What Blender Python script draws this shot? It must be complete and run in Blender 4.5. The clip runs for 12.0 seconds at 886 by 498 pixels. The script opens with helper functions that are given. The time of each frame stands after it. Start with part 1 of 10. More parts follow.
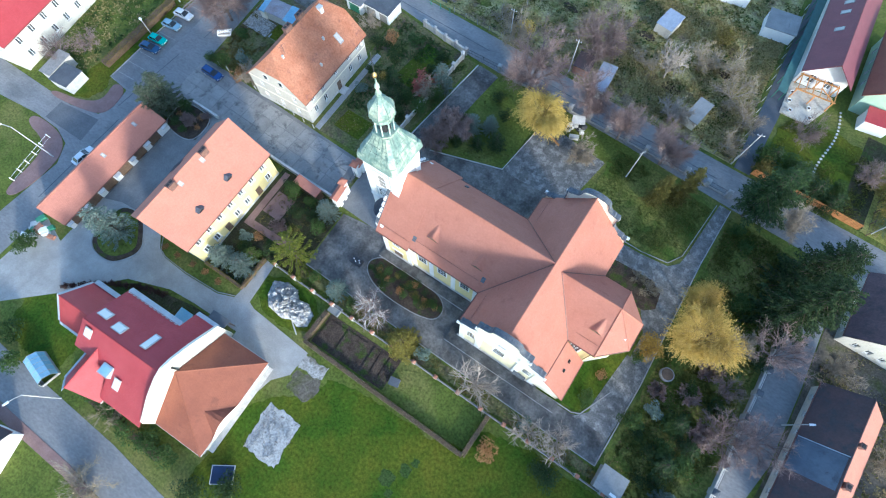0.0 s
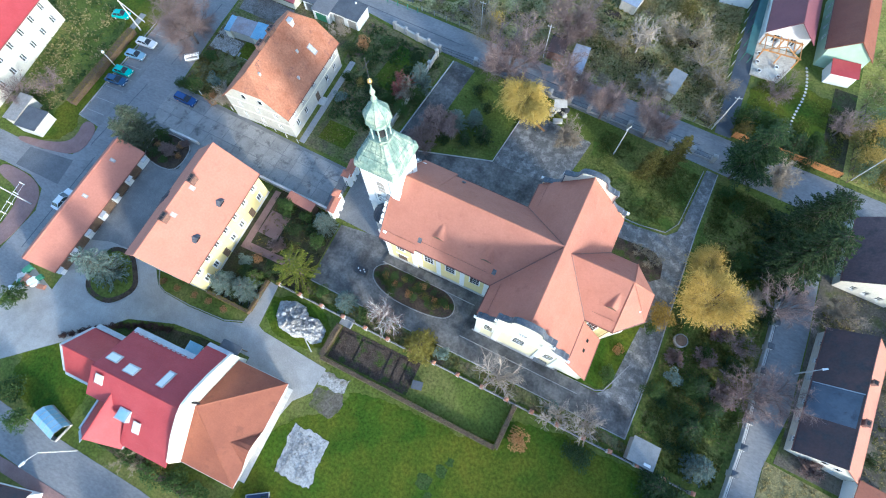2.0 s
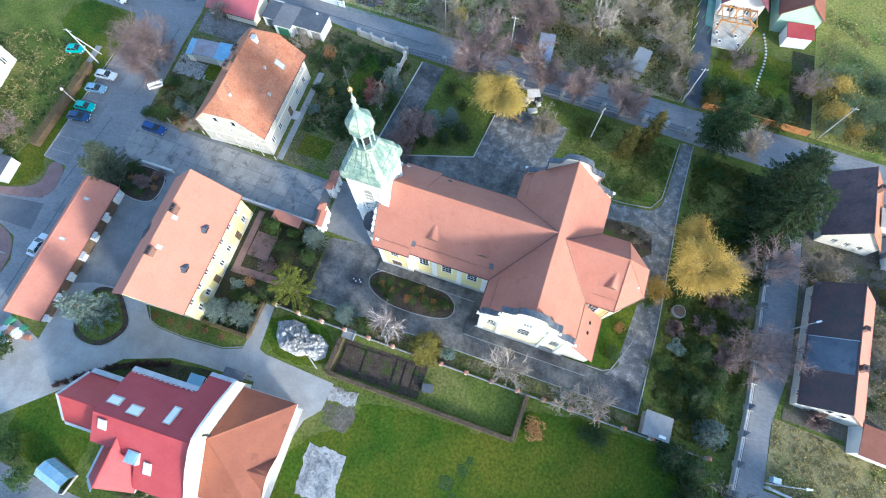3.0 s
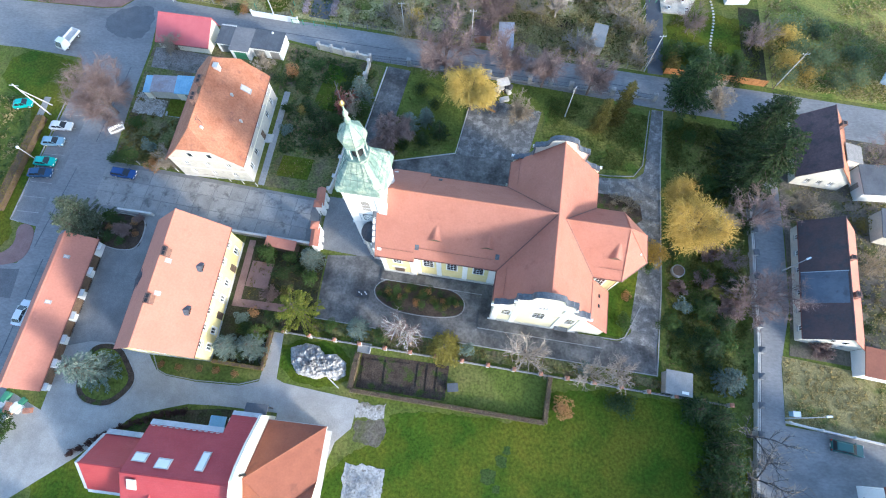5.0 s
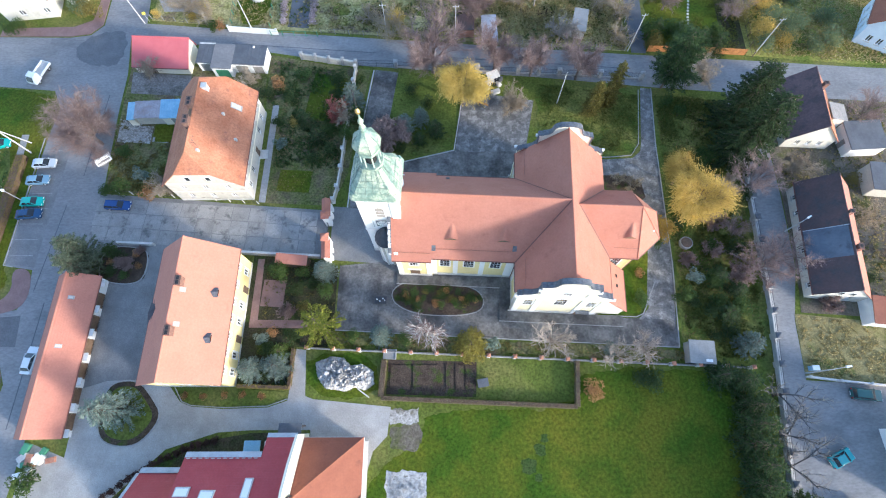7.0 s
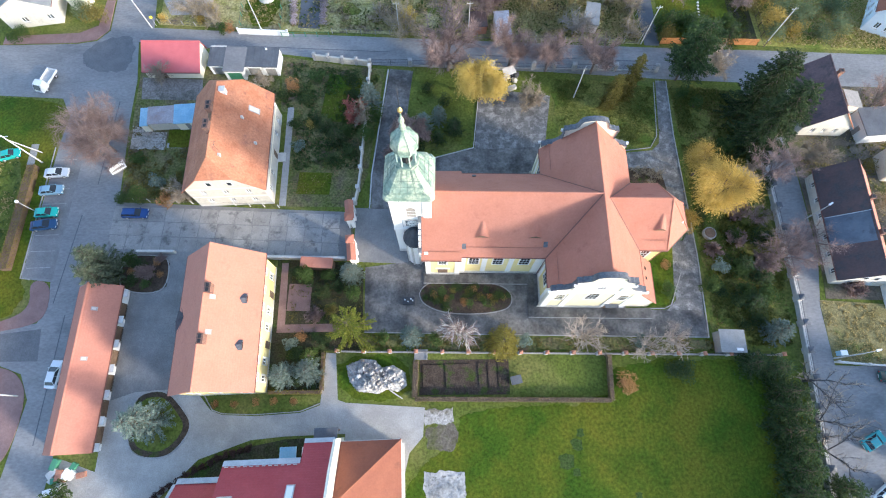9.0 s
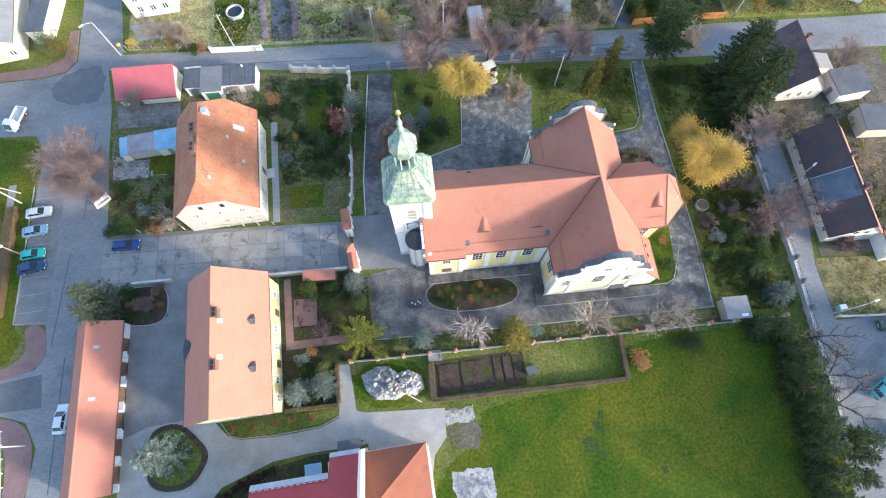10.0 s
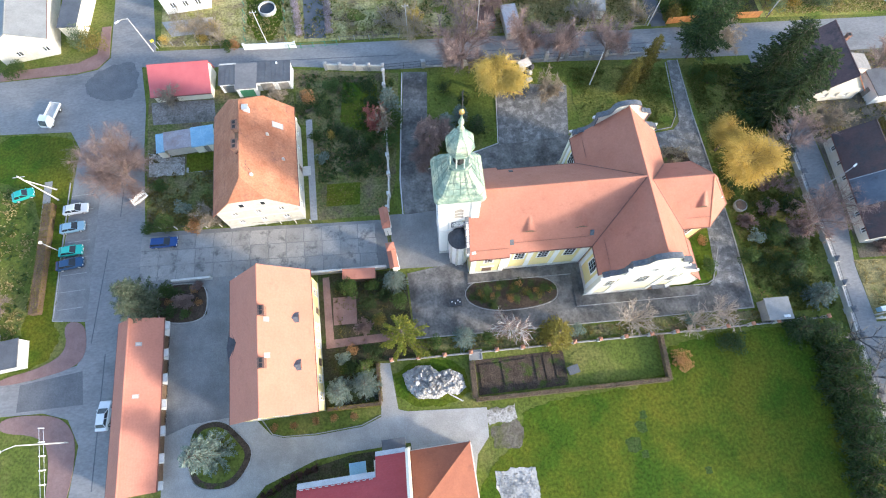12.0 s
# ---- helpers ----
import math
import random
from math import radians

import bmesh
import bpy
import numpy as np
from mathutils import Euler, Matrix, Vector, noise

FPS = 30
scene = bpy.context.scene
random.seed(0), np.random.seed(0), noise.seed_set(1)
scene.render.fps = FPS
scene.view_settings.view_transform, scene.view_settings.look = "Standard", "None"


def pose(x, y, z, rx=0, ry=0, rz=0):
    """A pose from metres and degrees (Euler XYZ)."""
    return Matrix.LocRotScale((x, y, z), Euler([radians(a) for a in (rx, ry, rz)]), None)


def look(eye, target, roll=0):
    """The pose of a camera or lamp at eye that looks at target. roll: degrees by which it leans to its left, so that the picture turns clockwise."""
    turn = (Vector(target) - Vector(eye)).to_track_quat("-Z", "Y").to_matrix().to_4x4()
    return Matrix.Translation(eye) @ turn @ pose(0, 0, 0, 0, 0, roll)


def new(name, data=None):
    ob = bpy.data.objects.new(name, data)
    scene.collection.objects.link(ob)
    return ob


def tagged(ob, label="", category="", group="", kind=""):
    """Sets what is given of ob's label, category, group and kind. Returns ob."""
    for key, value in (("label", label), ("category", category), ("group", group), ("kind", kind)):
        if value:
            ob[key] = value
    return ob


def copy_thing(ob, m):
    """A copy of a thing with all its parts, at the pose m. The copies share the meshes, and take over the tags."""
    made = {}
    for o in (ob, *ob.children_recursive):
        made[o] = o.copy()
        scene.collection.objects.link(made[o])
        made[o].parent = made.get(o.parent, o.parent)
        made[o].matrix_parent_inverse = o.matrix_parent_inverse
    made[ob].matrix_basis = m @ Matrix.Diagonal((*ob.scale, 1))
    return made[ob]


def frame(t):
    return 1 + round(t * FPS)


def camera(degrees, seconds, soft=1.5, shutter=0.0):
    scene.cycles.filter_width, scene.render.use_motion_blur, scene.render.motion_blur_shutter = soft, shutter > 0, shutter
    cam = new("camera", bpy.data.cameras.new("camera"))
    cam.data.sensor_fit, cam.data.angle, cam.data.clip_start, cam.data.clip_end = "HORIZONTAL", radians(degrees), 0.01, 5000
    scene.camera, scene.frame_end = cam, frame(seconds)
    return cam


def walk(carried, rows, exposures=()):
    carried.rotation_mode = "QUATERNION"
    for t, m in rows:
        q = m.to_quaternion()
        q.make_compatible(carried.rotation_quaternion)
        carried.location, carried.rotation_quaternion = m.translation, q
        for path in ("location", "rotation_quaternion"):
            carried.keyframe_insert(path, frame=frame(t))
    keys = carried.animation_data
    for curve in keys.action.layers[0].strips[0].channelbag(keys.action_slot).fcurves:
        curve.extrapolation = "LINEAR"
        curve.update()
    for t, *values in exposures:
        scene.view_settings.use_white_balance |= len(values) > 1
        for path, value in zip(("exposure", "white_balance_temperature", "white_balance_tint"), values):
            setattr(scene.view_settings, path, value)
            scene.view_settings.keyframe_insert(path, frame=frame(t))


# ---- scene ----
cam = camera(85.6, 12.0, soft=1.1)
PATH = [
    (0, (0.255, 0.84, 77.743), (-0.127, 1.438, 75.872), -1.2),
    (0.5, (-0.58, 0.278, 77.81), (-0.918, 0.9, 75.939), -1.2),
    (1, (-1.458, -0.278, 77.864), (-1.748, 0.362, 75.992), -1.4),
    (1.5, (-2.393, -0.755, 77.855), (-2.687, -0.116, 75.983), -1.6),
    (2, (-3.446, -1.246, 77.798), (-3.746, -0.61, 75.926), -1.7),
    (2.5, (-4.449, -1.682, 77.747), (-4.7, -1.024, 75.875), -1.8),
    (3, (-5.515, -2.081, 77.74), (-5.737, -1.413, 75.868), -2.0),
    (3.2, (-5.97, -2.221, 77.746), (-6.197, -1.553, 75.875), -2.0),
    (5, (-10.4, -3.189, 78.032), (-10.5, -2.499, 76.158), -1.8),
    (5.5, (-11.666, -3.299, 78.074), (-11.731, -2.608, 76.199), -1.9),
    (6, (-13.059, -3.317, 78.119), (-13.097, -2.631, 76.24), -1.9),
    (6.5, (-14.535, -3.284, 78.14), (-14.561, -2.599, 76.261), -1.6),
    (7, (-16.047, -3.247, 78.165), (-16.06, -2.564, 76.285), -1.4),
    (7.5, (-17.497, -3.254, 78.205), (-17.515, -2.572, 76.325), -1.5),
    (7.7, (-18.074, -3.245, 78.205), (-18.094, -2.564, 76.325), -1.0),
    (9.3, (-22.908, -2.952, 77.738), (-22.852, -2.28, 75.855), -0.2),
    (9.5, (-23.523, -2.934, 77.72), (-23.443, -2.266, 75.837), -0.3),
    (10, (-25.121, -2.861, 77.657), (-25.024, -2.189, 75.775), -0.6),
    (10.5, (-26.827, -2.671, 77.613), (-26.733, -1.998, 75.732), -0.3),
    (11, (-28.476, -2.413, 77.586), (-28.38, -1.744, 75.704), -0.5),
    (11.5, (-29.989, -2.066, 77.588), (-29.883, -1.401, 75.705), -0.4),
    (12, (-31.541, -1.634, 77.58), (-31.447, -0.971, 75.696), -0.4),
]
EXPOSURES = [(0.0, 1.55, 5150, 4), (2.5, 1.70, 5300, 5), (5.5, 1.80, 5500, 9), (9.5, 1.84, 5950, 11), (12.0, 1.97, 6150, 11)]
walk(cam, [(t, look(eye, target, roll)) for t, eye, target, roll in PATH], EXPOSURES)

# world, sun, exposure
SUN_AZ, SUN_EL = radians(-31.0), radians(15.5)
world = bpy.data.worlds.new("sky")
scene.world = world
world.use_nodes = True
wn = world.node_tree
sky = wn.nodes.new("ShaderNodeTexSky")
sky.sky_type = 'NISHITA'
sky.sun_disc = False
sky.sun_elevation = SUN_EL
sky.sun_rotation = radians(90.0) - SUN_AZ
sky.air_density, sky.dust_density, sky.ozone_density = 1.0, 1.0, 1.2
wn.links.new(sky.outputs[0], wn.nodes["Background"].inputs[0])
wn.nodes["Background"].inputs[1].default_value = 0.15
sun_data = bpy.data.lights.new("sun", 'SUN')
sun_data.energy, sun_data.angle, sun_data.color = 1.9, radians(6.5), (1.0, 0.88, 0.72)
sun = new("sun", sun_data)
sun_dir = Vector((math.cos(SUN_AZ) * math.cos(SUN_EL), math.sin(SUN_AZ) * math.cos(SUN_EL), math.sin(SUN_EL)))
sun.matrix_world = look(sun_dir * 300, (0, 0, 0))


# ---- materials ----
def material(name, a, b, scale=0.6, rough=0.8, metal=0.0, fine=12.0, fine_amount=0.25, bump=0.0, c=None, c_scale=0.12, c_lo=0.52, c_hi=0.62, per_object=0.0, stretch=(1, 1, 1), sheen=0.5):
    """Two colours mixed by broad noise, a third in stains, fine grain over them, and relief."""
    m = bpy.data.materials.new(name)
    m.use_nodes = True
    nt = m.node_tree
    bsdf = nt.nodes["Principled BSDF"]
    geo = nt.nodes.new("ShaderNodeNewGeometry")
    pos = geo.outputs["Position"]
    if stretch != (1, 1, 1):
        mp = nt.nodes.new("ShaderNodeMapping")
        mp.inputs["Scale"].default_value = stretch
        nt.links.new(pos, mp.inputs["Vector"])
        pos = mp.outputs[0]

    def noise_node(s, detail=4.0):
        n = nt.nodes.new("ShaderNodeTexNoise")
        n.inputs["Scale"].default_value = s
        n.inputs["Detail"].default_value = detail
        n.inputs["Roughness"].default_value = 0.65
        nt.links.new(pos, n.inputs["Vector"])
        return n

    def ramp(src, lo, hi):
        r = nt.nodes.new("ShaderNodeMapRange")
        r.inputs["From Min"].default_value, r.inputs["From Max"].default_value = lo, hi
        nt.links.new(src, r.inputs["Value"])
        return r.outputs[0]

    def mix(fac, x, y, mode='MIX'):
        n = nt.nodes.new("ShaderNodeMix")
        n.data_type, n.blend_type = 'RGBA', mode
        for sock, v in ((n.inputs[0], fac), (n.inputs[6], x), (n.inputs[7], y)):
            if hasattr(v, "is_linked"):
                nt.links.new(v, sock)
            elif isinstance(v, (int, float)):
                sock.default_value = v
            else:
                sock.default_value = (*v, 1)
        return n.outputs[2]

    col = mix(ramp(noise_node(scale).outputs["Fac"], 0.35, 0.65), a, b)
    if c:
        col = mix(ramp(noise_node(c_scale).outputs["Fac"], c_lo, c_hi), col, c)
    grain = ramp(noise_node(fine, 3.0).outputs["Fac"], 0.3, 0.7)
    dark = nt.nodes.new("ShaderNodeMapRange")
    dark.inputs["To Min"].default_value, dark.inputs["To Max"].default_value = 1 - fine_amount, 1 + fine_amount
    nt.links.new(grain, dark.inputs["Value"])
    val = dark.outputs[0]
    if per_object:
        info = nt.nodes.new("ShaderNodeObjectInfo")
        rnd = nt.nodes.new("ShaderNodeMapRange")
        rnd.inputs["To Min"].default_value, rnd.inputs["To Max"].default_value = 1 - per_object, 1 + per_object
        nt.links.new(info.outputs["Random"], rnd.inputs["Value"])
        mul = nt.nodes.new("ShaderNodeMath")
        mul.operation = 'MULTIPLY'
        nt.links.new(val, mul.inputs[0])
        nt.links.new(rnd.outputs[0], mul.inputs[1])
        val = mul.outputs[0]
    vm = nt.nodes.new("ShaderNodeVectorMath")
    vm.operation = 'SCALE'
    nt.links.new(col, vm.inputs[0])
    nt.links.new(val, vm.inputs["Scale"])
    nt.links.new(vm.outputs[0], bsdf.inputs["Base Color"])
    bsdf.inputs["Roughness"].default_value = rough
    bsdf.inputs["Specular IOR Level"].default_value = sheen
    bsdf.inputs["Metallic"].default_value = metal
    if bump:
        bn = nt.nodes.new("ShaderNodeBump")
        bn.inputs["Strength"].default_value = 0.6
        bn.inputs["Distance"].default_value = bump
        nt.links.new(grain, bn.inputs["Height"])
        nt.links.new(bn.outputs[0], bsdf.inputs["Normal"])
    return m


def leaf_material(name, a, b, rough=0.7, through_light=0.3):
    """Foliage whose clumps differ from one another."""
    m = bpy.data.materials.new(name)
    m.use_nodes = True
    nt = m.node_tree
    bsdf = nt.nodes["Principled BSDF"]
    geo = nt.nodes.new("ShaderNodeNewGeometry")
    mixn = nt.nodes.new("ShaderNodeMix")
    mixn.data_type = 'RGBA'
    mixn.inputs[6].default_value, mixn.inputs[7].default_value = (*a, 1), (*b, 1)
    nt.links.new(geo.outputs["Random Per Island"], mixn.inputs[0])
    info = nt.nodes.new("ShaderNodeObjectInfo")
    rnd = nt.nodes.new("ShaderNodeMapRange")
    rnd.inputs["To Min"].default_value, rnd.inputs["To Max"].default_value = 0.8, 1.2
    nt.links.new(info.outputs["Random"], rnd.inputs["Value"])
    vm = nt.nodes.new("ShaderNodeVectorMath")
    vm.operation = 'SCALE'
    nt.links.new(mixn.outputs[2], vm.inputs[0])
    nt.links.new(rnd.outputs[0], vm.inputs["Scale"])
    nt.links.new(vm.outputs[0], bsdf.inputs["Base Color"])
    bsdf.inputs["Roughness"].default_value = rough
    bsdf.inputs["Specular IOR Level"].default_value = 0.2
    # thin leaves let some light through
    thin = nt.nodes.new("ShaderNodeBsdfTranslucent")
    nt.links.new(vm.outputs[0], thin.inputs["Color"])
    both = nt.nodes.new("ShaderNodeMixShader")
    both.inputs[0].default_value = through_light
    nt.links.new(bsdf.outputs[0], both.inputs[1])
    nt.links.new(thin.outputs[0], both.inputs[2])
    nt.links.new(both.outputs[0], nt.nodes["Material Output"].inputs["Surface"])
    return m


def roof_material(name, a, b, c, tile=0.33, course=0.38, rough=0.75, stain=0.55, mottle=0.07):
    """Roof tiles: fine courses and joints as relief, weathering in two scales."""
    m = material(name, a, b, 0.35, rough, fine=3.2, fine_amount=mottle, c=c, c_scale=0.5, c_lo=stain, c_hi=stain + 0.14, sheen=0.3)
    nt = m.node_tree
    bsdf = nt.nodes["Principled BSDF"]
    tc = nt.nodes.new("ShaderNodeTexCoord")
    w = nt.nodes.new("ShaderNodeTexBrick")
    w.inputs["Scale"].default_value = 1.0
    w.inputs["Brick Width"].default_value = tile
    w.inputs["Row Height"].default_value = course
    w.inputs["Mortar Size"].default_value = 0.035
    w.inputs["Color1"].default_value = (1, 1, 1, 1)
    w.inputs["Color2"].default_value = (0.75, 0.75, 0.75, 1)
    w.inputs["Mortar"].default_value = (0, 0, 0, 1)
    nt.links.new(tc.outputs["UV"], w.inputs["Vector"])
    bn = nt.nodes.new("ShaderNodeBump")
    bn.inputs["Strength"].default_value = 0.5
    bn.inputs["Distance"].default_value = 0.03
    nt.links.new(w.outputs["Color"], bn.inputs["Height"])
    nt.links.new(bn.outputs[0], bsdf.inputs["Normal"])
    return m


def glass_material():
    m = bpy.data.materials.new("window_glass")
    m.use_nodes = True
    b = m.node_tree.nodes["Principled BSDF"]
    b.inputs["Base Color"].default_value = (0.5, 0.55, 0.6, 1)
    b.inputs["Roughness"].default_value = 0.03
    b.inputs["Transmission Weight"].default_value = 0.85
    return m


GRASS = material("meadow_grass", (0.080, 0.108, 0.020), (0.135, 0.160, 0.030), 0.22, 0.9, fine=2.4, fine_amount=0.40, c=(0.19, 0.175, 0.055), c_scale=0.09, c_lo=0.48, c_hi=0.68, bump=0.05, sheen=0.12)
LAWN = material("lawn_grass", (0.036, 0.076, 0.006), (0.064, 0.108, 0.009), 0.16, 0.9, fine=2.2, fine_amount=0.40, c=(0.120, 0.118, 0.012), c_scale=0.09, c_lo=0.40, c_hi=0.66, bump=0.04, sheen=0.12)
FIELD = material("sunny_field_grass", (0.22, 0.205, 0.045), (0.36, 0.32, 0.10), 0.2, 0.95, fine=2.2, fine_amount=0.42, c=(0.125, 0.165, 0.03), c_scale=0.1, c_lo=0.45, c_hi=0.62, bump=0.06, sheen=0.12)
DRYGRASS = material("dry_grass", (0.21, 0.18, 0.075), (0.29, 0.245, 0.115), 0.35, 0.95, fine=4.0, fine_amount=0.35, c=(0.10, 0.12, 0.03), c_scale=0.15, bump=0.08, sheen=0.12)
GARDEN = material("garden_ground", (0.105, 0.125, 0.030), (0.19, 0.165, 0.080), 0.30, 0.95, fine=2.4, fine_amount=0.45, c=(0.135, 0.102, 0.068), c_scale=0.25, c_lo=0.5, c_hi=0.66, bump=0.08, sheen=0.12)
PLOT = material("dry_plot_ground", (0.20, 0.195, 0.055), (0.40, 0.345, 0.17), 0.35, 0.95, fine=2.2, fine_amount=0.5, c=(0.19, 0.145, 0.09), c_scale=0.22, c_lo=0.5, c_hi=0.64, bump=0.1, sheen=0.12)
PAVE = material("smooth_worn_paving", (0.130, 0.121, 0.111), (0.225, 0.210, 0.192), 0.55, 0.85, fine=2.4, fine_amount=0.26, c=(0.078, 0.072, 0.066), c_scale=0.24, c_lo=0.44, c_hi=0.64, per_object=0.10, sheen=0.25)
BARE = material("bare_yard_earth", (0.115, 0.098, 0.075), (0.18, 0.155, 0.12), 0.3, 0.95, fine=3.0, fine_amount=0.35, c=(0.10, 0.105, 0.04), c_scale=0.2, c_lo=0.52, c_hi=0.66, bump=0.06, sheen=0.12)
YARD_GREY = material("grey_trodden_earth", (0.17, 0.15, 0.135), (0.27, 0.245, 0.225), 0.4, 0.95, fine=3.0, fine_amount=0.4, c=(0.12, 0.11, 0.09), c_scale=0.3, c_lo=0.50, c_hi=0.66, bump=0.05, sheen=0.15)
BARE_DARK = material("dark_moss_spot", (0.036, 0.066, 0.014), (0.060, 0.085, 0.024), 0.8, 0.95, fine=4.0, fine_amount=0.4, sheen=0.12)
LONG_GRASS = material("long_olive_grass", (0.130, 0.140, 0.028), (0.225, 0.205, 0.055), 0.3, 0.9, fine=2.4, fine_amount=0.42, c=(0.075, 0.112, 0.018), c_scale=0.14, c_lo=0.45, c_hi=0.62, bump=0.06, sheen=0.12)
DARK_ASPHALT = material("repaired_asphalt", (0.130, 0.131, 0.136), (0.165, 0.166, 0.17), 0.4, 0.85, fine=4.0, fine_amount=0.16, sheen=0.3)
# dark garden earth; also the colour of the painted shadow by the stepping stones
SOIL_GREEN = material("mossy_earth_and_shade", (0.045, 0.050, 0.020), (0.075, 0.060, 0.040), 0.6, 0.95, fine=4.0, fine_amount=0.5, c=(0.05, 0.075, 0.018), c_scale=0.3, bump=0.06, sheen=0.12)
SOIL = material("dug_soil", (0.060, 0.043, 0.032), (0.095, 0.070, 0.052), 0.9, 0.95, fine=5.0, fine_amount=0.4, c=(0.06, 0.08, 0.02), c_scale=0.4, bump=0.08, sheen=0.12)
ASPHALT = material("asphalt", (0.212, 0.208, 0.206), (0.262, 0.256, 0.25), 0.25, 0.85, fine=3.0, fine_amount=0.16, c=(0.155, 0.154, 0.155), c_scale=0.13, c_lo=0.54, c_hi=0.72, stretch=(0.5, 1.0, 1.0), sheen=0.3)
OLD_ASPHALT = material("worn_asphalt", (0.19, 0.187, 0.185), (0.25, 0.245, 0.235), 0.3, 0.85, fine=5.0, fine_amount=0.18, c=(0.165, 0.16, 0.155), c_scale=0.22, c_lo=0.45, c_hi=0.70, sheen=0.3)
CREAM_PAVE = material("cream_terrace_paving", (0.52, 0.47, 0.38), (0.62, 0.57, 0.47), 0.8, 0.85, fine=3.0, fine_amount=0.15, c=(0.42, 0.37, 0.29), c_scale=0.6)
CONCRETE = material("road_concrete", (0.25, 0.24, 0.225), (0.33, 0.315, 0.295), 0.35, 0.85, fine=5.0, fine_amount=0.14, c=(0.15, 0.145, 0.14), c_scale=0.5, c_lo=0.54, c_hi=0.66, per_object=0.08, sheen=0.3)
SLAB = material("churchyard_paving", (0.115, 0.11, 0.103), (0.18, 0.172, 0.162), 0.6, 0.85, fine=4.5, fine_amount=0.28, c=(0.29, 0.28, 0.262), c_scale=0.8, c_lo=0.48, c_hi=0.64, per_object=0.08, sheen=0.3)
GRAVEL = material("pale_gravel", (0.34, 0.325, 0.30), (0.43, 0.41, 0.38), 0.25, 0.95, fine=6.0, fine_amount=0.14, c=(0.29, 0.272, 0.245), c_scale=0.2, c_lo=0.42, c_hi=0.72, bump=0.03, sheen=0.3)
RUBBLE = material("pale_rubble", (0.36, 0.345, 0.32), (0.50, 0.485, 0.46), 0.9, 0.95, fine=3.0, fine_amount=0.3, c=(0.20, 0.185, 0.16), c_scale=0.9, c_lo=0.58, c_hi=0.68, sheen=0.2)
SAND = material("pale_sand", (0.30, 0.275, 0.24), (0.44, 0.415, 0.38), 0.8, 0.95, fine=3.0, fine_amount=0.45, c=(0.19, 0.17, 0.13), c_scale=0.5, c_lo=0.52, c_hi=0.64, bump=0.05, sheen=0.3)
PINK = material("pink_paving", (0.22, 0.13, 0.115), (0.27, 0.17, 0.15), 0.5, 0.85, fine=6.0, fine_amount=0.15)
KERB = material("kerb_stone", (0.30, 0.29, 0.275), (0.40, 0.385, 0.365), 1.2, 0.85, fine=9.0, fine_amount=0.15)
PALE = material("pale_stone", (0.48, 0.46, 0.43), (0.60, 0.58, 0.54), 1.0, 0.8, fine=7.0, fine_amount=0.12)
WHITE = material("white_plaster", (0.76, 0.75, 0.72), (0.82, 0.81, 0.785), 0.5, 0.8, fine=6.0, fine_amount=0.04, c=(0.66, 0.64, 0.60), c_scale=0.5, c_lo=0.58, c_hi=0.8)
GABLE = material("cream_white_plaster", (0.66, 0.62, 0.50), (0.72, 0.68, 0.56), 0.5, 0.8, fine=5.0, fine_amount=0.06, c=(0.58, 0.53, 0.41), c_scale=0.5, c_lo=0.56, c_hi=0.8)
OFF_WHITE = material("aged_white_plaster", (0.60, 0.56, 0.47), (0.68, 0.64, 0.55), 0.5, 0.85, fine=4.0, fine_amount=0.08, c=(0.48, 0.43, 0.35), c_scale=0.6, c_lo=0.56, c_hi=0.76)
CREAM = material("cream_plaster", (0.80, 0.74, 0.58), (0.84, 0.78, 0.63), 0.5, 0.8, fine=6.0, fine_amount=0.04)
YELLOW = material("yellow_plaster", (0.72, 0.60, 0.26), (0.77, 0.66, 0.33), 0.5, 0.8, fine=5.0, fine_amount=0.05, c=(0.64, 0.56, 0.30), c_scale=0.5, c_lo=0.58, c_hi=0.8)
PALE_YELLOW = material("pale_yellow_plaster", (0.70, 0.63, 0.40), (0.75, 0.68, 0.46), 0.5, 0.8, fine=5.0, fine_amount=0.05, c=(0.62, 0.56, 0.38), c_scale=0.5, c_lo=0.56, c_hi=0.8)
BEIGE = material("weathered_beige_plaster", (0.50, 0.46, 0.39), (0.58, 0.54, 0.46), 0.6, 0.85, fine=4.0, fine_amount=0.10, c=(0.36, 0.32, 0.27), c_scale=0.6, c_lo=0.56, c_hi=0.74)
BLUEWALL = material("pale_blue_plaster", (0.58, 0.66, 0.74), (0.64, 0.71, 0.78), 0.5, 0.8, fine_amount=0.05)
GREENWALL = material("pale_green_plaster", (0.42, 0.56, 0.40), (0.48, 0.61, 0.46), 0.5, 0.8, fine_amount=0.05)
TILE_CHURCH = roof_material("church_roof_tiles", (0.38, 0.155, 0.105), (0.42, 0.18, 0.125), (0.33, 0.13, 0.09), 0.25, 0.2, 0.7, 0.6)
TILE_SALMON = roof_material("salmon_roof_tiles", (0.46, 0.19, 0.13), (0.50, 0.21, 0.145), (0.41, 0.17, 0.12), 0.3, 0.35, 0.7, 0.6)
TILE_OLD = roof_material("weathered_roof_tiles", (0.36, 0.140, 0.075), (0.45, 0.20, 0.115), (0.27, 0.115, 0.08), 0.3, 0.3, 0.8, 0.58, 0.22)
TILE_RED = roof_material("deep_red_metal_tiles", (0.36, 0.050, 0.055), (0.40, 0.065, 0.068), (0.31, 0.045, 0.05), 0.4, 0.35, 0.42, 0.62)
TILE_BROWN = roof_material("orange_brown_roof_tiles", (0.235, 0.080, 0.046), (0.28, 0.098, 0.055), (0.18, 0.064, 0.04), 0.3, 0.3, 0.65, 0.6)
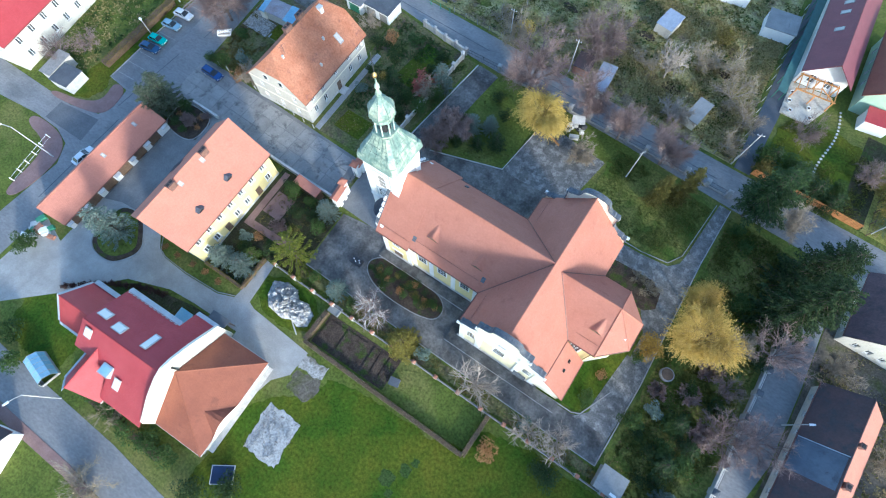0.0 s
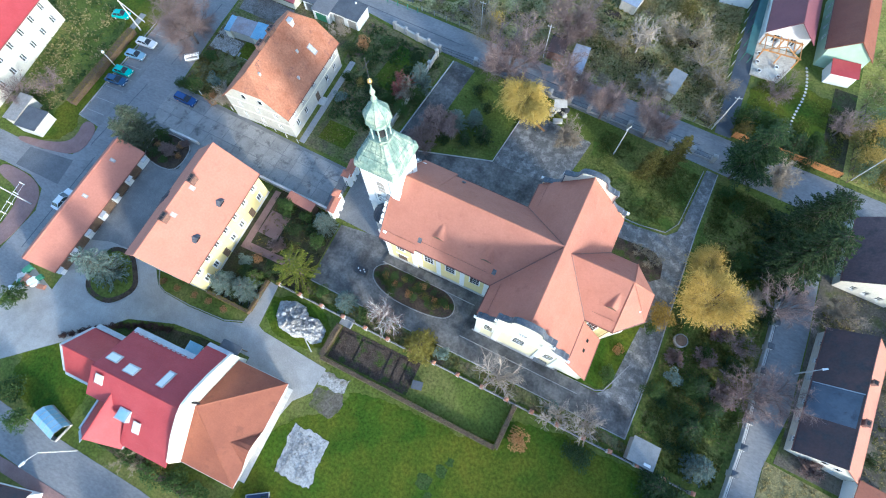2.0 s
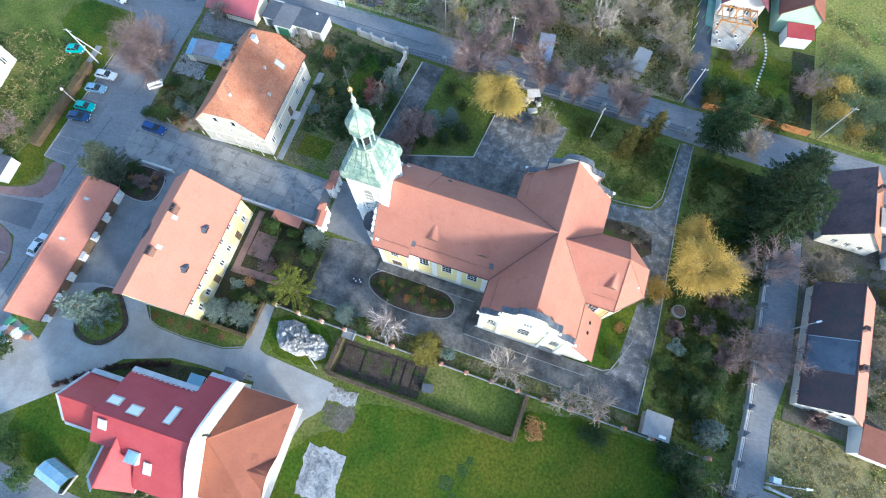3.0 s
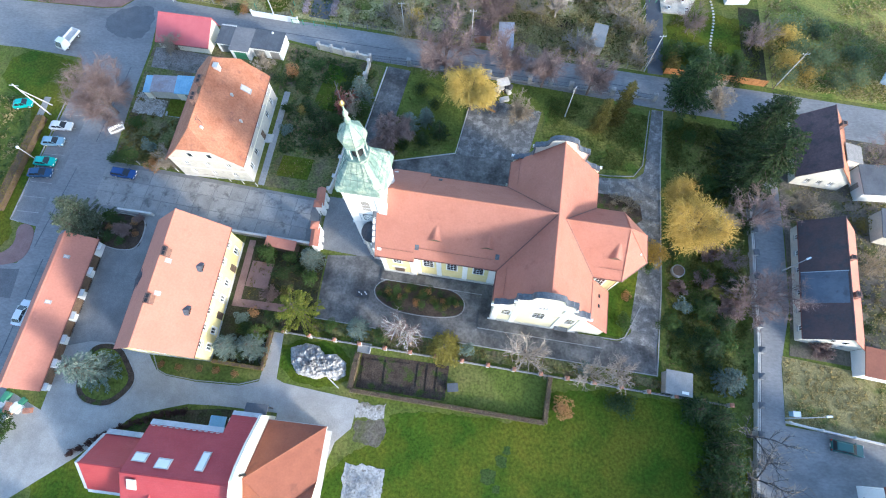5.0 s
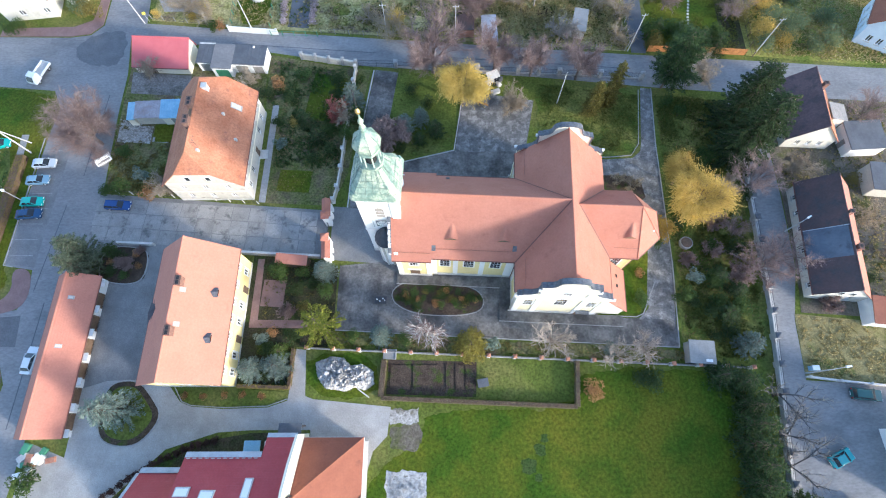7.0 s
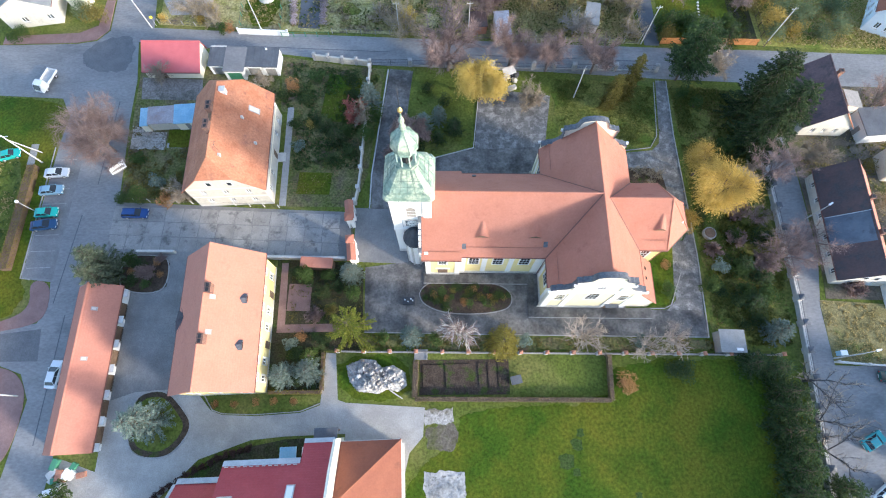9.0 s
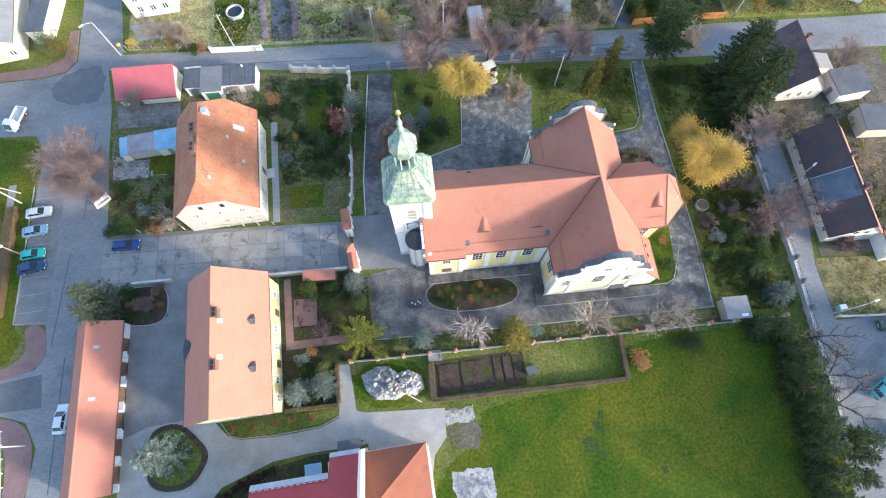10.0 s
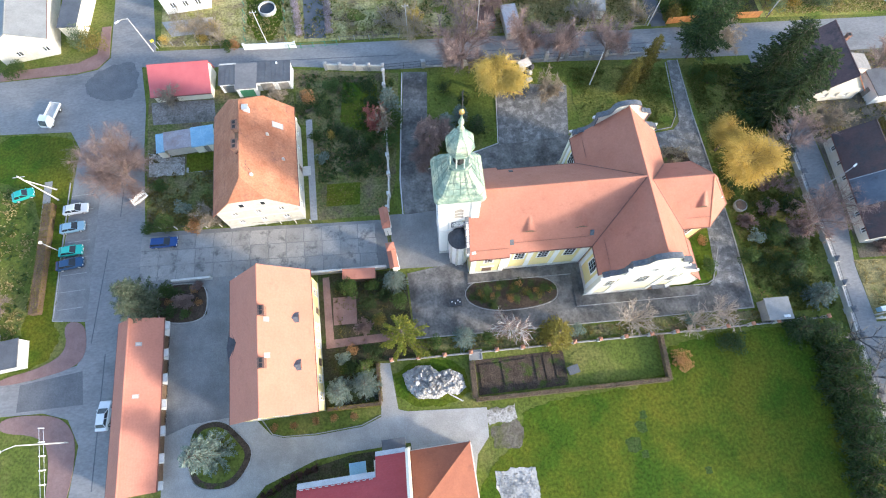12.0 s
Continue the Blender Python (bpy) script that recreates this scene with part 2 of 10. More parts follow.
TILE_DARK = roof_material("dark_brown_roof_tiles", (0.080, 0.058, 0.058), (0.112, 0.070, 0.066), (0.068, 0.060, 0.063), 0.3, 0.3, 0.75, 0.5, 0.12)
TILE_WEATHERED = roof_material("weathered_plum_tiles", (0.120, 0.074, 0.076), (0.165, 0.102, 0.100), (0.088, 0.064, 0.068), 0.3, 0.3, 0.75, 0.5, 0.16)
TILE_PURPLE = roof_material("burgundy_roof_tiles", (0.19, 0.065, 0.075), (0.22, 0.075, 0.085), (0.16, 0.06, 0.07), 0.35, 0.35, 0.6, 0.6)
SLATE = material("grey_roofing_felt", (0.085, 0.09, 0.10), (0.12, 0.125, 0.135), 0.5, 0.75, fine=5.0, fine_amount=0.12)
SHEET = material("pale_blue_sheet_metal", (0.24, 0.44, 0.58), (0.36, 0.55, 0.66), 0.6, 0.5, fine=5.0, fine_amount=0.12)
SHEET_RUST = material("rusty_lilac_sheet_metal", (0.34, 0.30, 0.31), (0.42, 0.37, 0.38), 0.6, 0.6, fine=4.0, fine_amount=0.2, c=(0.30, 0.22, 0.20), c_scale=0.5, c_lo=0.50, c_hi=0.68)
SHEET_GREY = material("grey_lilac_sheet_metal", (0.33, 0.36, 0.42), (0.42, 0.44, 0.49), 0.6, 0.5, fine=4.0, fine_amount=0.15, c=(0.30, 0.26, 0.25), c_scale=0.6, c_lo=0.56, c_hi=0.68)
ETERNIT = material("grey_fibre_cement", (0.22, 0.22, 0.215), (0.28, 0.28, 0.27), 0.4, 0.85, fine=5.0, fine_amount=0.12)
COPPER = material("green_copper", (0.15, 0.235, 0.195), (0.26, 0.345, 0.285), 1.1, 0.5, fine=3.0, fine_amount=0.22, c=(0.46, 0.50, 0.37), c_scale=0.55, c_lo=0.46, c_hi=0.66)
COPPER_PALE = material("pale_copper", (0.36, 0.46, 0.40), (0.46, 0.54, 0.47), 1.0, 0.5, fine=4.0, fine_amount=0.15)
COPPER_DARK = material("dark_copper", (0.10, 0.15, 0.135), (0.16, 0.22, 0.19), 0.9, 0.5, fine=4.0, fine_amount=0.15)
GOLD = material("gilded_metal", (0.75, 0.50, 0.18), (0.80, 0.56, 0.22), 1.0, 0.3, metal=0.9)
LEAD = material("lead_flashing", (0.085, 0.092, 0.105), (0.13, 0.14, 0.155), 1.0, 0.65, fine=4.0, fine_amount=0.2, sheen=0.3)
FELT_GREY = material("grey_roofing_felt", (0.17, 0.165, 0.165), (0.215, 0.205, 0.20), 0.4, 0.85, fine=3.0, fine_amount=0.12)
SLATE_BLUE = material("dark_blue_slate", (0.030, 0.036, 0.050), (0.050, 0.058, 0.075), 1.0, 0.6, fine=4.0, fine_amount=0.2, sheen=0.3)
LEAD_PALE = material("pale_sheet_strip", (0.36, 0.39, 0.42), (0.46, 0.49, 0.52), 1.2, 0.5, fine_amount=0.15)
GUTTER = material("brown_gutter", (0.16, 0.065, 0.05), (0.19, 0.08, 0.06), 1.0, 0.5, fine_amount=0.08)
FRAME = material("white_window_frame", (0.78, 0.78, 0.76), (0.82, 0.82, 0.80), 1.0, 0.5, fine_amount=0.03)
DARK = material("dark_opening", (0.02, 0.02, 0.022), (0.03, 0.03, 0.03), 1.0, 0.9, fine_amount=0.1)
WOOD = material("orange_stained_wood", (0.52, 0.24, 0.07), (0.60, 0.30, 0.10), 1.5, 0.7, fine=8.0, fine_amount=0.15)
WOOD_DARK = material("dark_wood", (0.12, 0.075, 0.045), (0.17, 0.11, 0.07), 1.5, 0.8, fine=8.0, fine_amount=0.2)
WOOD_GREY = material("grey_weathered_wood", (0.26, 0.24, 0.215), (0.34, 0.315, 0.285), 1.5, 0.85, fine=8.0, fine_amount=0.2)
BRICK = material("red_brick", (0.36, 0.16, 0.10), (0.42, 0.20, 0.13), 2.0, 0.85, fine=6.0, fine_amount=0.2)
CHIMNEY = material("sooty_brick", (0.15, 0.085, 0.065), (0.22, 0.12, 0.09), 2.0, 0.9, fine=6.0, fine_amount=0.25)
GREENPAINT = material("green_paint", (0.05, 0.20, 0.11), (0.07, 0.24, 0.14), 1.0, 0.55, fine_amount=0.08)
IRON = material("dark_iron", (0.05, 0.05, 0.055), (0.08, 0.08, 0.085), 1.5, 0.6, metal=0.3, fine_amount=0.1)
GALV = material("pale_concrete_pole", (0.46, 0.45, 0.43), (0.54, 0.53, 0.51), 1.5, 0.75, fine_amount=0.08)
PLASTIC_SHEET = material("silver_plastic_sheeting", (0.36, 0.345, 0.325), (0.59, 0.565, 0.53), 1.6, 0.75, fine=2.6, fine_amount=0.45, c=(0.21, 0.20, 0.188), c_scale=1.3, c_lo=0.5, c_hi=0.64)
TEAL_SHEET = material("dark_teal_sheet", (0.04, 0.10, 0.095), (0.06, 0.14, 0.13), 0.8, 0.5, fine_amount=0.15)
RUBBER = material("tyre_rubber", (0.02, 0.02, 0.02), (0.03, 0.03, 0.03), 2.0, 0.85, fine_amount=0.1)
CARGLASS = material("car_glass", (0.02, 0.025, 0.03), (0.03, 0.035, 0.04), 1.0, 0.08, fine_amount=0.02)
GLASS = glass_material()
BARK = material("brown_bark", (0.105, 0.075, 0.055), (0.16, 0.12, 0.09), 3.0, 0.9, fine=10.0, fine_amount=0.3)
BARK_MAUVE = material("mauve_bark", (0.15, 0.115, 0.10), (0.22, 0.175, 0.155), 3.0, 0.9, fine=10.0, fine_amount=0.3)
BARK_PALE = material("pale_bark", (0.28, 0.235, 0.195), (0.40, 0.345, 0.295), 3.0, 0.9, fine=10.0, fine_amount=0.25)
TWIG_PINK = leaf_material("reddish_twigs", (0.24, 0.165, 0.145), (0.38, 0.28, 0.25))
TWIG_GREY = leaf_material("grey_brown_twigs", (0.28, 0.225, 0.165), (0.40, 0.335, 0.255))
TWIG_SCRUB = leaf_material("pale_scrub_twigs", (0.29, 0.225, 0.14), (0.44, 0.36, 0.24))
TWIG_PALE = leaf_material("pale_twigs", (0.33, 0.265, 0.215), (0.46, 0.385, 0.325))
NEEDLE_DARK = leaf_material("dark_green_needles", (0.024, 0.048, 0.017), (0.085, 0.125, 0.042))
NEEDLE_SPRUCE = leaf_material("spruce_needles", (0.026, 0.050, 0.020), (0.100, 0.140, 0.050))
NEEDLE_OLIVE = leaf_material("olive_needles", (0.095, 0.090, 0.020), (0.24, 0.205, 0.055))
NEEDLE_BRIGHT = leaf_material("yellow_green_needles", (0.13, 0.165, 0.018), (0.27, 0.275, 0.045))
STRAW = leaf_material("dry_stalks", (0.26, 0.21, 0.085), (0.48, 0.395, 0.19), 0.8, 0.4)
TUFT = leaf_material("grass_tufts", (0.080, 0.098, 0.020), (0.20, 0.205, 0.048), 0.8, 0.45)
HEATHER = leaf_material("pale_heather", (0.36, 0.28, 0.30), (0.55, 0.47, 0.48))
LITTER = leaf_material("fallen_leaves", (0.17, 0.10, 0.05), (0.34, 0.22, 0.11))
NEEDLE_GREEN = leaf_material("green_needles", (0.060, 0.095, 0.020), (0.125, 0.165, 0.038))
NEEDLE_BLUE = leaf_material("blue_green_needles", (0.115, 0.165, 0.140), (0.25, 0.30, 0.25))
NEEDLE_SAGE = leaf_material("sage_green_needles", (0.075, 0.105, 0.060), (0.23, 0.26, 0.165))
LEAF_YELLOW = leaf_material("yellow_autumn_leaves", (0.42, 0.295, 0.065), (0.62, 0.45, 0.13))
LEAF_GOLD = leaf_material("golden_willow_leaves", (0.48, 0.36, 0.085), (0.61, 0.46, 0.14))
LEAF_OLIVE = leaf_material("olive_leaves", (0.13, 0.11, 0.028), (0.22, 0.18, 0.05))
LEAF_GREEN = leaf_material("green_leaves", (0.045, 0.085, 0.022), (0.10, 0.15, 0.04))
LEAF_PALE = leaf_material("pale_green_leaves", (0.13, 0.17, 0.08), (0.21, 0.25, 0.13))
LEAF_RUST = leaf_material("rusty_leaves", (0.34, 0.17, 0.07), (0.50, 0.29, 0.13))
HEDGE_BROWN = leaf_material("brown_hedge_leaves", (0.15, 0.125, 0.06), (0.24, 0.20, 0.11))


# ---- building helpers ----
class Geo:
    """Collects the vertices and faces of one mesh."""

    def __init__(self):
        self.v, self.f = [], []

    def add(self, verts, faces):
        n = len(self.v)
        self.v += [tuple(p) for p in verts]
        self.f += [tuple(n + i for i in f) for f in faces]
        return self

    def prism(self, poly, z0, z1):
        n = len(poly)
        area = sum(poly[i][0] * poly[(i + 1) % n][1] - poly[(i + 1) % n][0] * poly[i][1] for i in range(n))
        if area < 0:
            poly = poly[::-1]
        verts = [(x, y, z0) for x, y in poly] + [(x, y, z1) for x, y in poly]
        faces = [tuple(range(n - 1, -1, -1)), tuple(range(n, 2 * n))]
        faces += [(i, (i + 1) % n, n + (i + 1) % n, n + i) for i in range(n)]
        return self.add(verts, faces)

    def box(self, x0, x1, y0, y1, z0, z1):
        return self.prism([(x0, y0), (x1, y0), (x1, y1), (x0, y1)], z0, z1)

    def slab(self, pts, t):
        """A flat polygon, its upper face given, with thickness t downwards."""
        pts = [Vector(p) for p in pts]
        nrm = Vector((0, 0, 0))
        for i in range(len(pts)):
            nrm += pts[i].cross(pts[(i + 1) % len(pts)])
        if nrm.z < 0:
            pts = pts[::-1]
        n = len(pts)
        low = [p - Vector((0, 0, t)) for p in pts]
        faces = [tuple(range(n)), tuple(range(2 * n - 1, n - 1, -1))]
        faces += [(n + i, n + (i + 1) % n, (i + 1) % n, i) for i in range(n)]
        return self.add(pts + low, faces)

    def tube(self, p0, p1, r0, r1=None, n=6):
        r1 = r0 if r1 is None else r1
        p0, p1 = Vector(p0), Vector(p1)
        d = (p1 - p0).normalized()
        u = d.orthogonal().normalized()
        w = d.cross(u)
        ring = [(math.cos(2 * math.pi * i / n), math.sin(2 * math.pi * i / n)) for i in range(n)]
        verts = [p0 + (u * c + w * s) * r0 for c, s in ring] + [p1 + (u * c + w * s) * r1 for c, s in ring]
        faces = [(i, (i + 1) % n, n + (i + 1) % n, n + i) for i in range(n)]
        faces += [tuple(range(n - 1, -1, -1)), tuple(range(n, 2 * n))]
        return self.add(verts, faces)

    def lathe(self, profile, n=12, cx=0.0, cy=0.0, turn=0.0, square=False):
        """Rings of (radius, height). square: radius measured to the flat sides."""
        k = 1 / math.cos(math.pi / n) if square else 1
        verts = [(cx + r * k * math.cos(2 * math.pi * i / n + turn), cy + r * k * math.sin(2 * math.pi * i / n + turn), z) for r, z in profile for i in range(n)]
        faces = []
        for j in range(len(profile) - 1):
            for i in range(n):
                faces.append((j * n + i, j * n + (i + 1) % n, (j + 1) * n + (i + 1) % n, (j + 1) * n + i))
        m = len(profile) - 1
        faces += [tuple(range(n - 1, -1, -1)), tuple(range(m * n, m * n + n))]
        return self.add(verts, faces)

    def wall(self, p0, p1, z0, z1, t, holes=()):
        """An upright wall from p0 to p1, thickness t to its left, with holes (u0, u1, v0, v1); one connected shell."""
        p0, p1 = Vector((*p0, 0)), Vector((*p1, 0))
        d = (p1 - p0).normalized()
        nrm = Vector((-d.y, d.x, 0)) * t
        length = (p1 - p0).length
        clip = lambda v, lo, hi: round(min(max(v, lo), hi), 5)
        us = sorted({0.0, round(length, 5), *[clip(h[k], 0.0, length) for h in holes for k in (0, 1)]})
        vs = sorted({round(z0, 5), round(z1, 5), *[clip(h[k], z0, z1) for h in holes for k in (2, 3)]})
        nu, nv = len(us), len(vs)

        def solid(i, j):
            if not (0 <= i < nu - 1 and 0 <= j < nv - 1):
                return False
            u, v = (us[i] + us[i + 1]) / 2, (vs[j] + vs[j + 1]) / 2
            return not any(h[0] < u < h[1] and h[2] < v < h[3] for h in holes)

        index, verts, faces = {}, [], []

        def at(i, j, k):
            if (i, j, k) not in index:
                index[i, j, k] = len(verts)
                verts.append(p0 + d * us[i] + nrm * k + Vector((0, 0, vs[j])))
            return index[i, j, k]

        for i in range(nu - 1):
            for j in range(nv - 1):
                if not solid(i, j):
                    continue
                faces.append((at(i, j, 0), at(i + 1, j, 0), at(i + 1, j + 1, 0), at(i, j + 1, 0)))
                faces.append((at(i, j + 1, 1), at(i + 1, j + 1, 1), at(i + 1, j, 1), at(i, j, 1)))
                if not solid(i - 1, j):
                    faces.append((at(i, j, 1), at(i, j, 0), at(i, j + 1, 0), at(i, j + 1, 1)))
                if not solid(i + 1, j):
                    faces.append((at(i + 1, j, 0), at(i + 1, j, 1), at(i + 1, j + 1, 1), at(i + 1, j + 1, 0)))
                if not solid(i, j - 1):
                    faces.append((at(i, j, 1), at(i + 1, j, 1), at(i + 1, j, 0), at(i, j, 0)))
                if not solid(i, j + 1):
                    faces.append((at(i, j + 1, 0), at(i + 1, j + 1, 0), at(i + 1, j + 1, 1), at(i, j + 1, 1)))
        return self.add(verts, faces)


def part(name, geo, mat, parent=None, label="", uv=False, smooth=False):
    """One mesh object, under a thing or a part."""
    me = bpy.data.meshes.new(name)
    me.from_pydata(geo.v, [], geo.f)
    me.materials.append(mat)
    if uv:
        roof_uv(me)
    if smooth:
        me.shade_smooth()
    me.update()
    ob = new(name, me)
    if parent is not None:
        ob.parent = parent
    if label:
        ob["label"] = label
    return ob


def roof_uv(me):
    """Metres along the eave and up the slope."""
    lay = me.uv_layers.new(name="slope")
    for p in me.polygons:
        n = p.normal
        along = Vector((0, 0, 1)).cross(n)
        along = along.normalized() if along.length > 1e-3 else Vector((1, 0, 0))
        up = n.cross(along)
        for li in p.loop_indices:
            co = me.vertices[me.loops[li].vertex_index].co
            lay.data[li].uv = (co.dot(along), co.dot(up))


def thing(name, label, category, at=None, group="", kind=""):
    ob = new(name)
    ob.empty_display_size = 0.5
    if at is not None:
        ob.matrix_basis = at
    return tagged(ob, label, category, group, kind)


def window(parent, p, d, w, h, frame_mat=None, t=0.3, sill=True, bars=1):
    """A window in a wall: p is the middle of its lower edge on the outer face, d the way along the wall (to the right seen from outside)."""
    frame_mat = frame_mat or FRAME
    d = Vector((*d, 0)).normalized()
    inn = Vector((-d.y, d.x, 0))
    p = Vector(p) + inn * 0.10

    def bar(g, u0, u1, v0, v1, dep0=0.0, dep1=0.07):
        q = [p + d * u0 + inn * dep0, p + d * u1 + inn * dep0, p + d * u1 + inn * dep1, p + d * u0 + inn * dep1]
        g.prism([(v.x, v.y) for v in q], p.z + v0, p.z + v1)

    g = Geo()
    b = 0.09
    bar(g, -w / 2, -w / 2 + b, 0, h)
    bar(g, w / 2 - b, w / 2, 0, h)
    bar(g, -w / 2 + b, w / 2 - b, 0, b)
    bar(g, -w / 2 + b, w / 2 - b, h - b, h)
    if bars:
        bar(g, -b / 2, b / 2, b, h - b)
    fr = part("window", g, frame_mat, parent)
    g = Geo()
    bar(g, -w / 2 + b, w / 2 - b, b, h - b, 0.075, 0.085)
    pane = part("pane", g, GLASS, fr)
    pane.visible_shadow = False
    if sill:
        g = Geo()
        bar(g, -w / 2 - 0.08, w / 2 + 0.08, -0.10, -0.002, -0.22, 0.0)
        part("sill", g, PALE, fr)
    return fr


def house(name, label, at, L, W, eave, ridge, wall_mat, roof_mat, over=0.45, gable_over=0.25, hips=(0, 0), windows=(), doors=(), chimneys=(), skylights=(), trim=None, t=0.35, category="house", base_mat=None, gutters=True, offset=0.0, ground_floor=True):
    """A house with a gabled or half-hipped roof, its ridge along the local x axis.
    windows: (side, u, v, w, h), side S N E W, u from the wall's left end seen from outside."""
    ob = thing(name, label, category, at)
    c = {"S": ((-L / 2, -W / 2), (L / 2, -W / 2)), "E": ((L / 2, -W / 2), (L / 2, W / 2)), "N": ((L / 2, W / 2), (-L / 2, W / 2)), "W": ((-L / 2, W / 2), (-L / 2, -W / 2))}
    holes = {k: [] for k in c}
    for side, u, v, w, h in list(windows) + list(doors):
        holes[side].append((u - w / 2, u + w / 2, v, v + h))
    slope_s = (ridge - eave) / (W / 2 + offset)
    slope_n = (ridge - eave) / (W / 2 - offset)
    for side, (p0, p1) in c.items():
        g = Geo()
        a, b = Vector(p0), Vector(p1)
        d = (b - a).normalized()
        if side in "EW":
            a, b = a + d * t, b - d * t
        g.wall(a, b, 0, eave, t, [(u0 - (t if side in "EW" else 0), u1 - (t if side in "EW" else 0), v0, v1) for u0, u1, v0, v1 in holes[side] if v1 <= eave])
        if side in "EW":
            f = hips[1 if side == "E" else 0]
            zc = eave + (ridge - eave) * (1 - f)
            x0 = L / 2 - t if side == "E" else -L / 2
            upper = [h for h in holes[side] if h[3] > eave]
            ya, yb = -W / 2, W / 2
            prof = [(ya, eave), (yb, eave), (offset + (yb - offset) * f, zc), (offset + (ya - offset) * f, zc)] if f > 0 else [(ya, eave), (yb, eave), (offset, ridge)]
            n = len(prof)
            verts = [(x0, y, z) for y, z in prof] + [(x0 + t, y, z) for y, z in prof]
            g.add(verts, [tuple(range(n - 1, -1, -1)), tuple(range(n, 2 * n))] + [(i, (i + 1) % n, n + (i + 1) % n, n + i) for i in range(n)])
        part("wall", g, wall_mat, ob)
    if base_mat:
        g = Geo()
        k = 0.04
        for p0, p1, side in ((c["S"][0], c["S"][1], "S"), (c["E"][0], c["E"][1], "E"), (c["N"][0], c["N"][1], "N"), (c["W"][0], c["W"][1], "W")):
            a, b = Vector(p0), Vector(p1)
            d = (b - a).normalized()
            nn = Vector((d.y, -d.x))
            g.wall(a + nn * k - d * (k if side in "SN" else 0), b + nn * k + d * (k if side in "SN" else 0), 0, 0.5, k - 0.002, [(h[0], h[1], 0, 0.5) for h in holes[side] if h[2] < 0.4])
        part("plinth", g, base_mat, ob)
    # dark floor slab inside
    part("floor", Geo().box(-L / 2 + t, L / 2 - t, -W / 2 + t, W / 2 - t, 0.02, 0.1), WOOD_DARK, ob)
    rt = 0.16
    zr = ridge + rt
    for sgn, sl in ((-1, slope_s), (1, slope_n)):
        ye, ze = sgn * (W / 2 + over), eave + rt - over * sl
        xl, xr = -L / 2 - gable_over, L / 2 + gable_over
        pts = [(xl, ye, ze), (xr, ye, ze)]
        for hip, x, s in ((hips[1], xr, 1), (hips[0], xl, -1)):
            if hip > 0:
                yc = offset + (sgn * W / 2 - offset) * hip
                zc = eave + (ridge - eave) * (1 - hip) + rt
                if hip >= 0.999:
                    yc, zc = ye, ze
                rp = (x - s * hip * W * 0.45, offset, zr)
                add = [(x, yc, zc), rp] if hip < 0.999 else [rp]
            else:
                add = [(x, offset, zr)]
            pts += add if s == 1 else add[::-1]
        part("roof_slope", Geo().slab(pts, rt), roof_mat, ob, uv=True)
        if gutters:
            g = Geo().tube((xl, ye + sgn * 0.07, ze - rt), (xr, ye + sgn * 0.07, ze - rt), 0.075)
            part("gutter", g, GUTTER, ob)
    for hip, s in ((hips[0], -1), (hips[1], 1)):
        if hip > 0:
            x = s * (L / 2 + gable_over)
            zc = eave + (ridge - eave) * (1 - hip) + rt
            if hip >= 0.999:
                pts = [(x, -(W / 2 + over), eave + rt - over * slope_s), (x, W / 2 + over, eave + rt - over * slope_n), (x - s * hip * W * 0.45, offset, zr)]
            else:
                pts = [(x, offset + (-W / 2 - offset) * hip, zc), (x, offset + (W / 2 - offset) * hip, zc), (x - s * hip * W * 0.45, offset, zr)]
            part("hip_slope", Geo().slab(pts, rt), roof_mat, ob, uv=True)
    xa, xb = -L / 2 - gable_over + hips[0] * W * 0.45 * (hips[0] > 0), L / 2 + gable_over - hips[1] * W * 0.45 * (hips[1] > 0)
    part("ridge_cap", Geo().tube((xa, offset, zr), (xb, offset, zr), 0.13, n=8), roof_mat, ob)
    for side, u, v, w, h in windows:
        a, b = Vector(c[side][0]), Vector(c[side][1])
        d = (b - a).normalized()
        q = a + d * u
        if trim and v + h <= eave:
            g = Geo()
            nn = Vector((d.y, -d.x))
            k = 0.16
            for u0, u1, v0, v1 in ((-w / 2 - k, -w / 2, v - 0.02, v + h + k), (w / 2, w / 2 + k, v - 0.02, v + h + k), (-w / 2, w / 2, v + h, v + h + k)):
                g.wall(q + d * u0 + nn * 0.035, q + d * u1 + nn * 0.035, v0, v1, 0.033)
            part("window_surround", g, trim, ob)
        if v + h > eave:
            # in the gable: set proud of the wall
            nn = Vector((d.y, -d.x))
            g = Geo().wall(q - d * (w / 2 + 0.06) + nn * 0.06, q + d * (w / 2 + 0.06) + nn * 0.06, v - 0.06, v + h + 0.06, 0.058)
            fr = part("window", g, FRAME, ob)
            part("pane", Geo().wall(q - d * (w / 2 - 0.04) + nn * 0.08, q + d * (w / 2 - 0.04) + nn * 0.08, v + 0.04, v + h - 0.04, 0.018), CARGLASS, fr)
        else:
            window(ob, (q.x, q.y, v), d, w, h)
    for side, u, v, w, h in doors:
        a, b = Vector(c[side][0]), Vector(c[side][1])
        d = (b - a).normalized()
        nn = Vector((d.y, -d.x))
        q = a + d * u - nn * 0.1
        leaf = part("door", Geo().wall(q - d * w / 2, q + d * w / 2, v + 0.02, v + h, 0.06), WOOD_DARK, ob)
        hp = q + d * (w / 2 - 0.12) + nn * 0.03
        part("door_handle", Geo().tube((hp.x, hp.y, v + 1.05), (hp.x - d.x * 0.12, hp.y - d.y * 0.12, v + 1.05), 0.02), GALV, leaf)
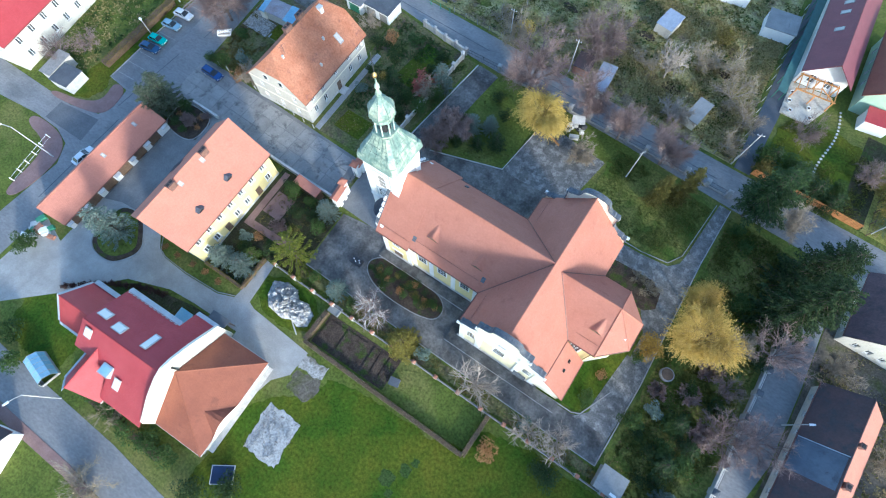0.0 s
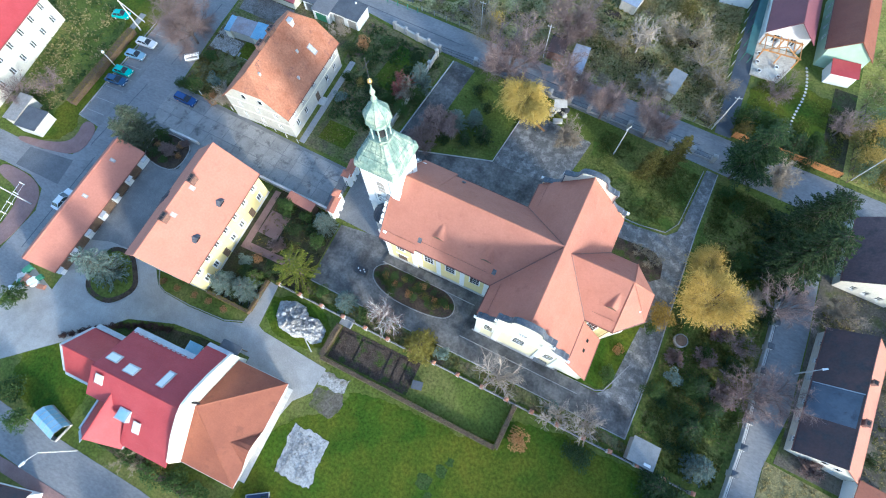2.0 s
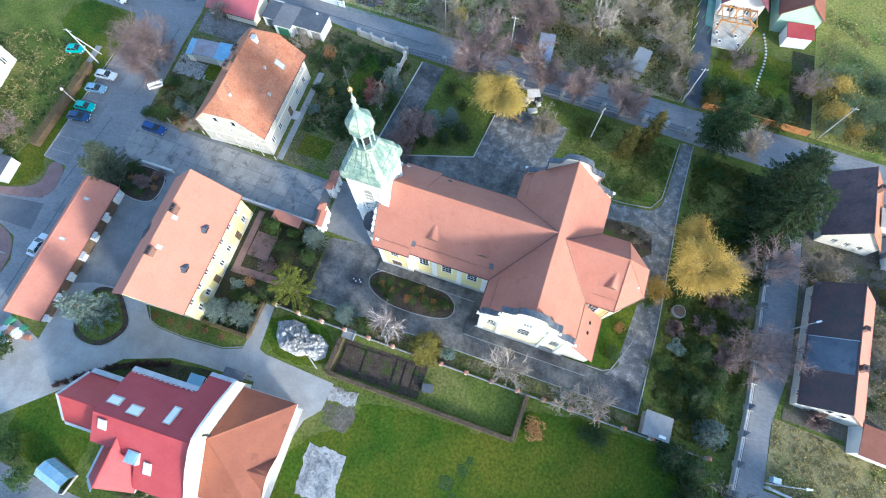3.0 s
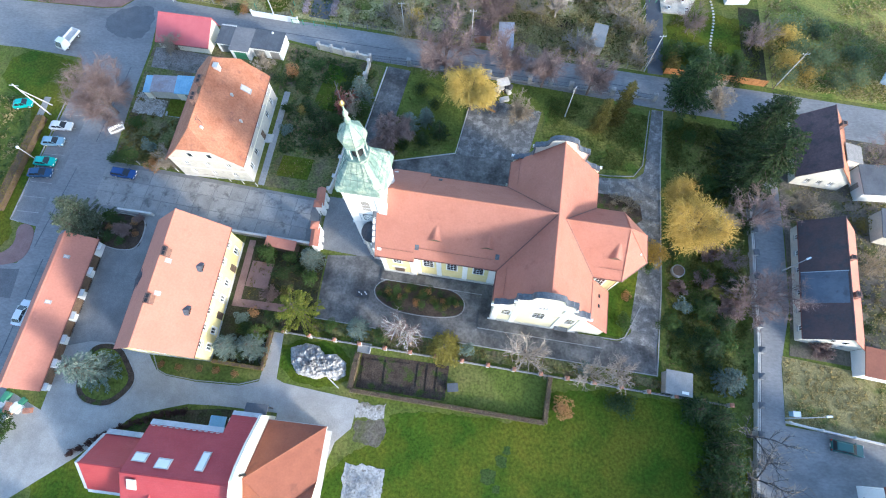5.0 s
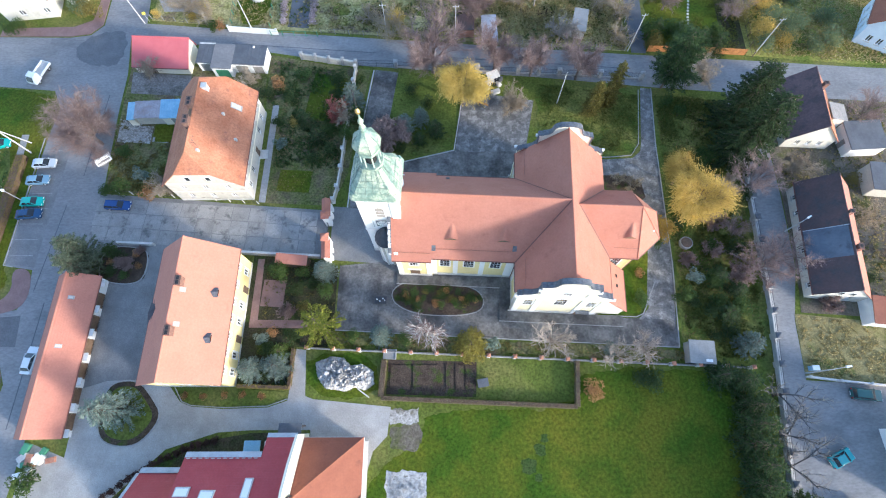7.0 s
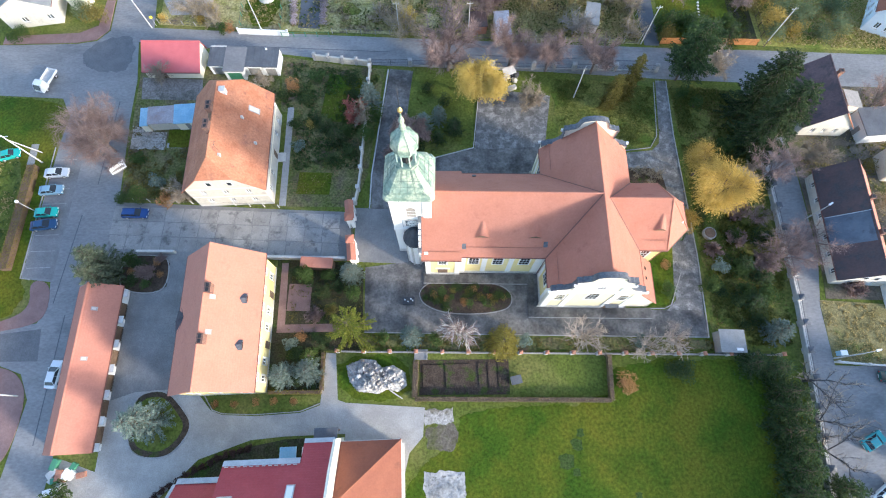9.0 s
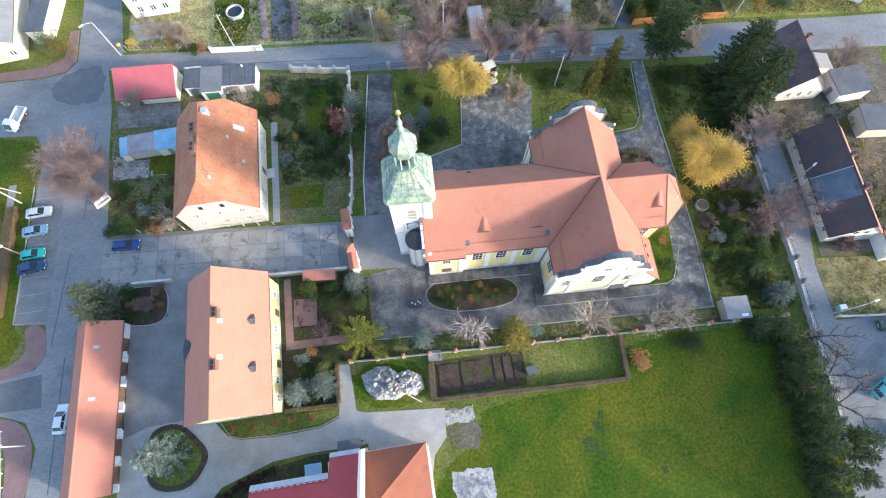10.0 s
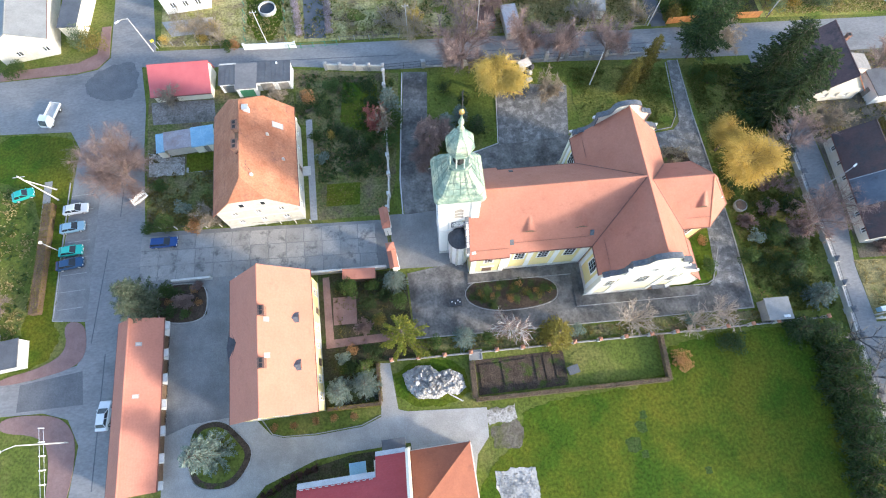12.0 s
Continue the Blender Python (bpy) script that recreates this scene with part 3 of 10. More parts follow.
    for x, y, w, d, top in chimneys:
        sl = slope_s if y < offset else slope_n
        zb = ridge - abs(y - offset) * sl
        ch = part("chimney", Geo().box(x - w / 2, x + w / 2, y - d / 2, y + d / 2, zb - 0.6, zb + top), CHIMNEY, ob)
        part("chimney_cap", Geo().box(x - w / 2 - 0.08, x + w / 2 + 0.08, y - d / 2 - 0.08, y + d / 2 + 0.08, zb + top, zb + top + 0.1), CHIMNEY, ch)
        k = max(1, round(w / 0.8))
        for i in range(k):
            fx = x - w / 2 + (i + 0.5) * w / k
            part("flue", Geo().box(fx - 0.27, fx + 0.27, y - 0.2, y + 0.2, zb + top + 0.102, zb + top + 0.16), DARK, ch)
    for x, y, w, h in skylights:
        sgn = -1 if y < offset else 1
        sl = slope_s if sgn < 0 else slope_n
        f = lambda yy: zr - abs(yy - offset) * sl
        y0, y1 = y - h / 2, y + h / 2
        g = Geo().slab([(x - w / 2, y0, f(y0) + 0.12), (x + w / 2, y0, f(y0) + 0.12), (x + w / 2, y1, f(y1) + 0.12), (x - w / 2, y1, f(y1) + 0.12)], 0.14)
        fr = part("skylight", g, KERB, ob)
        k = 0.12
        y0, y1 = y0 + k, y1 - k
        g = Geo().slab([(x - w / 2 + k, y0, f(y0) + 0.135), (x + w / 2 - k, y0, f(y0) + 0.135), (x + w / 2 - k, y1, f(y1) + 0.135), (x - w / 2 + k, y1, f(y1) + 0.135)], 0.012)
        part("pane", g, PALE, fr)
    return ob


def block(name, label, at, L, W, h, wall_mat, roof_mat, category="shed", over=0.15, pitch=0.0, t=0.15, ribs=0, openings=()):
    """A low building with a flat or single-pitch roof; openings (side, u, w, h) are dark doors."""
    ob = thing(name, label, category, at)
    c = {"S": ((-L / 2, -W / 2), (L / 2, -W / 2)), "E": ((L / 2, -W / 2 + t), (L / 2, W / 2 - t)), "N": ((L / 2, W / 2), (-L / 2, W / 2)), "W": ((-L / 2, W / 2 - t), (-L / 2, -W / 2 + t))}
    for side, (p0, p1) in c.items():
        hs = [(u - w / 2, u + w / 2, 0.0, hh) for s, u, w, hh in openings if s == side]
        part("wall", Geo().wall(p0, p1, 0, h - (0.02 if pitch == 0 else 0), t, hs), wall_mat, ob)
        a, b = Vector(p0), Vector(p1)
        d = (b - a).normalized()
        nn = Vector((d.y, -d.x))
        for s, u, w, hh in openings:
            if s == side:
                q = a + d * u - nn * 0.06
                part("door", Geo().wall(q - d * w / 2, q + d * w / 2, 0.02, hh, 0.05), WOOD_GREY, ob)
    x0, x1, y0, y1 = -L / 2 - over, L / 2 + over, -W / 2 - over, W / 2 + over
    part("roof", Geo().slab([(x0, y0, h + 0.12), (x1, y0, h + 0.12), (x1, y1, h + 0.12 + pitch), (x0, y1, h + 0.12 + pitch)], 0.12), roof_mat, ob)
    for i in range(ribs):
        x = x0 + (i + 0.5) * (x1 - x0) / ribs
        part("roof_batten", Geo().slab([(x - 0.04, y0, h + 0.16), (x + 0.04, y0, h + 0.16), (x + 0.04, y1, h + 0.16 + pitch), (x - 0.04, y1, h + 0.16 + pitch)], 0.038), roof_mat, ob)
    return ob


# ---- ground ----
def smooth(poly, times=2):
    """Rounds a polygon's corners."""
    for _ in range(times):
        out = []
        for (ax, ay), (bx, by) in zip(poly, poly[1:] + poly[:1]):
            out += [(ax * 0.75 + bx * 0.25, ay * 0.75 + by * 0.25), (ax * 0.25 + bx * 0.75, ay * 0.25 + by * 0.75)]
        poly = out
    return poly


def rough(poly, step=0.5, amp=0.3):
    """Gives a polygon worn, irregular edges."""
    out = []
    for a, b in zip(poly, poly[1:] + poly[:1]):
        a, b = Vector(a), Vector(b)
        d = b - a
        n = max(1, int(d.length / step))
        side = Vector((d.y, -d.x)).normalized()
        for i in range(n):
            p = a + d * (i / n)
            k = noise.noise(Vector((p.x * 0.7, p.y * 0.7, 0.3))) + 0.6 * noise.noise(Vector((p.x * 2.3, p.y * 2.3, 5.3)))
            q = p + side * k * amp
            out.append((q.x, q.y))
    return out


ROUGH = ("sand_patch", "ash_patch", "rubble_patch", "meadow", "lawn_west", "grass_verge", "lawn_northeast", "lawn_east", "church_lawn_east", "enclosure_grass", "garden_bed", "house_lawn_north", "junction_patch", "fence_strip", "plot_lawn", "tarp_lawn")
ROUND = ("drive_island", "drive_island_grass", "flower_bed", "nave_strip", "pavement_pink_corner", "pavement_pink_south", "front_strip")


def patch(name, label, poly, top, mat, category="ground"):
    """A flat piece of ground with its edges as a real step."""
    if name in ROUND:
        poly = smooth(poly)
    if name in ROUGH:
        poly = rough(poly if name in ("rubble_patch", "sand_patch", "ash_patch") else smooth(poly, 1), 0.4, 0.45)
    return tagged(part(name, Geo().prism(poly, -0.2, top), mat), label, category, kind="structure")


def kerb_line(name, pts, h=0.14, w=0.15, mat=None, closed=False, label="pale kerb stones along the paving"):
    g = Geo()
    if closed:
        pts = smooth(list(pts))
    pts = list(pts) + ([pts[0]] if closed else [])
    for a, b in zip(pts, pts[1:]):
        a, b = Vector(a), Vector(b)
        d = (b - a).normalized()
        n = max(1, round((b - a).length / 2.0))
        for i in range(n):
            p, q = a + (b - a) * (i / n) + d * 0.01, a + (b - a) * ((i + 1) / n) - d * 0.01
            g.wall(p, q, -0.1, h, w)
    return tagged(part(name, g, mat or KERB), label, "kerb", kind="structure")


R = 2400.0
tagged(part("ground", Geo().box(-R, R, -R, R, -0.6, 0.0), GRASS), "short winter grass with dry and bare spots", "ground", kind="structure")

patch("road_north", "grey asphalt village street, patched", [(-81.5, 72.6), (-52, 68.3), (-32, 64.6), (2.4, 61.5), (25, 58.8), (38.9, 57.5), (67.4, 55.0), (200, 44), (200, 54), (67, 63.2), (44, 65.2), (21.5, 66.9), (-23.6, 71.0), (-61, 74.4), (-79, 76.2)], 0.022, ASPHALT, "road")
patch("road_junction", "wide grey asphalt road junction with dark patches", [(-78.6, 36.2), (-79.8, 54), (-80, 63), (-81.4, 72.7), (-78.8, 76.2), (-80.2, 92), (-81, 130), (-89.5, 130), (-88, 92), (-87.7, 75.8), (-90, 73.2), (-94, 72.6), (-109, 72.9), (-170, 74), (-170, 62), (-107, 60.5), (-93.7, 59.2), (-91.5, 55), (-92.0, 48.2), (-92.6, 22.6), (-87.4, 21.8), (-86.8, 17.5), (-88, 14.8), (-94.4, 13.5), (-130, 15), (-130, 6.5), (-98.8, 8.6), (-92.4, 8.2), (-88.5, 6.7), (-86.5, 2.7), (-87.4, -6), (-90, -30), (-82, -30), (-80.6, -6), (-80.6, 20.5), (-74.0, 26.6), (-73.5, 34.8)], 0.026, ASPHALT, "road")
patch("road_southwest", "grey asphalt street beside the red-roofed house", [(-120, -20), (-67.8, -25.8), (-41.6, -27.2), (-30, -28.5), (30, -36), (30, -42), (-38, -33.5), (-61.8, -31.8), (-120, -27)], 0.030, ASPHALT, "road")
patch("pavement_pink_corner", "pink block paving at the street corner", [(-91.0, 22.2), (-87.4, 21.8), (-86.6, 17.0), (-88, 14.6), (-94.4, 13.5), (-100, 13.2), (-100, 14.4), (-93.6, 15.2), (-89.6, 17.4)], 0.09, PINK, "pavement")
patch("pavement_pink_south", "pink block paving at the street corner", [(-98.8, 8.4), (-92.4, 8.1), (-88.6, 6.6), (-86.6, 2.7), (-87.5, -6), (-90.5, -7), (-90.5, 2.0), (-92.5, 5.0), (-98.8, 6.2)], 0.09, PINK, "pavement")
patch("pavement_pink_north", "pink block paving along the junction", [(-109, 73.1), (-94, 72.9), (-90.2, 73.5), (-88, 75.9), (-88.2, 84), (-90, 84), (-90.4, 77.2), (-94, 75.4), (-109, 75.2)], 0.10, PINK, "pavement")
patch("pavement_red_south", "reddish pavement along the street", [(-67.8, -31.9), (-61.8, -31.9), (-45, -32.6), (-38, -33.7), (-38, -35.2), (-45, -34.2), (-67.8, -33.4)], 0.09, PINK, "pavement")
patch("grass_verge", "green grass verge between car park and gardens", [(-93.0, 22.5), (-92.4, 48), (-91.8, 55), (-94.2, 58.8), (-108, 60), (-108, 51), (-97, 47), (-96.6, 23), (-100, 15), (-93.4, 15.4), (-91, 20)], 0.05, LAWN, "grass")
patch("car_park", "asphalt parking bays with faded lines", [(-92.3, 23.0), (-87.2, 22.2), (-87.0, 48.0), (-92.0, 48.0)], 0.032, OLD_ASPHALT, "car park")
patch("junction_patch", "dark repaired asphalt patch", [(-92.5, 71.2), (-91, 66.5), (-86, 64.8), (-82, 66), (-81.8, 73), (-85, 75)], 0.034, DARK_ASPHALT, "road")
patch("road_patch", "dark repaired asphalt patch", [(-96.5, 13.0), (-87.0, 13.8), (-86.4, 8.6), (-96.5, 8.9)], 0.036, DARK_ASPHALT, "road")

patch("court", "grey asphalt courtyard between yellow house and garages", [(-73.7, -7), (-61.0, -7), (-61.0, 24.5), (-63, 27.0), (-74.2, 26.5)], 0.030, OLD_ASPHALT, "yard")
patch("lane", "worn concrete lane leading to the church gate", [(-79, 27.3), (-67, 26.6), (-63.6, 25.6), (-50, 24.6), (-36.9, 23.6), (-36.9, 32.6), (-49, 33.6), (-64.6, 35.1), (-79, 36.3)], 0.034, OLD_ASPHALT, "road")
patch("drive", "pale gravel drive curving past the houses", [(-73.9, -8), (-73.9, 2), (-70, 3.2), (-64.3, 3.4), (-59.8, 2.3), (-57.8, 0), (-56, -0.7), (-51, -1.1), (-44, -0.9), (-41, 0.1), (-40.4, 8.1), (-38.8, 7.9), (-38.3, 0.8), (-37, 0.3), (-24.8, -0.9), (-25.2, -5.1), (-27.3, -7.3), (-28.8, -13.0), (-29, -21), (-37, -21), (-37, -4.2), (-46.2, -4.2), (-51.2, -4.5), (-58.8, -6.9), (-66, -14), (-78, -24), (-81, -24), (-79.4, -6)], 0.042, GRAVEL, "drive")
patch("drive_island", "grass island with dark earth rim in the drive", [(-68.8, 3.0), (-65, 3.2), (-62.3, 0.5), (-60.4, -2.0), (-62, -5), (-64.2, -6.5), (-68.4, -6.0), (-70.0, -3.6), (-69.9, 1.0)], 0.09, SOIL, "grass")
patch("drive_island_grass", "olive grass on the drive's island", [(-68.2, 2.3), (-65.2, 2.4), (-63, 0), (-61.4, -2.1), (-62.7, -4.4), (-64.6, -5.7), (-67.9, -5.2), (-69.2, -3.4), (-69.1, 0.8)], 0.12, GRASS, "grass")
patch("sand_patch", "bare pale sandy ground beside the drive", [(-25.0, -1.3), (-20.3, -0.9), (-20.4, -3.2), (-24.9, -3.6)], 0.036, SAND, "ground")
patch("ash_patch", "dark ash patch on bare ground", [(-24.8, -3.8), (-20.4, -3.3), (-19.8, -5.6), (-21.0, -7.4), (-24.6, -6.8)], 0.033, BARE, "ground")
patch("rubble_patch", "pale patch of spread rubble on the grass", [(-25.2, -10.0), (-22.4, -10.0), (-19.2, -10.2), (-19.0, -13.4), (-18.9, -17.0), (-22.0, -17.2), (-24.8, -17.0), (-25.0, -13.4)], 0.05, RUBBLE, "ground")
patch("meadow", "bright green lawn south of the church", [(-24.6, -8), (-20.2, -6.5), (-19.6, -1.2), (4.5, -1.6), (5.0, 5.4), (34.8, 3.6), (33.2, -16), (30, -35), (-29, -27.5), (-28.5, -21), (-28.4, -13.2)], 0.028, LAWN, "grass")
patch("lawn_west", "green lawn west of the red-roofed house", [(-72, -14), (-66, -13.5), (-58, -9), (-57, -20), (-58, -25), (-70, -24)], 0.031, LAWN, "grass")
patch("tarp_lawn", "small green lawn under the covered heap", [(-38.2, 0.9), (-38.6, 7.6), (-27.0, 7.0), (-26.9, 0.1)], 0.052, LAWN, "grass")
patch("front_strip", "shrub strip in front of the yellow house", [(-59.0, 2.0), (-40.6, 1.6), (-41.2, 0.6), (-44, -0.4), (-51, -0.6), (-56, -0.3), (-57.4, 0.3)], 0.08, GRASS, "grass")
patch("barn_yard", "grey trodden yard behind the red-roofed shed", [(-79.0, 63.6), (-67.0, 62.6), (-66.6, 57.6), (-78.4, 58.4)], 0.055, YARD_GREY, "yard")
patch("shed_path", "pale concrete path beside the lawn", [(-71.8, 48.2), (-64.2, 47.6), (-64.2, 46.6), (-71.8, 47.2)], 0.066, KERB, "path")
patch("shed_lawn", "short dark green lawn behind the sheds", [(-71.9, 51.1), (-64.4, 50.8), (-64.4, 47.8), (-71.8, 48.4)], 0.070, LAWN, "grass")
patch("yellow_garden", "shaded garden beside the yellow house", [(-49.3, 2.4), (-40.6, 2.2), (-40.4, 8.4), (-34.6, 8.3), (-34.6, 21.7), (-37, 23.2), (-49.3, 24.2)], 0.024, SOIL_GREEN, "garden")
patch("garden_terrace", "reddish paved terrace in the garden", [(-47.2, 15.2), (-43.4, 15.0), (-43.2, 19.6), (-47.0, 19.8)], 0.07, PINK, "terrace")
patch("garden_path", "reddish paved garden path", [(-48.6, 11.6), (-37.5, 11.4), (-37.5, 12.7), (-47.3, 12.9), (-47.4, 23.5), (-48.5, 23.5)], 0.065, PINK, "path")

# churchyard paving and lawns
patch("apron_west", "grey paved forecourt before the church tower", [(-36.3, 23.3), (-24.3, 22.3), (-24.0, 34.0), (-27.6, 34.2), (-33.6, 33.2), (-36.2, 33.4)], 0.045, OLD_ASPHALT, "yard")
patch("yard_south", "dark worn paving along the church", [(-34.3, 22.2), (-34.3, 11.1), (-18.8, 10.2), (-6.2, 9.5), (21.5, 8.0), (21.6, 13.0), (16.4, 13.2), (15.2, 12.8), (9.0, 13.0), (8.0, 20), (-5.2, 20.5), (-24, 20.5), (-24.2, 23.1)], 0.050, PAVE, "yard")
patch("path_east", "long paved path east of the church", [(15.5, 12.6), (21.6, 12.5), (22.6, 22), (23.0, 34), (23.4, 46), (24.4, 58.4), (22.4, 58.6), (20.8, 46.3), (20.4, 44.4), (18.8, 42.9), (14, 42.6), (9.2, 42.8), (9.2, 34), (17.6, 34), (19.8, 30), (19.4, 22), (17.4, 14.4)], 0.056, SLAB, "path")
patch("apron_north", "shaded paving north of the nave", [(-28.2, 33.0), (-5.0, 33.0), (-5.0, 38.8), (9.5, 38.8), (9.5, 43.4), (-1.2, 44.6), (-14.4, 44.7), (-28.2, 41.2), (-33.4, 40.5), (-33.4, 33.0)], 0.061, PAVE, "yard")
patch("walk_north", "dark paved walk to the north gate", [(-33.3, 40.0), (-28.0, 41.0), (-25.8, 63.0), (-30.0, 63.6)], 0.066, PAVE, "path")
patch("yard_north", "blotched pale paving of the north yard", [(-14.3, 44.5), (-1.1, 44.5), (1.2, 55.8), (-12.5, 58.4)], 0.071, SLAB, "yard")
patch("flower_bed", "oval planted bed beside the nave", [(-24.6, 18.2), (-22.8, 19.1), (-17, 18.9), (-11.8, 18.2), (-9.9, 16.6), (-10.2, 14.4), (-12.9, 13.6), (-17, 13.5), (-21.3, 13.9), (-24.4, 15.4), (-25.2, 17)], 0.13, SOIL, "flower bed")
patch("nave_strip", "shaded planted strip north of the nave", [(-17.5, 33.6), (-6.0, 33.6), (-5.7, 35.3), (-7.2, 36.2), (-16.2, 36.2), (-17.5, 35.4)], 0.12, SOIL, "flower bed")
patch("church_lawn_east", "green lawn strip beside the choir", [(9.4, 13.9), (15.0, 13.3), (16.2, 14.0), (18.9, 19.3), (19.2, 28.5), (16.8, 33.2), (9.4, 33.2)], 0.060, LAWN, "grass")
# dark soil colour here includes the shadow over the grass beside the choir
patch("choir_bed", "planted strip between transept and choir, shadow put into its dark colour", [(9.3, 39.4), (17.6, 39.2), (19.6, 37.6), (19.9, 34.8), (18.4, 33.6), (9.3, 33.6)], 0.074, SOIL, "flower bed")
patch("lawn_northeast", "sunlit lawn north of the transept", [(2.0, 44.7), (9.4, 44.0), (14, 43.4), (18.6, 43.8), (20.2, 46), (21.8, 57.5), (2.4, 60.3), (1.6, 55.8)], 0.063, LONG_GRASS, "grass")
patch("lawn_east", "long grass of the eastern churchyard", [(24.0, 34), (24.4, 46), (25.2, 57.6), (37, 55.8), (37.6, 43), (37.2, 26), (36.3, 14), (35.0, 5.4), (22.3, 5.8), (22.3, 12), (23.4, 22)], 0.047, LONG_GRASS, "grass")
patch("fence_strip", "shaded planted strip along the churchyard fence", [(-34.2, 10.7), (-18.8, 9.9), (-6.2, 9.2), (22.0, 7.7), (22.2, 5.7), (-34.2, 8.5)], 0.055, GARDEN, "garden")
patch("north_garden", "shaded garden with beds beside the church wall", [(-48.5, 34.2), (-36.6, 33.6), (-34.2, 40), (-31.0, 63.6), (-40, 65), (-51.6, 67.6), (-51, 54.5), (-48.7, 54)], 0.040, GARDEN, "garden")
patch("garden_lawn_a", "dark green lawn in the garden", [(-47.0, 36.6), (-41.0, 36.2), (-40.6, 40.6), (-46.6, 41)], 0.068, LAWN, "grass")
patch("garden_lawn_b", "dark green lawn in the garden", [(-43.5, 52), (-36.5, 51.2), (-35.4, 61.5), (-42.0, 63)], 0.069, LAWN, "grass")
patch("house_path", "narrow concrete path along the white house", [(-49.9, 34.4), (-48.7, 34.3), (-48.5, 55.2), (-49.7, 55.4)], 0.072, KERB, "path")
patch("enclosure_soil", "dug vegetable beds inside the hedge", [(-25.6, 1.0), (-11.5, 0.5), (-11.3, 5.9), (-25.4, 6.3)], 0.043, SOIL, "garden")
patch("enclosure_grass", "rough grass inside the hedge", [(-11.4, 0.3), (3.6, -0.6), (3.9, 5.6), (-11.2, 6.0)], 0.041, GRASS, "grass")

# east side
patch("road_east", "grey asphalt lane east of the churchyard", [(44.6, 57.5), (38.9, 57.6), (38.8, 43), (38.8, 34.9), (38.3, 24.4), (37.2, 12.8), (35.8, 3.5), (34.6, -6), (33.0, -16), (30, -36), (60, -42), (60, -2), (56, 1.8), (40.4, 2.8), (41.0, 12.3), (43.4, 21.4), (44.2, 35.2)], 0.031, ASPHALT, "road")
patch("dry_field", "dry yellow grass plot behind the low wall", [(41.2, 13.4), (60, 11.4), (60, 1.6), (40.5, 3.1)], 0.05, DRYGRASS, "grass")
patch("yard_east", "bare ground between the eastern houses", [(44.8, 57.2), (67.4, 54.8), (72, 54), (72, 11.5), (42.4, 13.6), (43.6, 21.4), (44.4, 35.2)], 0.045, BARE, "yard")
# north side
patch("gardens_north", "rough garden plots with dry grass and beds", [(-78, 77), (-61, 75.2), (-23.6, 71.8), (21.2, 67.7), (21, 125), (-78, 125)], 0.033, PLOT, "garden")
patch("gardens_northeast", "rough dry grass gardens", [(45, 66.4), (67, 64), (200, 55), (200, 140), (48, 140), (46, 100)], 0.037, FIELD, "garden")
patch("alley", "shaded dark alley between the gardens", [(21.9, 67.4), (24.9, 67.2), (27, 118), (22.4, 118)], 0.027, SLATE, "path")
patch("house_lawn_north", "sunlit lawn behind the orange fence", [(26.0, 68.2), (44.2, 66.4), (45, 82), (34, 85), (26.4, 84)], 0.060, LAWN, "grass")
patch("gardens_west", "gardens with beds and paths", [(-96.8, 23.4), (-97.2, 47), (-108, 51), (-160, 58), (-160, 18), (-100, 15.4)], 0.034, GRASS, "garden")

# a cast shadow laid on the ground as a strip of dark colour
patch("shaded_strip", "dark strip painted as a cast shadow beside the stepping stone lawn", [(40.6, 67.4), (45.2, 66.9), (45.6, 86.5), (41.4, 86.8)], 0.067, SOIL_GREEN, "ground")
kerb_line("kerb_north_bed", [(-28.1, 41.3), (-14.4, 44.75), (-12.4, 58.3)], 0.2, 0.13, PALE)
kerb_line("kerb_loop", [(9.4, 43.3), (13.9, 43.0), (18.6, 43.4), (20.3, 45.9), (22.0, 58.2)], 0.16, 0.11, KERB)
kerb_line("kerb_east_path", [(21.5, 8.0), (22.7, 22), (23.1, 34), (23.5, 46), (24.5, 58.4)], 0.18, 0.15)
kerb_line("kerb_walk", [(-33.6, 33.2), (-33.3, 40), (-30.2, 63.4)], 0.2, 0.2, PALE)
kerb_line("kerb_yard_south", [(-34.3, 11.05), (-18.8, 10.12), (-6.2, 9.42), (21.5, 7.95)], 0.16, 0.15)
kerb_line("kerb_choir_lawn", [(9.0, 13.2), (15.2, 12.95), (16.5, 13.5), (19.2, 18.9)], 0.16, 0.15)
kerb_line("kerb_island", [(-68.8, 3.1), (-65, 3.3), (-62.3, 0.6), (-60.3, -2.0), (-61.9, -5.1), (-64.2, -6.6), (-68.5, -6.1), (-70.1, -3.6), (-70.0, 1.0)], 0.16, 0.15, closed=True)
kerb_line("kerb_car_park", [(-92.6, 48.2), (-92.7, 22.6), (-91, 22.3)], 0.14, 0.15)
kerb_line("kerb_bed", [(-24.6, 18.3), (-22.8, 19.2), (-17, 19.0), (-11.8, 18.3), (-9.8, 16.6), (-10.1, 14.3), (-12.9, 13.5), (-17, 13.4), (-21.3, 13.8), (-24.5, 15.3), (-25.3, 17)], 0.17, 0.12, closed=True)
patch("yard_debris", "bare yard strewn with pale rubble", [(-78.6, 47.3), (-72.1, 46.8), (-72.2, 50.6), (-75.4, 50.9), (-78.8, 52.4)], 0.07, SAND, "yard")
patch("yard_lawn", "small dark lawn in the back yard", [(-71.4, 47.2), (-66.9, 47.0), (-66.9, 50.5), (-71.5, 50.7)], 0.072, LAWN, "grass")
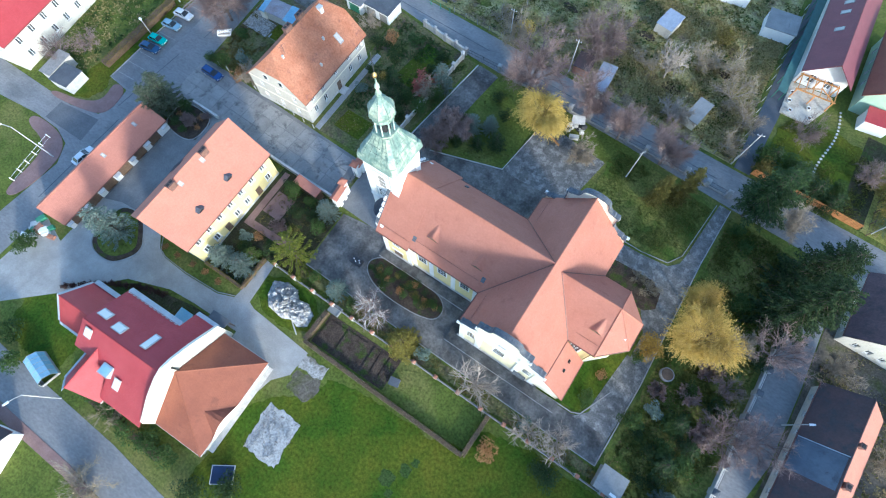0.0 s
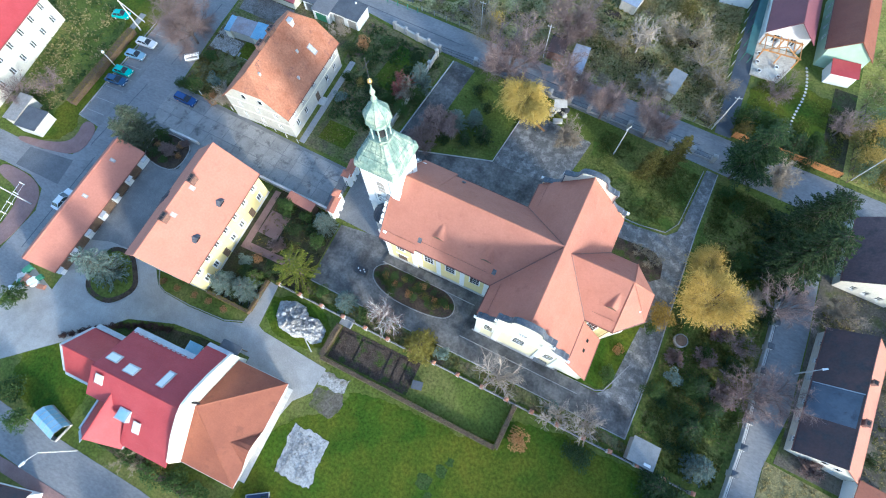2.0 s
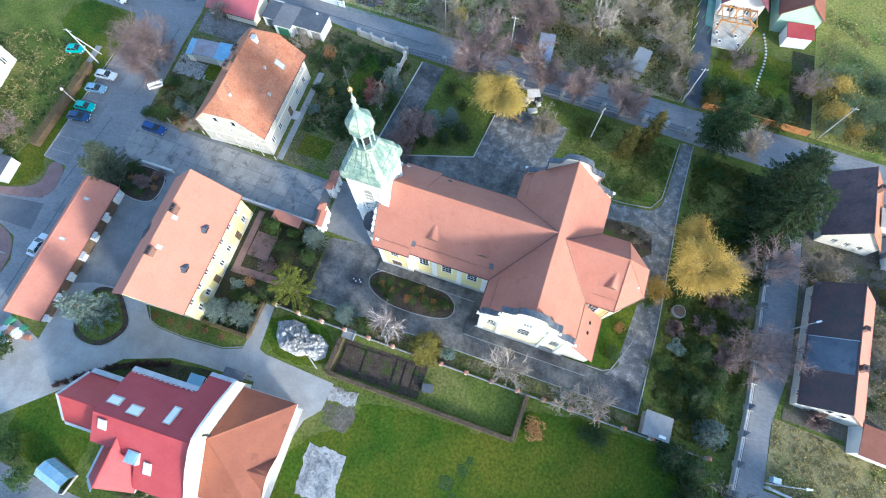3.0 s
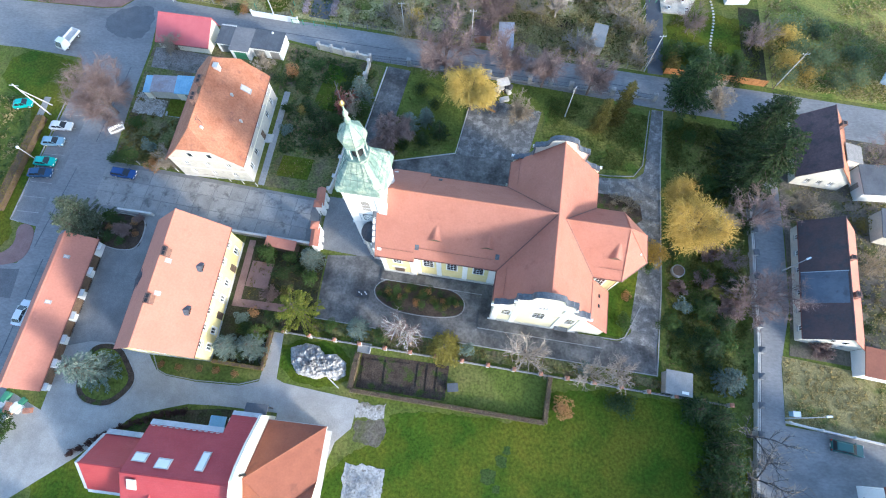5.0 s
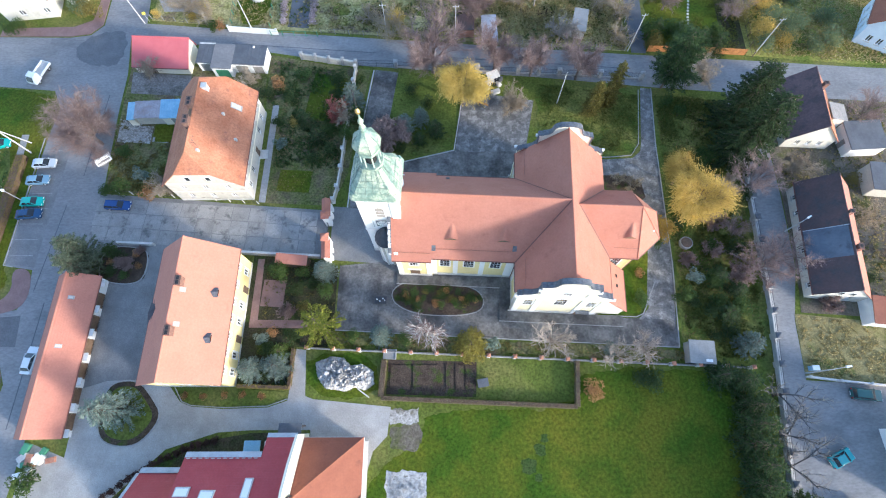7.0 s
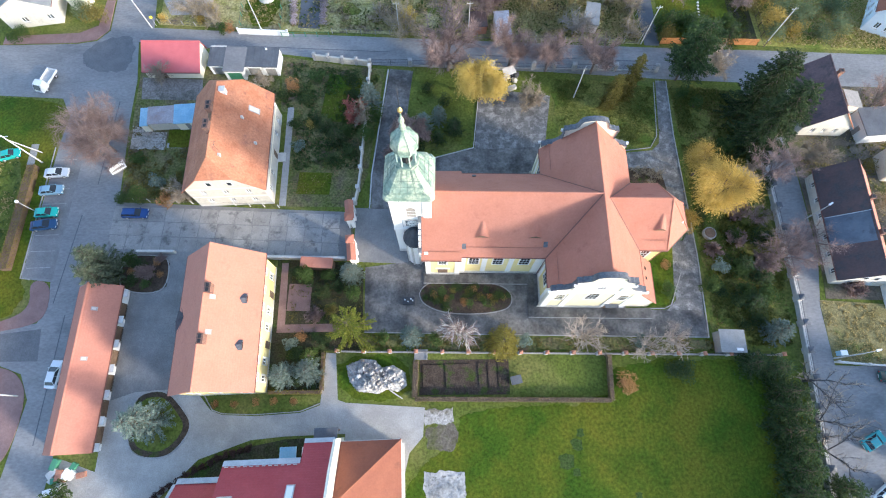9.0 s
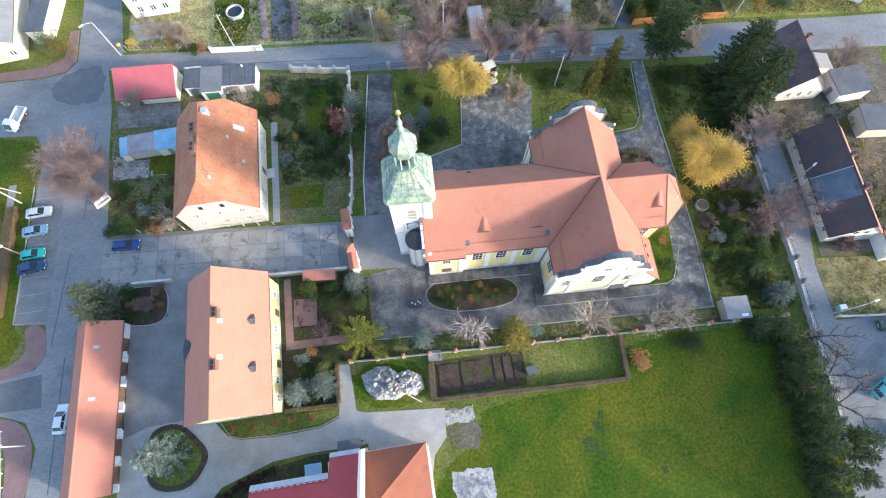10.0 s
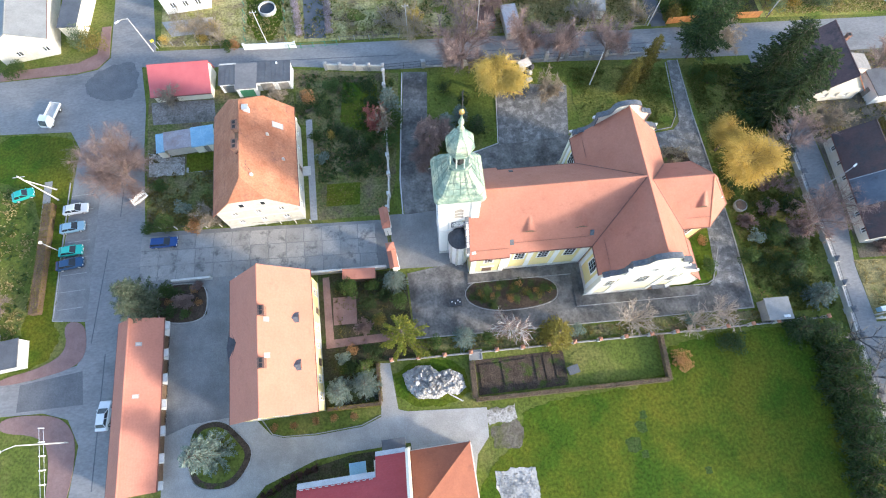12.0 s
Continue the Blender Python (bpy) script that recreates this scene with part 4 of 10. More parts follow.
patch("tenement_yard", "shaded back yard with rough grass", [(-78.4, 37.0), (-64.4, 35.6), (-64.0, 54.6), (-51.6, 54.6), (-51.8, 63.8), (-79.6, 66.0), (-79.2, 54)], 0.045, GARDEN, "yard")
kerb_line("kerb_front_strip", [(-59.0, 2.1), (-57.6, 0.0), (-56, -0.6), (-51, -0.95), (-44, -0.75), (-41, 0.3)], 0.16, 0.12)

for cx_, cy_, r_ in ((-2.1, -7.2, 0.9), (-3.9, -9.4, 1.2), (-1.4, -5.4, 0.7), (6.1, -14.4, 0.6), (-2.6, -11.0, 0.6)):
    patch("bare_spot", "dark bare spot in the lawn", rough([(cx_ + r_ * math.cos(k * 0.785) * (1.3 if k % 2 else 0.8), cy_ + r_ * math.sin(k * 0.785)) for k in range(8)], 0.3, 0.3), 0.034, BARE_DARK, "ground")
CORNER_BED = [(-75.6, 26.0), (-69.2, 25.7), (-67.7, 24.3), (-67.7, 20.2), (-69.4, 19.2), (-72.6, 19.3), (-75.8, 20.4)]
patch("corner_bed", "dark planted bed in the corner of the court", CORNER_BED, 0.12, SOIL, "flower bed")
kerb_line("kerb_corner_bed", CORNER_BED, 0.2, 0.15, KERB, True)
patch("hedge_bed", "dark planted ground before the red-roofed house", [(-66.2, -14.2), (-58.6, -8.3), (-52.2, -5.6), (-46, -4.6), (-42.2, -4.6), (-42.2, -8.2), (-52, -8.3), (-52.1, -10.3), (-59.7, -10.4), (-60.4, -14)], 0.065, SOIL_GREEN, "garden")


# ---- church ----
def arch_window(parent, p, d, w, h, bars=2, fill=None):
    """A round-headed window set in a wall niche, proud surround, leaded panes."""
    d = Vector((*d, 0)).normalized()
    nn = Vector((d.y, -d.x, 0))
    p = Vector(p)

    def outline(w, h, k=7):
        pts = [(-w / 2, 0), (w / 2, 0)]
        for i in range(k):
            a = math.pi * i / (k - 1)
            pts.append((w / 2 * math.cos(a), h - w / 2 + w / 2 * math.sin(a)))
        return pts

    def plate(o, d0, d1):
        n = len(o)
        vs = [p + d * u + nn * d1 + Vector((0, 0, v)) for u, v in o] + [p + d * u + nn * d0 + Vector((0, 0, v)) for u, v in o]
        return Geo().add(vs, [tuple(range(n)), tuple(range(2 * n - 1, n - 1, -1))] + [((i + 1) % n, i, n + i, n + (i + 1) % n) for i in range(n)])

    outer, inner = outline(w + 0.4, h + 0.35), outline(w, h)
    inner = [(u, v + 0.12) for u, v in inner]
    n = len(outer)
    vs, fs = [], []
    for dep in (0.08, 0.0):
        vs += [p + d * u + nn * dep + Vector((0, 0, v)) for u, v in outer]
        vs += [p + d * u + nn * dep + Vector((0, 0, v)) for u, v in inner]
    for i in range(n):
        j = (i + 1) % n
        fs += [(i, j, n + j, n + i), (j, i, 2 * n + i, 2 * n + j), (n + i, n + j, 3 * n + j, 3 * n + i)]
    win = part("arched_window", Geo().add(vs, fs), WHITE, parent)
    part("pane", plate(inner, 0.0, 0.02), fill or CARGLASS, win)
    g = Geo()
    for i in range(bars):
        u = -w / 2 + (i + 1) * w / (bars + 1)
        q = p + d * u + nn * 0.04
        g.tube((q.x, q.y, p.z + 0.14), (q.x, q.y, p.z + h - 0.1), 0.025, n=4)
    for v in (0.33, 0.62):
        a, b = p - d * (w / 2) + nn * 0.04, p + d * (w / 2) + nn * 0.04
        g.tube((a.x, a.y, p.z + h * v), (b.x, b.y, p.z + h * v), 0.025, n=4)
    part("glazing_bar", g, FRAME, win)
    return win


def pilaster(parent, p, d, w, z0, z1, mat=None, depth=0.09, name="pilaster"):
    d = Vector((*d, 0)).normalized()
    nn = Vector((d.y, -d.x, 0))
    p = Vector((*p, 0))
    g = Geo().wall((p - d * w / 2 + nn * depth).xy, (p + d * w / 2 + nn * depth).xy, z0, z1, depth - 0.003)
    return part(name, g, mat or WHITE, parent)


def roof_piece(parent, name, pts, t=0.18, mat=None):
    return part(name, Geo().slab(pts, t), mat or TILE_CHURCH, parent, uv=True)


CX, CY = 1.5, 26.5          # crossing
EAVE, RIDGE = 9.8, 16.9
NY0, NY1 = 19.9, 33.1       # nave walls
TX0, TX1 = -5.1, 8.1        # transept walls
TY0, TY1 = 14.1, 38.9
church = thing("church", "yellow and white baroque church with red-brown tiled roofs", "church", Matrix.Translation((1.85, 26.25, 0)) @ Matrix.Rotation(radians(-3.0), 4, 'Z') @ Matrix.Translation((-1.5, -26.5, 0)))

# walls
sides = [("nave south", (-18.4, NY0), (TX0, NY0)), ("nave north", (TX0, NY1), (-18.4, NY1)),
         ("bay south", (-24.0, NY0 - 0.35), (-18.4, NY0 - 0.35)), ("bay north", (-18.4, NY1 + 0.8), (-24.0, NY1 + 0.8)),
         ("front", (-24.0, NY1 + 0.0), (-24.0, NY0 + 0.0)),
         ("transept west south", (TX0, NY0 - 0.002), (TX0, TY0 + 0.6)), ("transept west north", (TX0, TY1 - 0.6), (TX0, NY1 + 0.002)),
         ("transept east south", (TX1, TY0 + 0.6), (TX1, 21.3)), ("transept east north", (TX1, 31.7), (TX1, TY1 - 0.6)),
         ("choir south", (TX1, 21.3), (12.7, 21.3)), ("choir south east", (12.7, 21.3), (16.0, 24.5)), ("choir east", (16.0, 24.5), (16.0, 28.5)), ("choir north east", (16.0, 28.5), (12.7, 31.7)), ("choir north", (12.7, 31.7), (TX1, 31.7))]
for side, a, b in sides:
    top = {"bay south": 9.1, "bay north": 8.75}.get(side, EAVE)
    part("wall", Geo().wall(a, b, 0, top, 0.6), YELLOW, church)
    A, B = Vector(a), Vector(b)
    d = (B - A).normalized()
    nn = Vector((d.y, -d.x))
    part("plinth", Geo().wall(A + nn * 0.12, B + nn * 0.12, 0, 0.9, 0.117), PALE, church)
    part("cornice", Geo().wall(A + nn * 0.25, B + nn * 0.25, top - 0.55, top - 0.12, 0.247), WHITE, church)
for x in (-18.0, -14.6, -10.4, -6.3, -5.5):
    pilaster(church, (x, NY0), (1, 0), 0.8, 0.9, EAVE - 0.56)
for x in (-23.55, -18.85):
    pilaster(church, (x, NY0 - 0.35), (1, 0), 0.8, 0.9, 8.54)
for x in (-16.3, -12.5, -8.3):
    arch_window(church, (x, NY0, 4.6), (1, 0), 1.5, 3.2)
    arch_window(church, (x, NY1, 4.6), (-1, 0), 1.5, 3.2)
arch_window(church, (-21.2, NY0 - 0.35, 5.2), (1, 0), 1.2, 2.3)
sdoor = part("side_door", Geo().wall((-22.0, NY0 - 0.39), (-20.4, NY0 - 0.39), 0.05, 3.0, 0.035), WOOD_DARK, church)
part("door_surround", Geo().wall((-22.35, NY0 - 0.47), (-20.05, NY0 - 0.47), 3.05, 3.5, 0.11), WHITE, church)
for y in (16.6,):
    arch_window(church, (TX0, y + 0.6, 4.4), (0, -1), 1.8, 3.4)
    arch_window(church, (TX0, 53 - y - 0.6, 4.4), (0, -1), 1.8, 3.4)
for y in (19.2, 15.2):
    pilaster(church, (TX0, y), (0, -1), 0.7, 0.9, EAVE - 0.56)
    pilaster(church, (TX0, 53 - y), (0, -1), 0.7, 0.9, EAVE - 0.56)
arch_window(church, (10.4, 21.3, 4.6), (1, 0), 1.4, 3.2)


# scrolled gables of the transept
def gable_outline():
    """Half of a stepped baroque gable: distance from the middle and height."""
    half = [(6.85, 0.0), (6.85, 10.3), (6.7, 10.7), (6.2, 10.75), (6.05, 11.1)]
    for i in range(8):
        a = math.pi / 2 * i / 7
        half.append((5.95 - 1.95 * math.sin(a), 11.1 + 2.0 * (1 - math.cos(a))))
    half += [(4.0, 14.5), (4.15, 14.7), (4.1, 14.95), (3.5, 15.0), (3.3, 15.2)]
    for i in range(7):
        a = math.pi / 2 * i / 6
        half.append((3.2 - 1.1 * math.sin(a), 15.2 + 1.2 * (1 - math.cos(a))))
    half += [(2.05, 16.6)]
    for i in range(6):
        a = math.pi / 2 * i / 5
        half.append((1.95 * math.cos(a), 16.75 + 0.75 * math.sin(a)))
    return half


def scroll_gable(y_out, y_in, d):
    half = gable_outline()
    pts = [(CX + u, v) for u, v in half] + [(CX - u, v) for u, v in half[-2::-1]]
    n = len(pts)
    vs = [(x, y_out, z) for x, z in pts] + [(x, y_in, z) for x, z in pts]
    part("gable", Geo().add(vs, [tuple(range(n)), tuple(range(2 * n - 1, n - 1, -1))] + [((i + 1) % n, i, n + i, n + (i + 1) % n) for i in range(n)]), GABLE, church)
    # coping that follows the scrolls, mitred from vertex to vertex
    g = Geo()
    a, b = min(y_out, y_in) - 0.16, max(y_out, y_in) + 0.1
    line = pts[1:-1]
    off = []
    for i in range(len(line)):
        (xa, za), (xb, zb) = line[max(0, i - 1)], line[min(len(line) - 1, i + 1)]
        dx, dz = xb - xa, zb - za
        ln = math.hypot(dx, dz) or 1
        off.append((line[i][0] + dz / ln * 0.12, line[i][1] - dx / ln * 0.12 + 0.03))
    m = len(line)
    ring = [[(x, yy, z) for x, z in poly] for poly, yy in ((line, a), (off, a), (off, b), (line, b))]
    vs = [v for r in ring for v in r]
    fs = []
    for k in range(4):
        k2 = (k + 1) % 4
        fs += [(k * m + i, k * m + i + 1, k2 * m + i + 1, k2 * m + i) for i in range(m - 1)]
    fs += [(0, m, 2 * m, 3 * m), (m - 1, 4 * m - 1, 3 * m - 1, 2 * m - 1)]
    part("coping", Geo().add(vs, fs), LEAD, church, "weathered grey metal coping over the scrolled gable")
    s = 1 if d[0] > 0 else -1
    for u in (-6.3, -3.4, 3.4, 6.3):
        pilaster(church, (CX + s * u, y_out), d, 0.9, 0.9, 10.0 if abs(u) > 5 else 13.0, depth=0.14)
    for z in (10.0, 13.5):
        w = 7.3 if z < 12 else 4.4
        pilaster(church, (CX, y_out), d, 2 * w, z, z + 0.45, depth=0.32, name="string_course")
    pilaster(church, (CX, y_out), d, 14.3, 0.0, 0.9, PALE, 0.12, "plinth")
    arch_window(church, (CX, y_out, 5.6), d, 1.7, 3.4)
    for u in (-3.6 - 1.2, 3.6 + 1.2):
        arch_window(church, (CX + s * u, y_out, 5.0), d, 1.3, 3.0)
    arch_window(church, (CX, y_out, 11.2), d, 1.2, 1.7)
    # flat yellow panels between the pilasters
    for u, w in ((-4.85, 2.1), (0.0, 5.6), (4.85, 2.1)):
        pilaster(church, (CX + s * u, y_out), d, w, 1.3, 9.7, PALE_YELLOW, 0.02, "wall_panel")


scroll_gable(TY0, TY0 + 0.6, (1, 0))
scroll_gable(TY1, TY1 - 0.6, (-1, 0))
door = part("side_door", Geo().wall((5.0, TY0 - 0.2), (6.7, TY0 - 0.2), 0.05, 2.7, 0.05), WOOD_DARK, church)
canopy = part("door_canopy", Geo().box(4.8, 6.9, TY0 - 0.75, TY0 - 0.15, 2.75, 2.95), LEAD, church, "dark metal door canopy")
part("door_handle", Geo().tube((6.5, TY0 - 0.24, 1.1), (6.38, TY0 - 0.24, 1.1), 0.02), GALV, door)

# roofs
ov = 0.5
SL = (RIDGE - EAVE) / (CY - NY0)
rz = RIDGE + 0.18


def zn(y):
    return rz - abs(y - CY) * SL


def zt(x):
    return rz - abs(x - CX) * SL


yS, yN = NY0 - ov, NY1 + ov
xW, xE = TX0 - ov, TX1 + ov
roof_piece(church, "nave_roof", [(-18.6, yS, zn(yS)), (xW + 0.03, yS, zn(yS)), (CX, CY, rz), (-18.6, CY, rz)])
roof_piece(church, "nave_roof", [(-18.6, yN, zn(yN)), (xW + 0.03, yN, zn(yN)), (CX, CY, rz), (-18.6, CY, rz)])
bS, bN = yS - 0.45, yN + 0.9
roof_piece(church, "bay_roof", [(-24.4, bS, zn(bS) + 0.12), (-18.3, bS, zn(bS) + 0.12), (-18.3, CY, rz + 0.1), (-24.4, CY, rz + 0.1)], 0.28)
roof_piece(church, "bay_roof", [(-24.4, bN, zn(bN) + 0.12), (-18.3, bN, zn(bN) + 0.12), (-18.3, CY, rz + 0.1), (-24.4, CY, rz + 0.1)], 0.28)
# west gable under the bay roof
g = Geo()
pr = [(NY0 - 0.3, EAVE), (NY1 + 0.3, EAVE), (CY, RIDGE - 0.2)]
g.add([(-24.0, y, z) for y, z in pr] + [(-23.4, y, z) for y, z in pr], [(0, 2, 1), (3, 4, 5), (0, 1, 4, 3), (1, 2, 5, 4), (2, 0, 3, 5)])
part("west_gable", g, WHITE, church)
# flat tops join the transept's slopes with the nave's at the valleys
ty0, ty1 = TY0 + 0.6, TY1 - 0.6
roof_piece(church, "transept_roof", [(xW, ty0, zt(xW)), (CX, ty0, rz), (CX, CY, rz), (xW, yS, zt(xW))])
roof_piece(church, "transept_roof", [(xW, ty1, zt(xW)), (CX, ty1, rz), (CX, CY, rz), (xW, yN, zt(xW))])
roof_piece(church, "transept_roof", [(xE, ty0, zt(xE)), (CX, ty0, rz), (CX, CY, rz), (CX, ty1, rz), (xE, ty1, zt(xE))])
# choir
CR = 15.5
cs = (CR - EAVE) / (CY - 21.3)
S_, N_ = 21.3 - ov, 31.7 + ov
ze = CR + 0.18 - (CY - S_) * cs
xj = CX + (RIDGE - CR) / SL
ap = (11.9, CY, CR + 0.18)
p1, p2, p3, p4 = (12.9, S_, ze), (16.5, 24.3, ze), (16.5, 28.7, ze), (12.9, N_, ze)
roof_piece(church, "choir_roof", [(xE - 0.3, S_, ze), p1, ap, (xj, CY, CR + 0.18)])
roof_piece(church, "choir_roof", [(xE - 0.3, N_, ze), p4, ap, (xj, CY, CR + 0.18)])
for a, b in ((p1, p2), (p2, p3), (p3, p4)):
    roof_piece(church, "apse_roof", [a, b, ap])


def ridge(parent, a, b, r=0.14, mat=None):
    return part("ridge_cap", Geo().tube(a, b, r, n=8), mat or TILE_CHURCH, parent)


ridge(church, (-24.4, CY, rz + 0.1), (CX, CY, rz))
ridge(church, (CX, ty0, rz), (CX, ty1, rz))
ridge(church, (xj, CY, CR + 0.18), ap)
for q in (p1, p2, p3, p4):
    ridge(church, q, ap, 0.1)
for a, b in (((CX, CY, rz + 0.02), (xW, yS, zn(yS) + 0.02)), ((CX, CY, rz + 0.02), (xW, yN, zn(yN) + 0.02)), ((xj, CY, CR + 0.2), (xE, S_, ze + 0.02)), ((xj, CY, CR + 0.2), (xE, N_, ze + 0.02))):
    part("valley_gutter", Geo().tube(a, b, 0.1, n=6), GUTTER, church)
for a, b in (((-18.3, yS - 0.08, zn(yS) - 0.15), (xW, yS - 0.08, zn(yS) - 0.15)), ((-18.3, yN + 0.08, zn(yN) - 0.15), (xW, yN + 0.08, zn(yN) - 0.15)), ((-24.4, bS - 0.08, zn(bS) - 0.1), (-18.3, bS - 0.08, zn(bS) - 0.1)),
             ((xW - 0.08, ty0, zt(xW) - 0.15), (xW - 0.08, yS, zt(xW) - 0.15)), ((xW - 0.08, yN, zt(xW) - 0.15), (xW - 0.08, ty1, zt(xW) - 0.15)), ((xE + 0.08, ty0, zt(xE) - 0.15), (xE + 0.08, S_, zt(xE) - 0.15)),
             ((xE, S_ - 0.08, ze - 0.15), (12.9, S_ - 0.08, ze - 0.15)), ((12.9, S_ - 0.08, ze - 0.15), (16.58, 24.3, ze - 0.15)), ((16.58, 24.3, ze - 0.15), (16.58, 28.7, ze - 0.15))):
    part("gutter", Geo().tube(a, b, 0.09), GUTTER, church)
# raised stone walk along the foot of the southern walls
for k, poly in enumerate(([(-5.9, 12.3), (13.2, 12.3), (13.2, 13.95), (-5.9, 13.95)], [(-7.0, 12.3), (-5.92, 12.3), (-5.92, 19.75), (-7.0, 19.75)], [(-24.4, 17.9), (-7.02, 17.9), (-7.02, 19.4), (-24.4, 19.4)])):
    walk_part = part("stone_walk", Geo().prism(poly, 0.02, 0.22 + 0.004 * k), PAVE, church, "dark worn stone walk along the church wall")
    (xa, ya), (xb, yb) = poly[0], poly[1]
    part("walk_edge", Geo().wall((xa, ya - 0.1), (xb, yb - 0.1), 0.02, 0.26, 0.097), KERB, walk_part)
# downpipes
for x, y in ((-18.55, NY0 - 0.15), (-5.35, NY0 - 0.2), (12.6, 21.1)):
    part("downpipe", Geo().tube((x, y, 0.1), (x, y, EAVE - 0.3), 0.07), GUTTER, church)


def eyebrow(x, y, w, sgn=-1, slope=None, zf=None, axis="x"):
    """A low sweeping dormer on a slope."""
    g = Geo()
    k = 9
    lo, hi, top = [], [], []
    for i in range(k):
        u = -1 + 2 * i / (k - 1)
        hgt = 0.75 * math.cos(u * math.pi / 2) ** 2
        lo.append((x + u * w / 2, y, zf(y) + hgt + 0.02))
        hi.append((x + u * w / 2 * 0.25, y + 1.9 * -sgn, zf(y + 1.9 * -sgn) + 0.03))
        top.append((x + u * w / 2, y, zf(y) - 0.05))
    g.add(lo + hi, [(i, i + 1, k + i + 1, k + i) for i in range(k - 1)])
    e = part("eyebrow_dormer", g, TILE_CHURCH, church, uv=True)
    part("louvre", Geo().add([(a, b + 0.03, c - 0.02) for a, b, c in lo] + [(a, b + 0.03, c) for a, b, c in top], [(i + 1, i, k + i, k + i + 1) for i in range(k - 1)]), WOOD_DARK, e)


eyebrow(-15.4, 21.6, 2.6, zf=zn)
eyebrow(-7.6, 21.6, 2.6, zf=zn)
eyebrow(11.0, 23.0, 2.4, zf=lambda y: CR + 0.18 - abs(y - CY) * cs)
for x, y in ((-18.0, 20.6), (-5.9, 20.9), (-16.4, 32.6)):
    part("roof_hatch", Geo().slab([(x - 0.3, y - 0.3, zn(y - 0.3) + 0.14), (x + 0.3, y - 0.3, zn(y - 0.3) + 0.14), (x + 0.3, y + 0.3, zn(y + 0.3) + 0.14), (x - 0.3, y + 0.3, zn(y + 0.3) + 0.14)], 0.16), LEAD, church)

# snow guards: thin rails on brackets a little above the eaves
def snow_guard(a, b):
    a, b = Vector(a), Vector(b)
    g = Geo().tube(a + Vector((0, 0, 0.18)), b + Vector((0, 0, 0.18)), 0.025, n=4)
    k = max(2, int((b - a).length / 1.5))
    for i in range(k + 1):
        c = a + (b - a) * (i / k)
        g.tube(c, c + Vector((0, 0, 0.2)), 0.02, n=4)
    part("snow_guard", g, GUTTER, church)


snow_guard((-18.2, 20.5, zn(20.5)), (-6.4, 20.5, zn(20.5)))
snow_guard((-24.2, 19.9, zn(19.9) + 0.1), (-18.5, 19.9, zn(19.9) + 0.1))
snow_guard((-4.3, 15.2, zt(-4.3)), (-4.3, 19.6, zt(-4.3)))
snow_guard((-4.3, 33.6, zt(-4.3)), (-4.3, 37.8, zt(-4.3)))
snow_guard((9.0, 21.9, CR + 0.18 - abs(21.9 - CY) * cs), (12.6, 21.9, CR + 0.18 - abs(21.9 - CY) * cs))
part("roof_hatch", Geo().box(14.7, 15.1, 24.6, 25.0, 10.2, 11.3), FRAME, church, "small white roof vent")

# sacristy lean-to
part("sacristy_wall", Geo().wall((TX1 + 0.02, TY0 + 0.2), (12.5, TY0 + 0.2), 0, 2.9, 0.4).wall((12.5, TY0 + 0.2), (12.5, 20.6), 0, 2.9, 0.4).wall((12.5, 20.6), (TX1 + 0.02, 20.6), 0, 2.9, 0.4), CREAM, church)
g = Geo()
g.add([(TX1 + 0.02, TY0 + 0.2, 2.9), (12.5, TY0 + 0.2, 2.9), (TX1 + 0.02, TY0 + 0.2, 8.5), (TX1 + 0.02, TY0 + 0.6, 2.9), (12.5, TY0 + 0.6, 2.9), (TX1 + 0.02, TY0 + 0.6, 8.5)], [(0, 1, 2), (5, 4, 3), (0, 3, 4, 1), (1, 4, 5, 2), (2, 5, 3, 0)])
part("sacristy_gable", g, CREAM, church)
lz = lambda x: 8.9 - (x - TX1) * (8.9 - 2.9) / (12.9 - TX1)
roof_piece(church, "sacristy_roof", [(TX1 + 0.01, TY0 + 0.0, lz(TX1)), (12.95, TY0 + 0.0, lz(12.95)), (12.95, 21.0, lz(12.95)), (TX1 + 0.01, 21.0, lz(TX1))])
for y in (17.3, 18.9):
    part("roof_hatch", Geo().slab([(10.6, y, lz(10.6) + 0.12), (11.0, y, lz(11.0) + 0.12), (11.0, y + 0.5, lz(11.0) + 0.12), (10.6, y + 0.5, lz(10.6) + 0.12)], 0.14), CARGLASS, church)
part("gutter", Geo().tube((13.03, TY0, 2.75), (13.03, 21.0, 2.75), 0.07), GUTTER, church)

# tower
TXC, TYC, TH = -25.7, 26.55, 2.75
tower = part("tower", Geo().box(TXC - TH, TXC + TH, TYC - TH, TYC + TH, 0, 20.6), WHITE, church, "white plastered square bell tower")
for z, k in ((0.0, 0.18), (9.6, 0.22), (19.9, 0.3)):
    h = 1.0 if z == 0 else 0.5
    r = TH + k
    part("string_course", Geo().box(TXC - r, TXC + r, TYC - r, TYC + r, z, z + h), PALE if z == 0 else WHITE, tower)
for sx, sy in ((-1, -1), (1, -1), (-1, 1), (1, 1)):
    for z0, z1 in ((1.0, 9.6), (10.1, 19.9)):
        cxx, cyy = TXC + sx * (TH - 0.45), TYC + sy * (TH - 0.45)
        part("corner_pilaster", Geo().box(cxx - 0.57, cxx + 0.57, cyy - 0.57, cyy + 0.57, z0, z1), WHITE, tower)
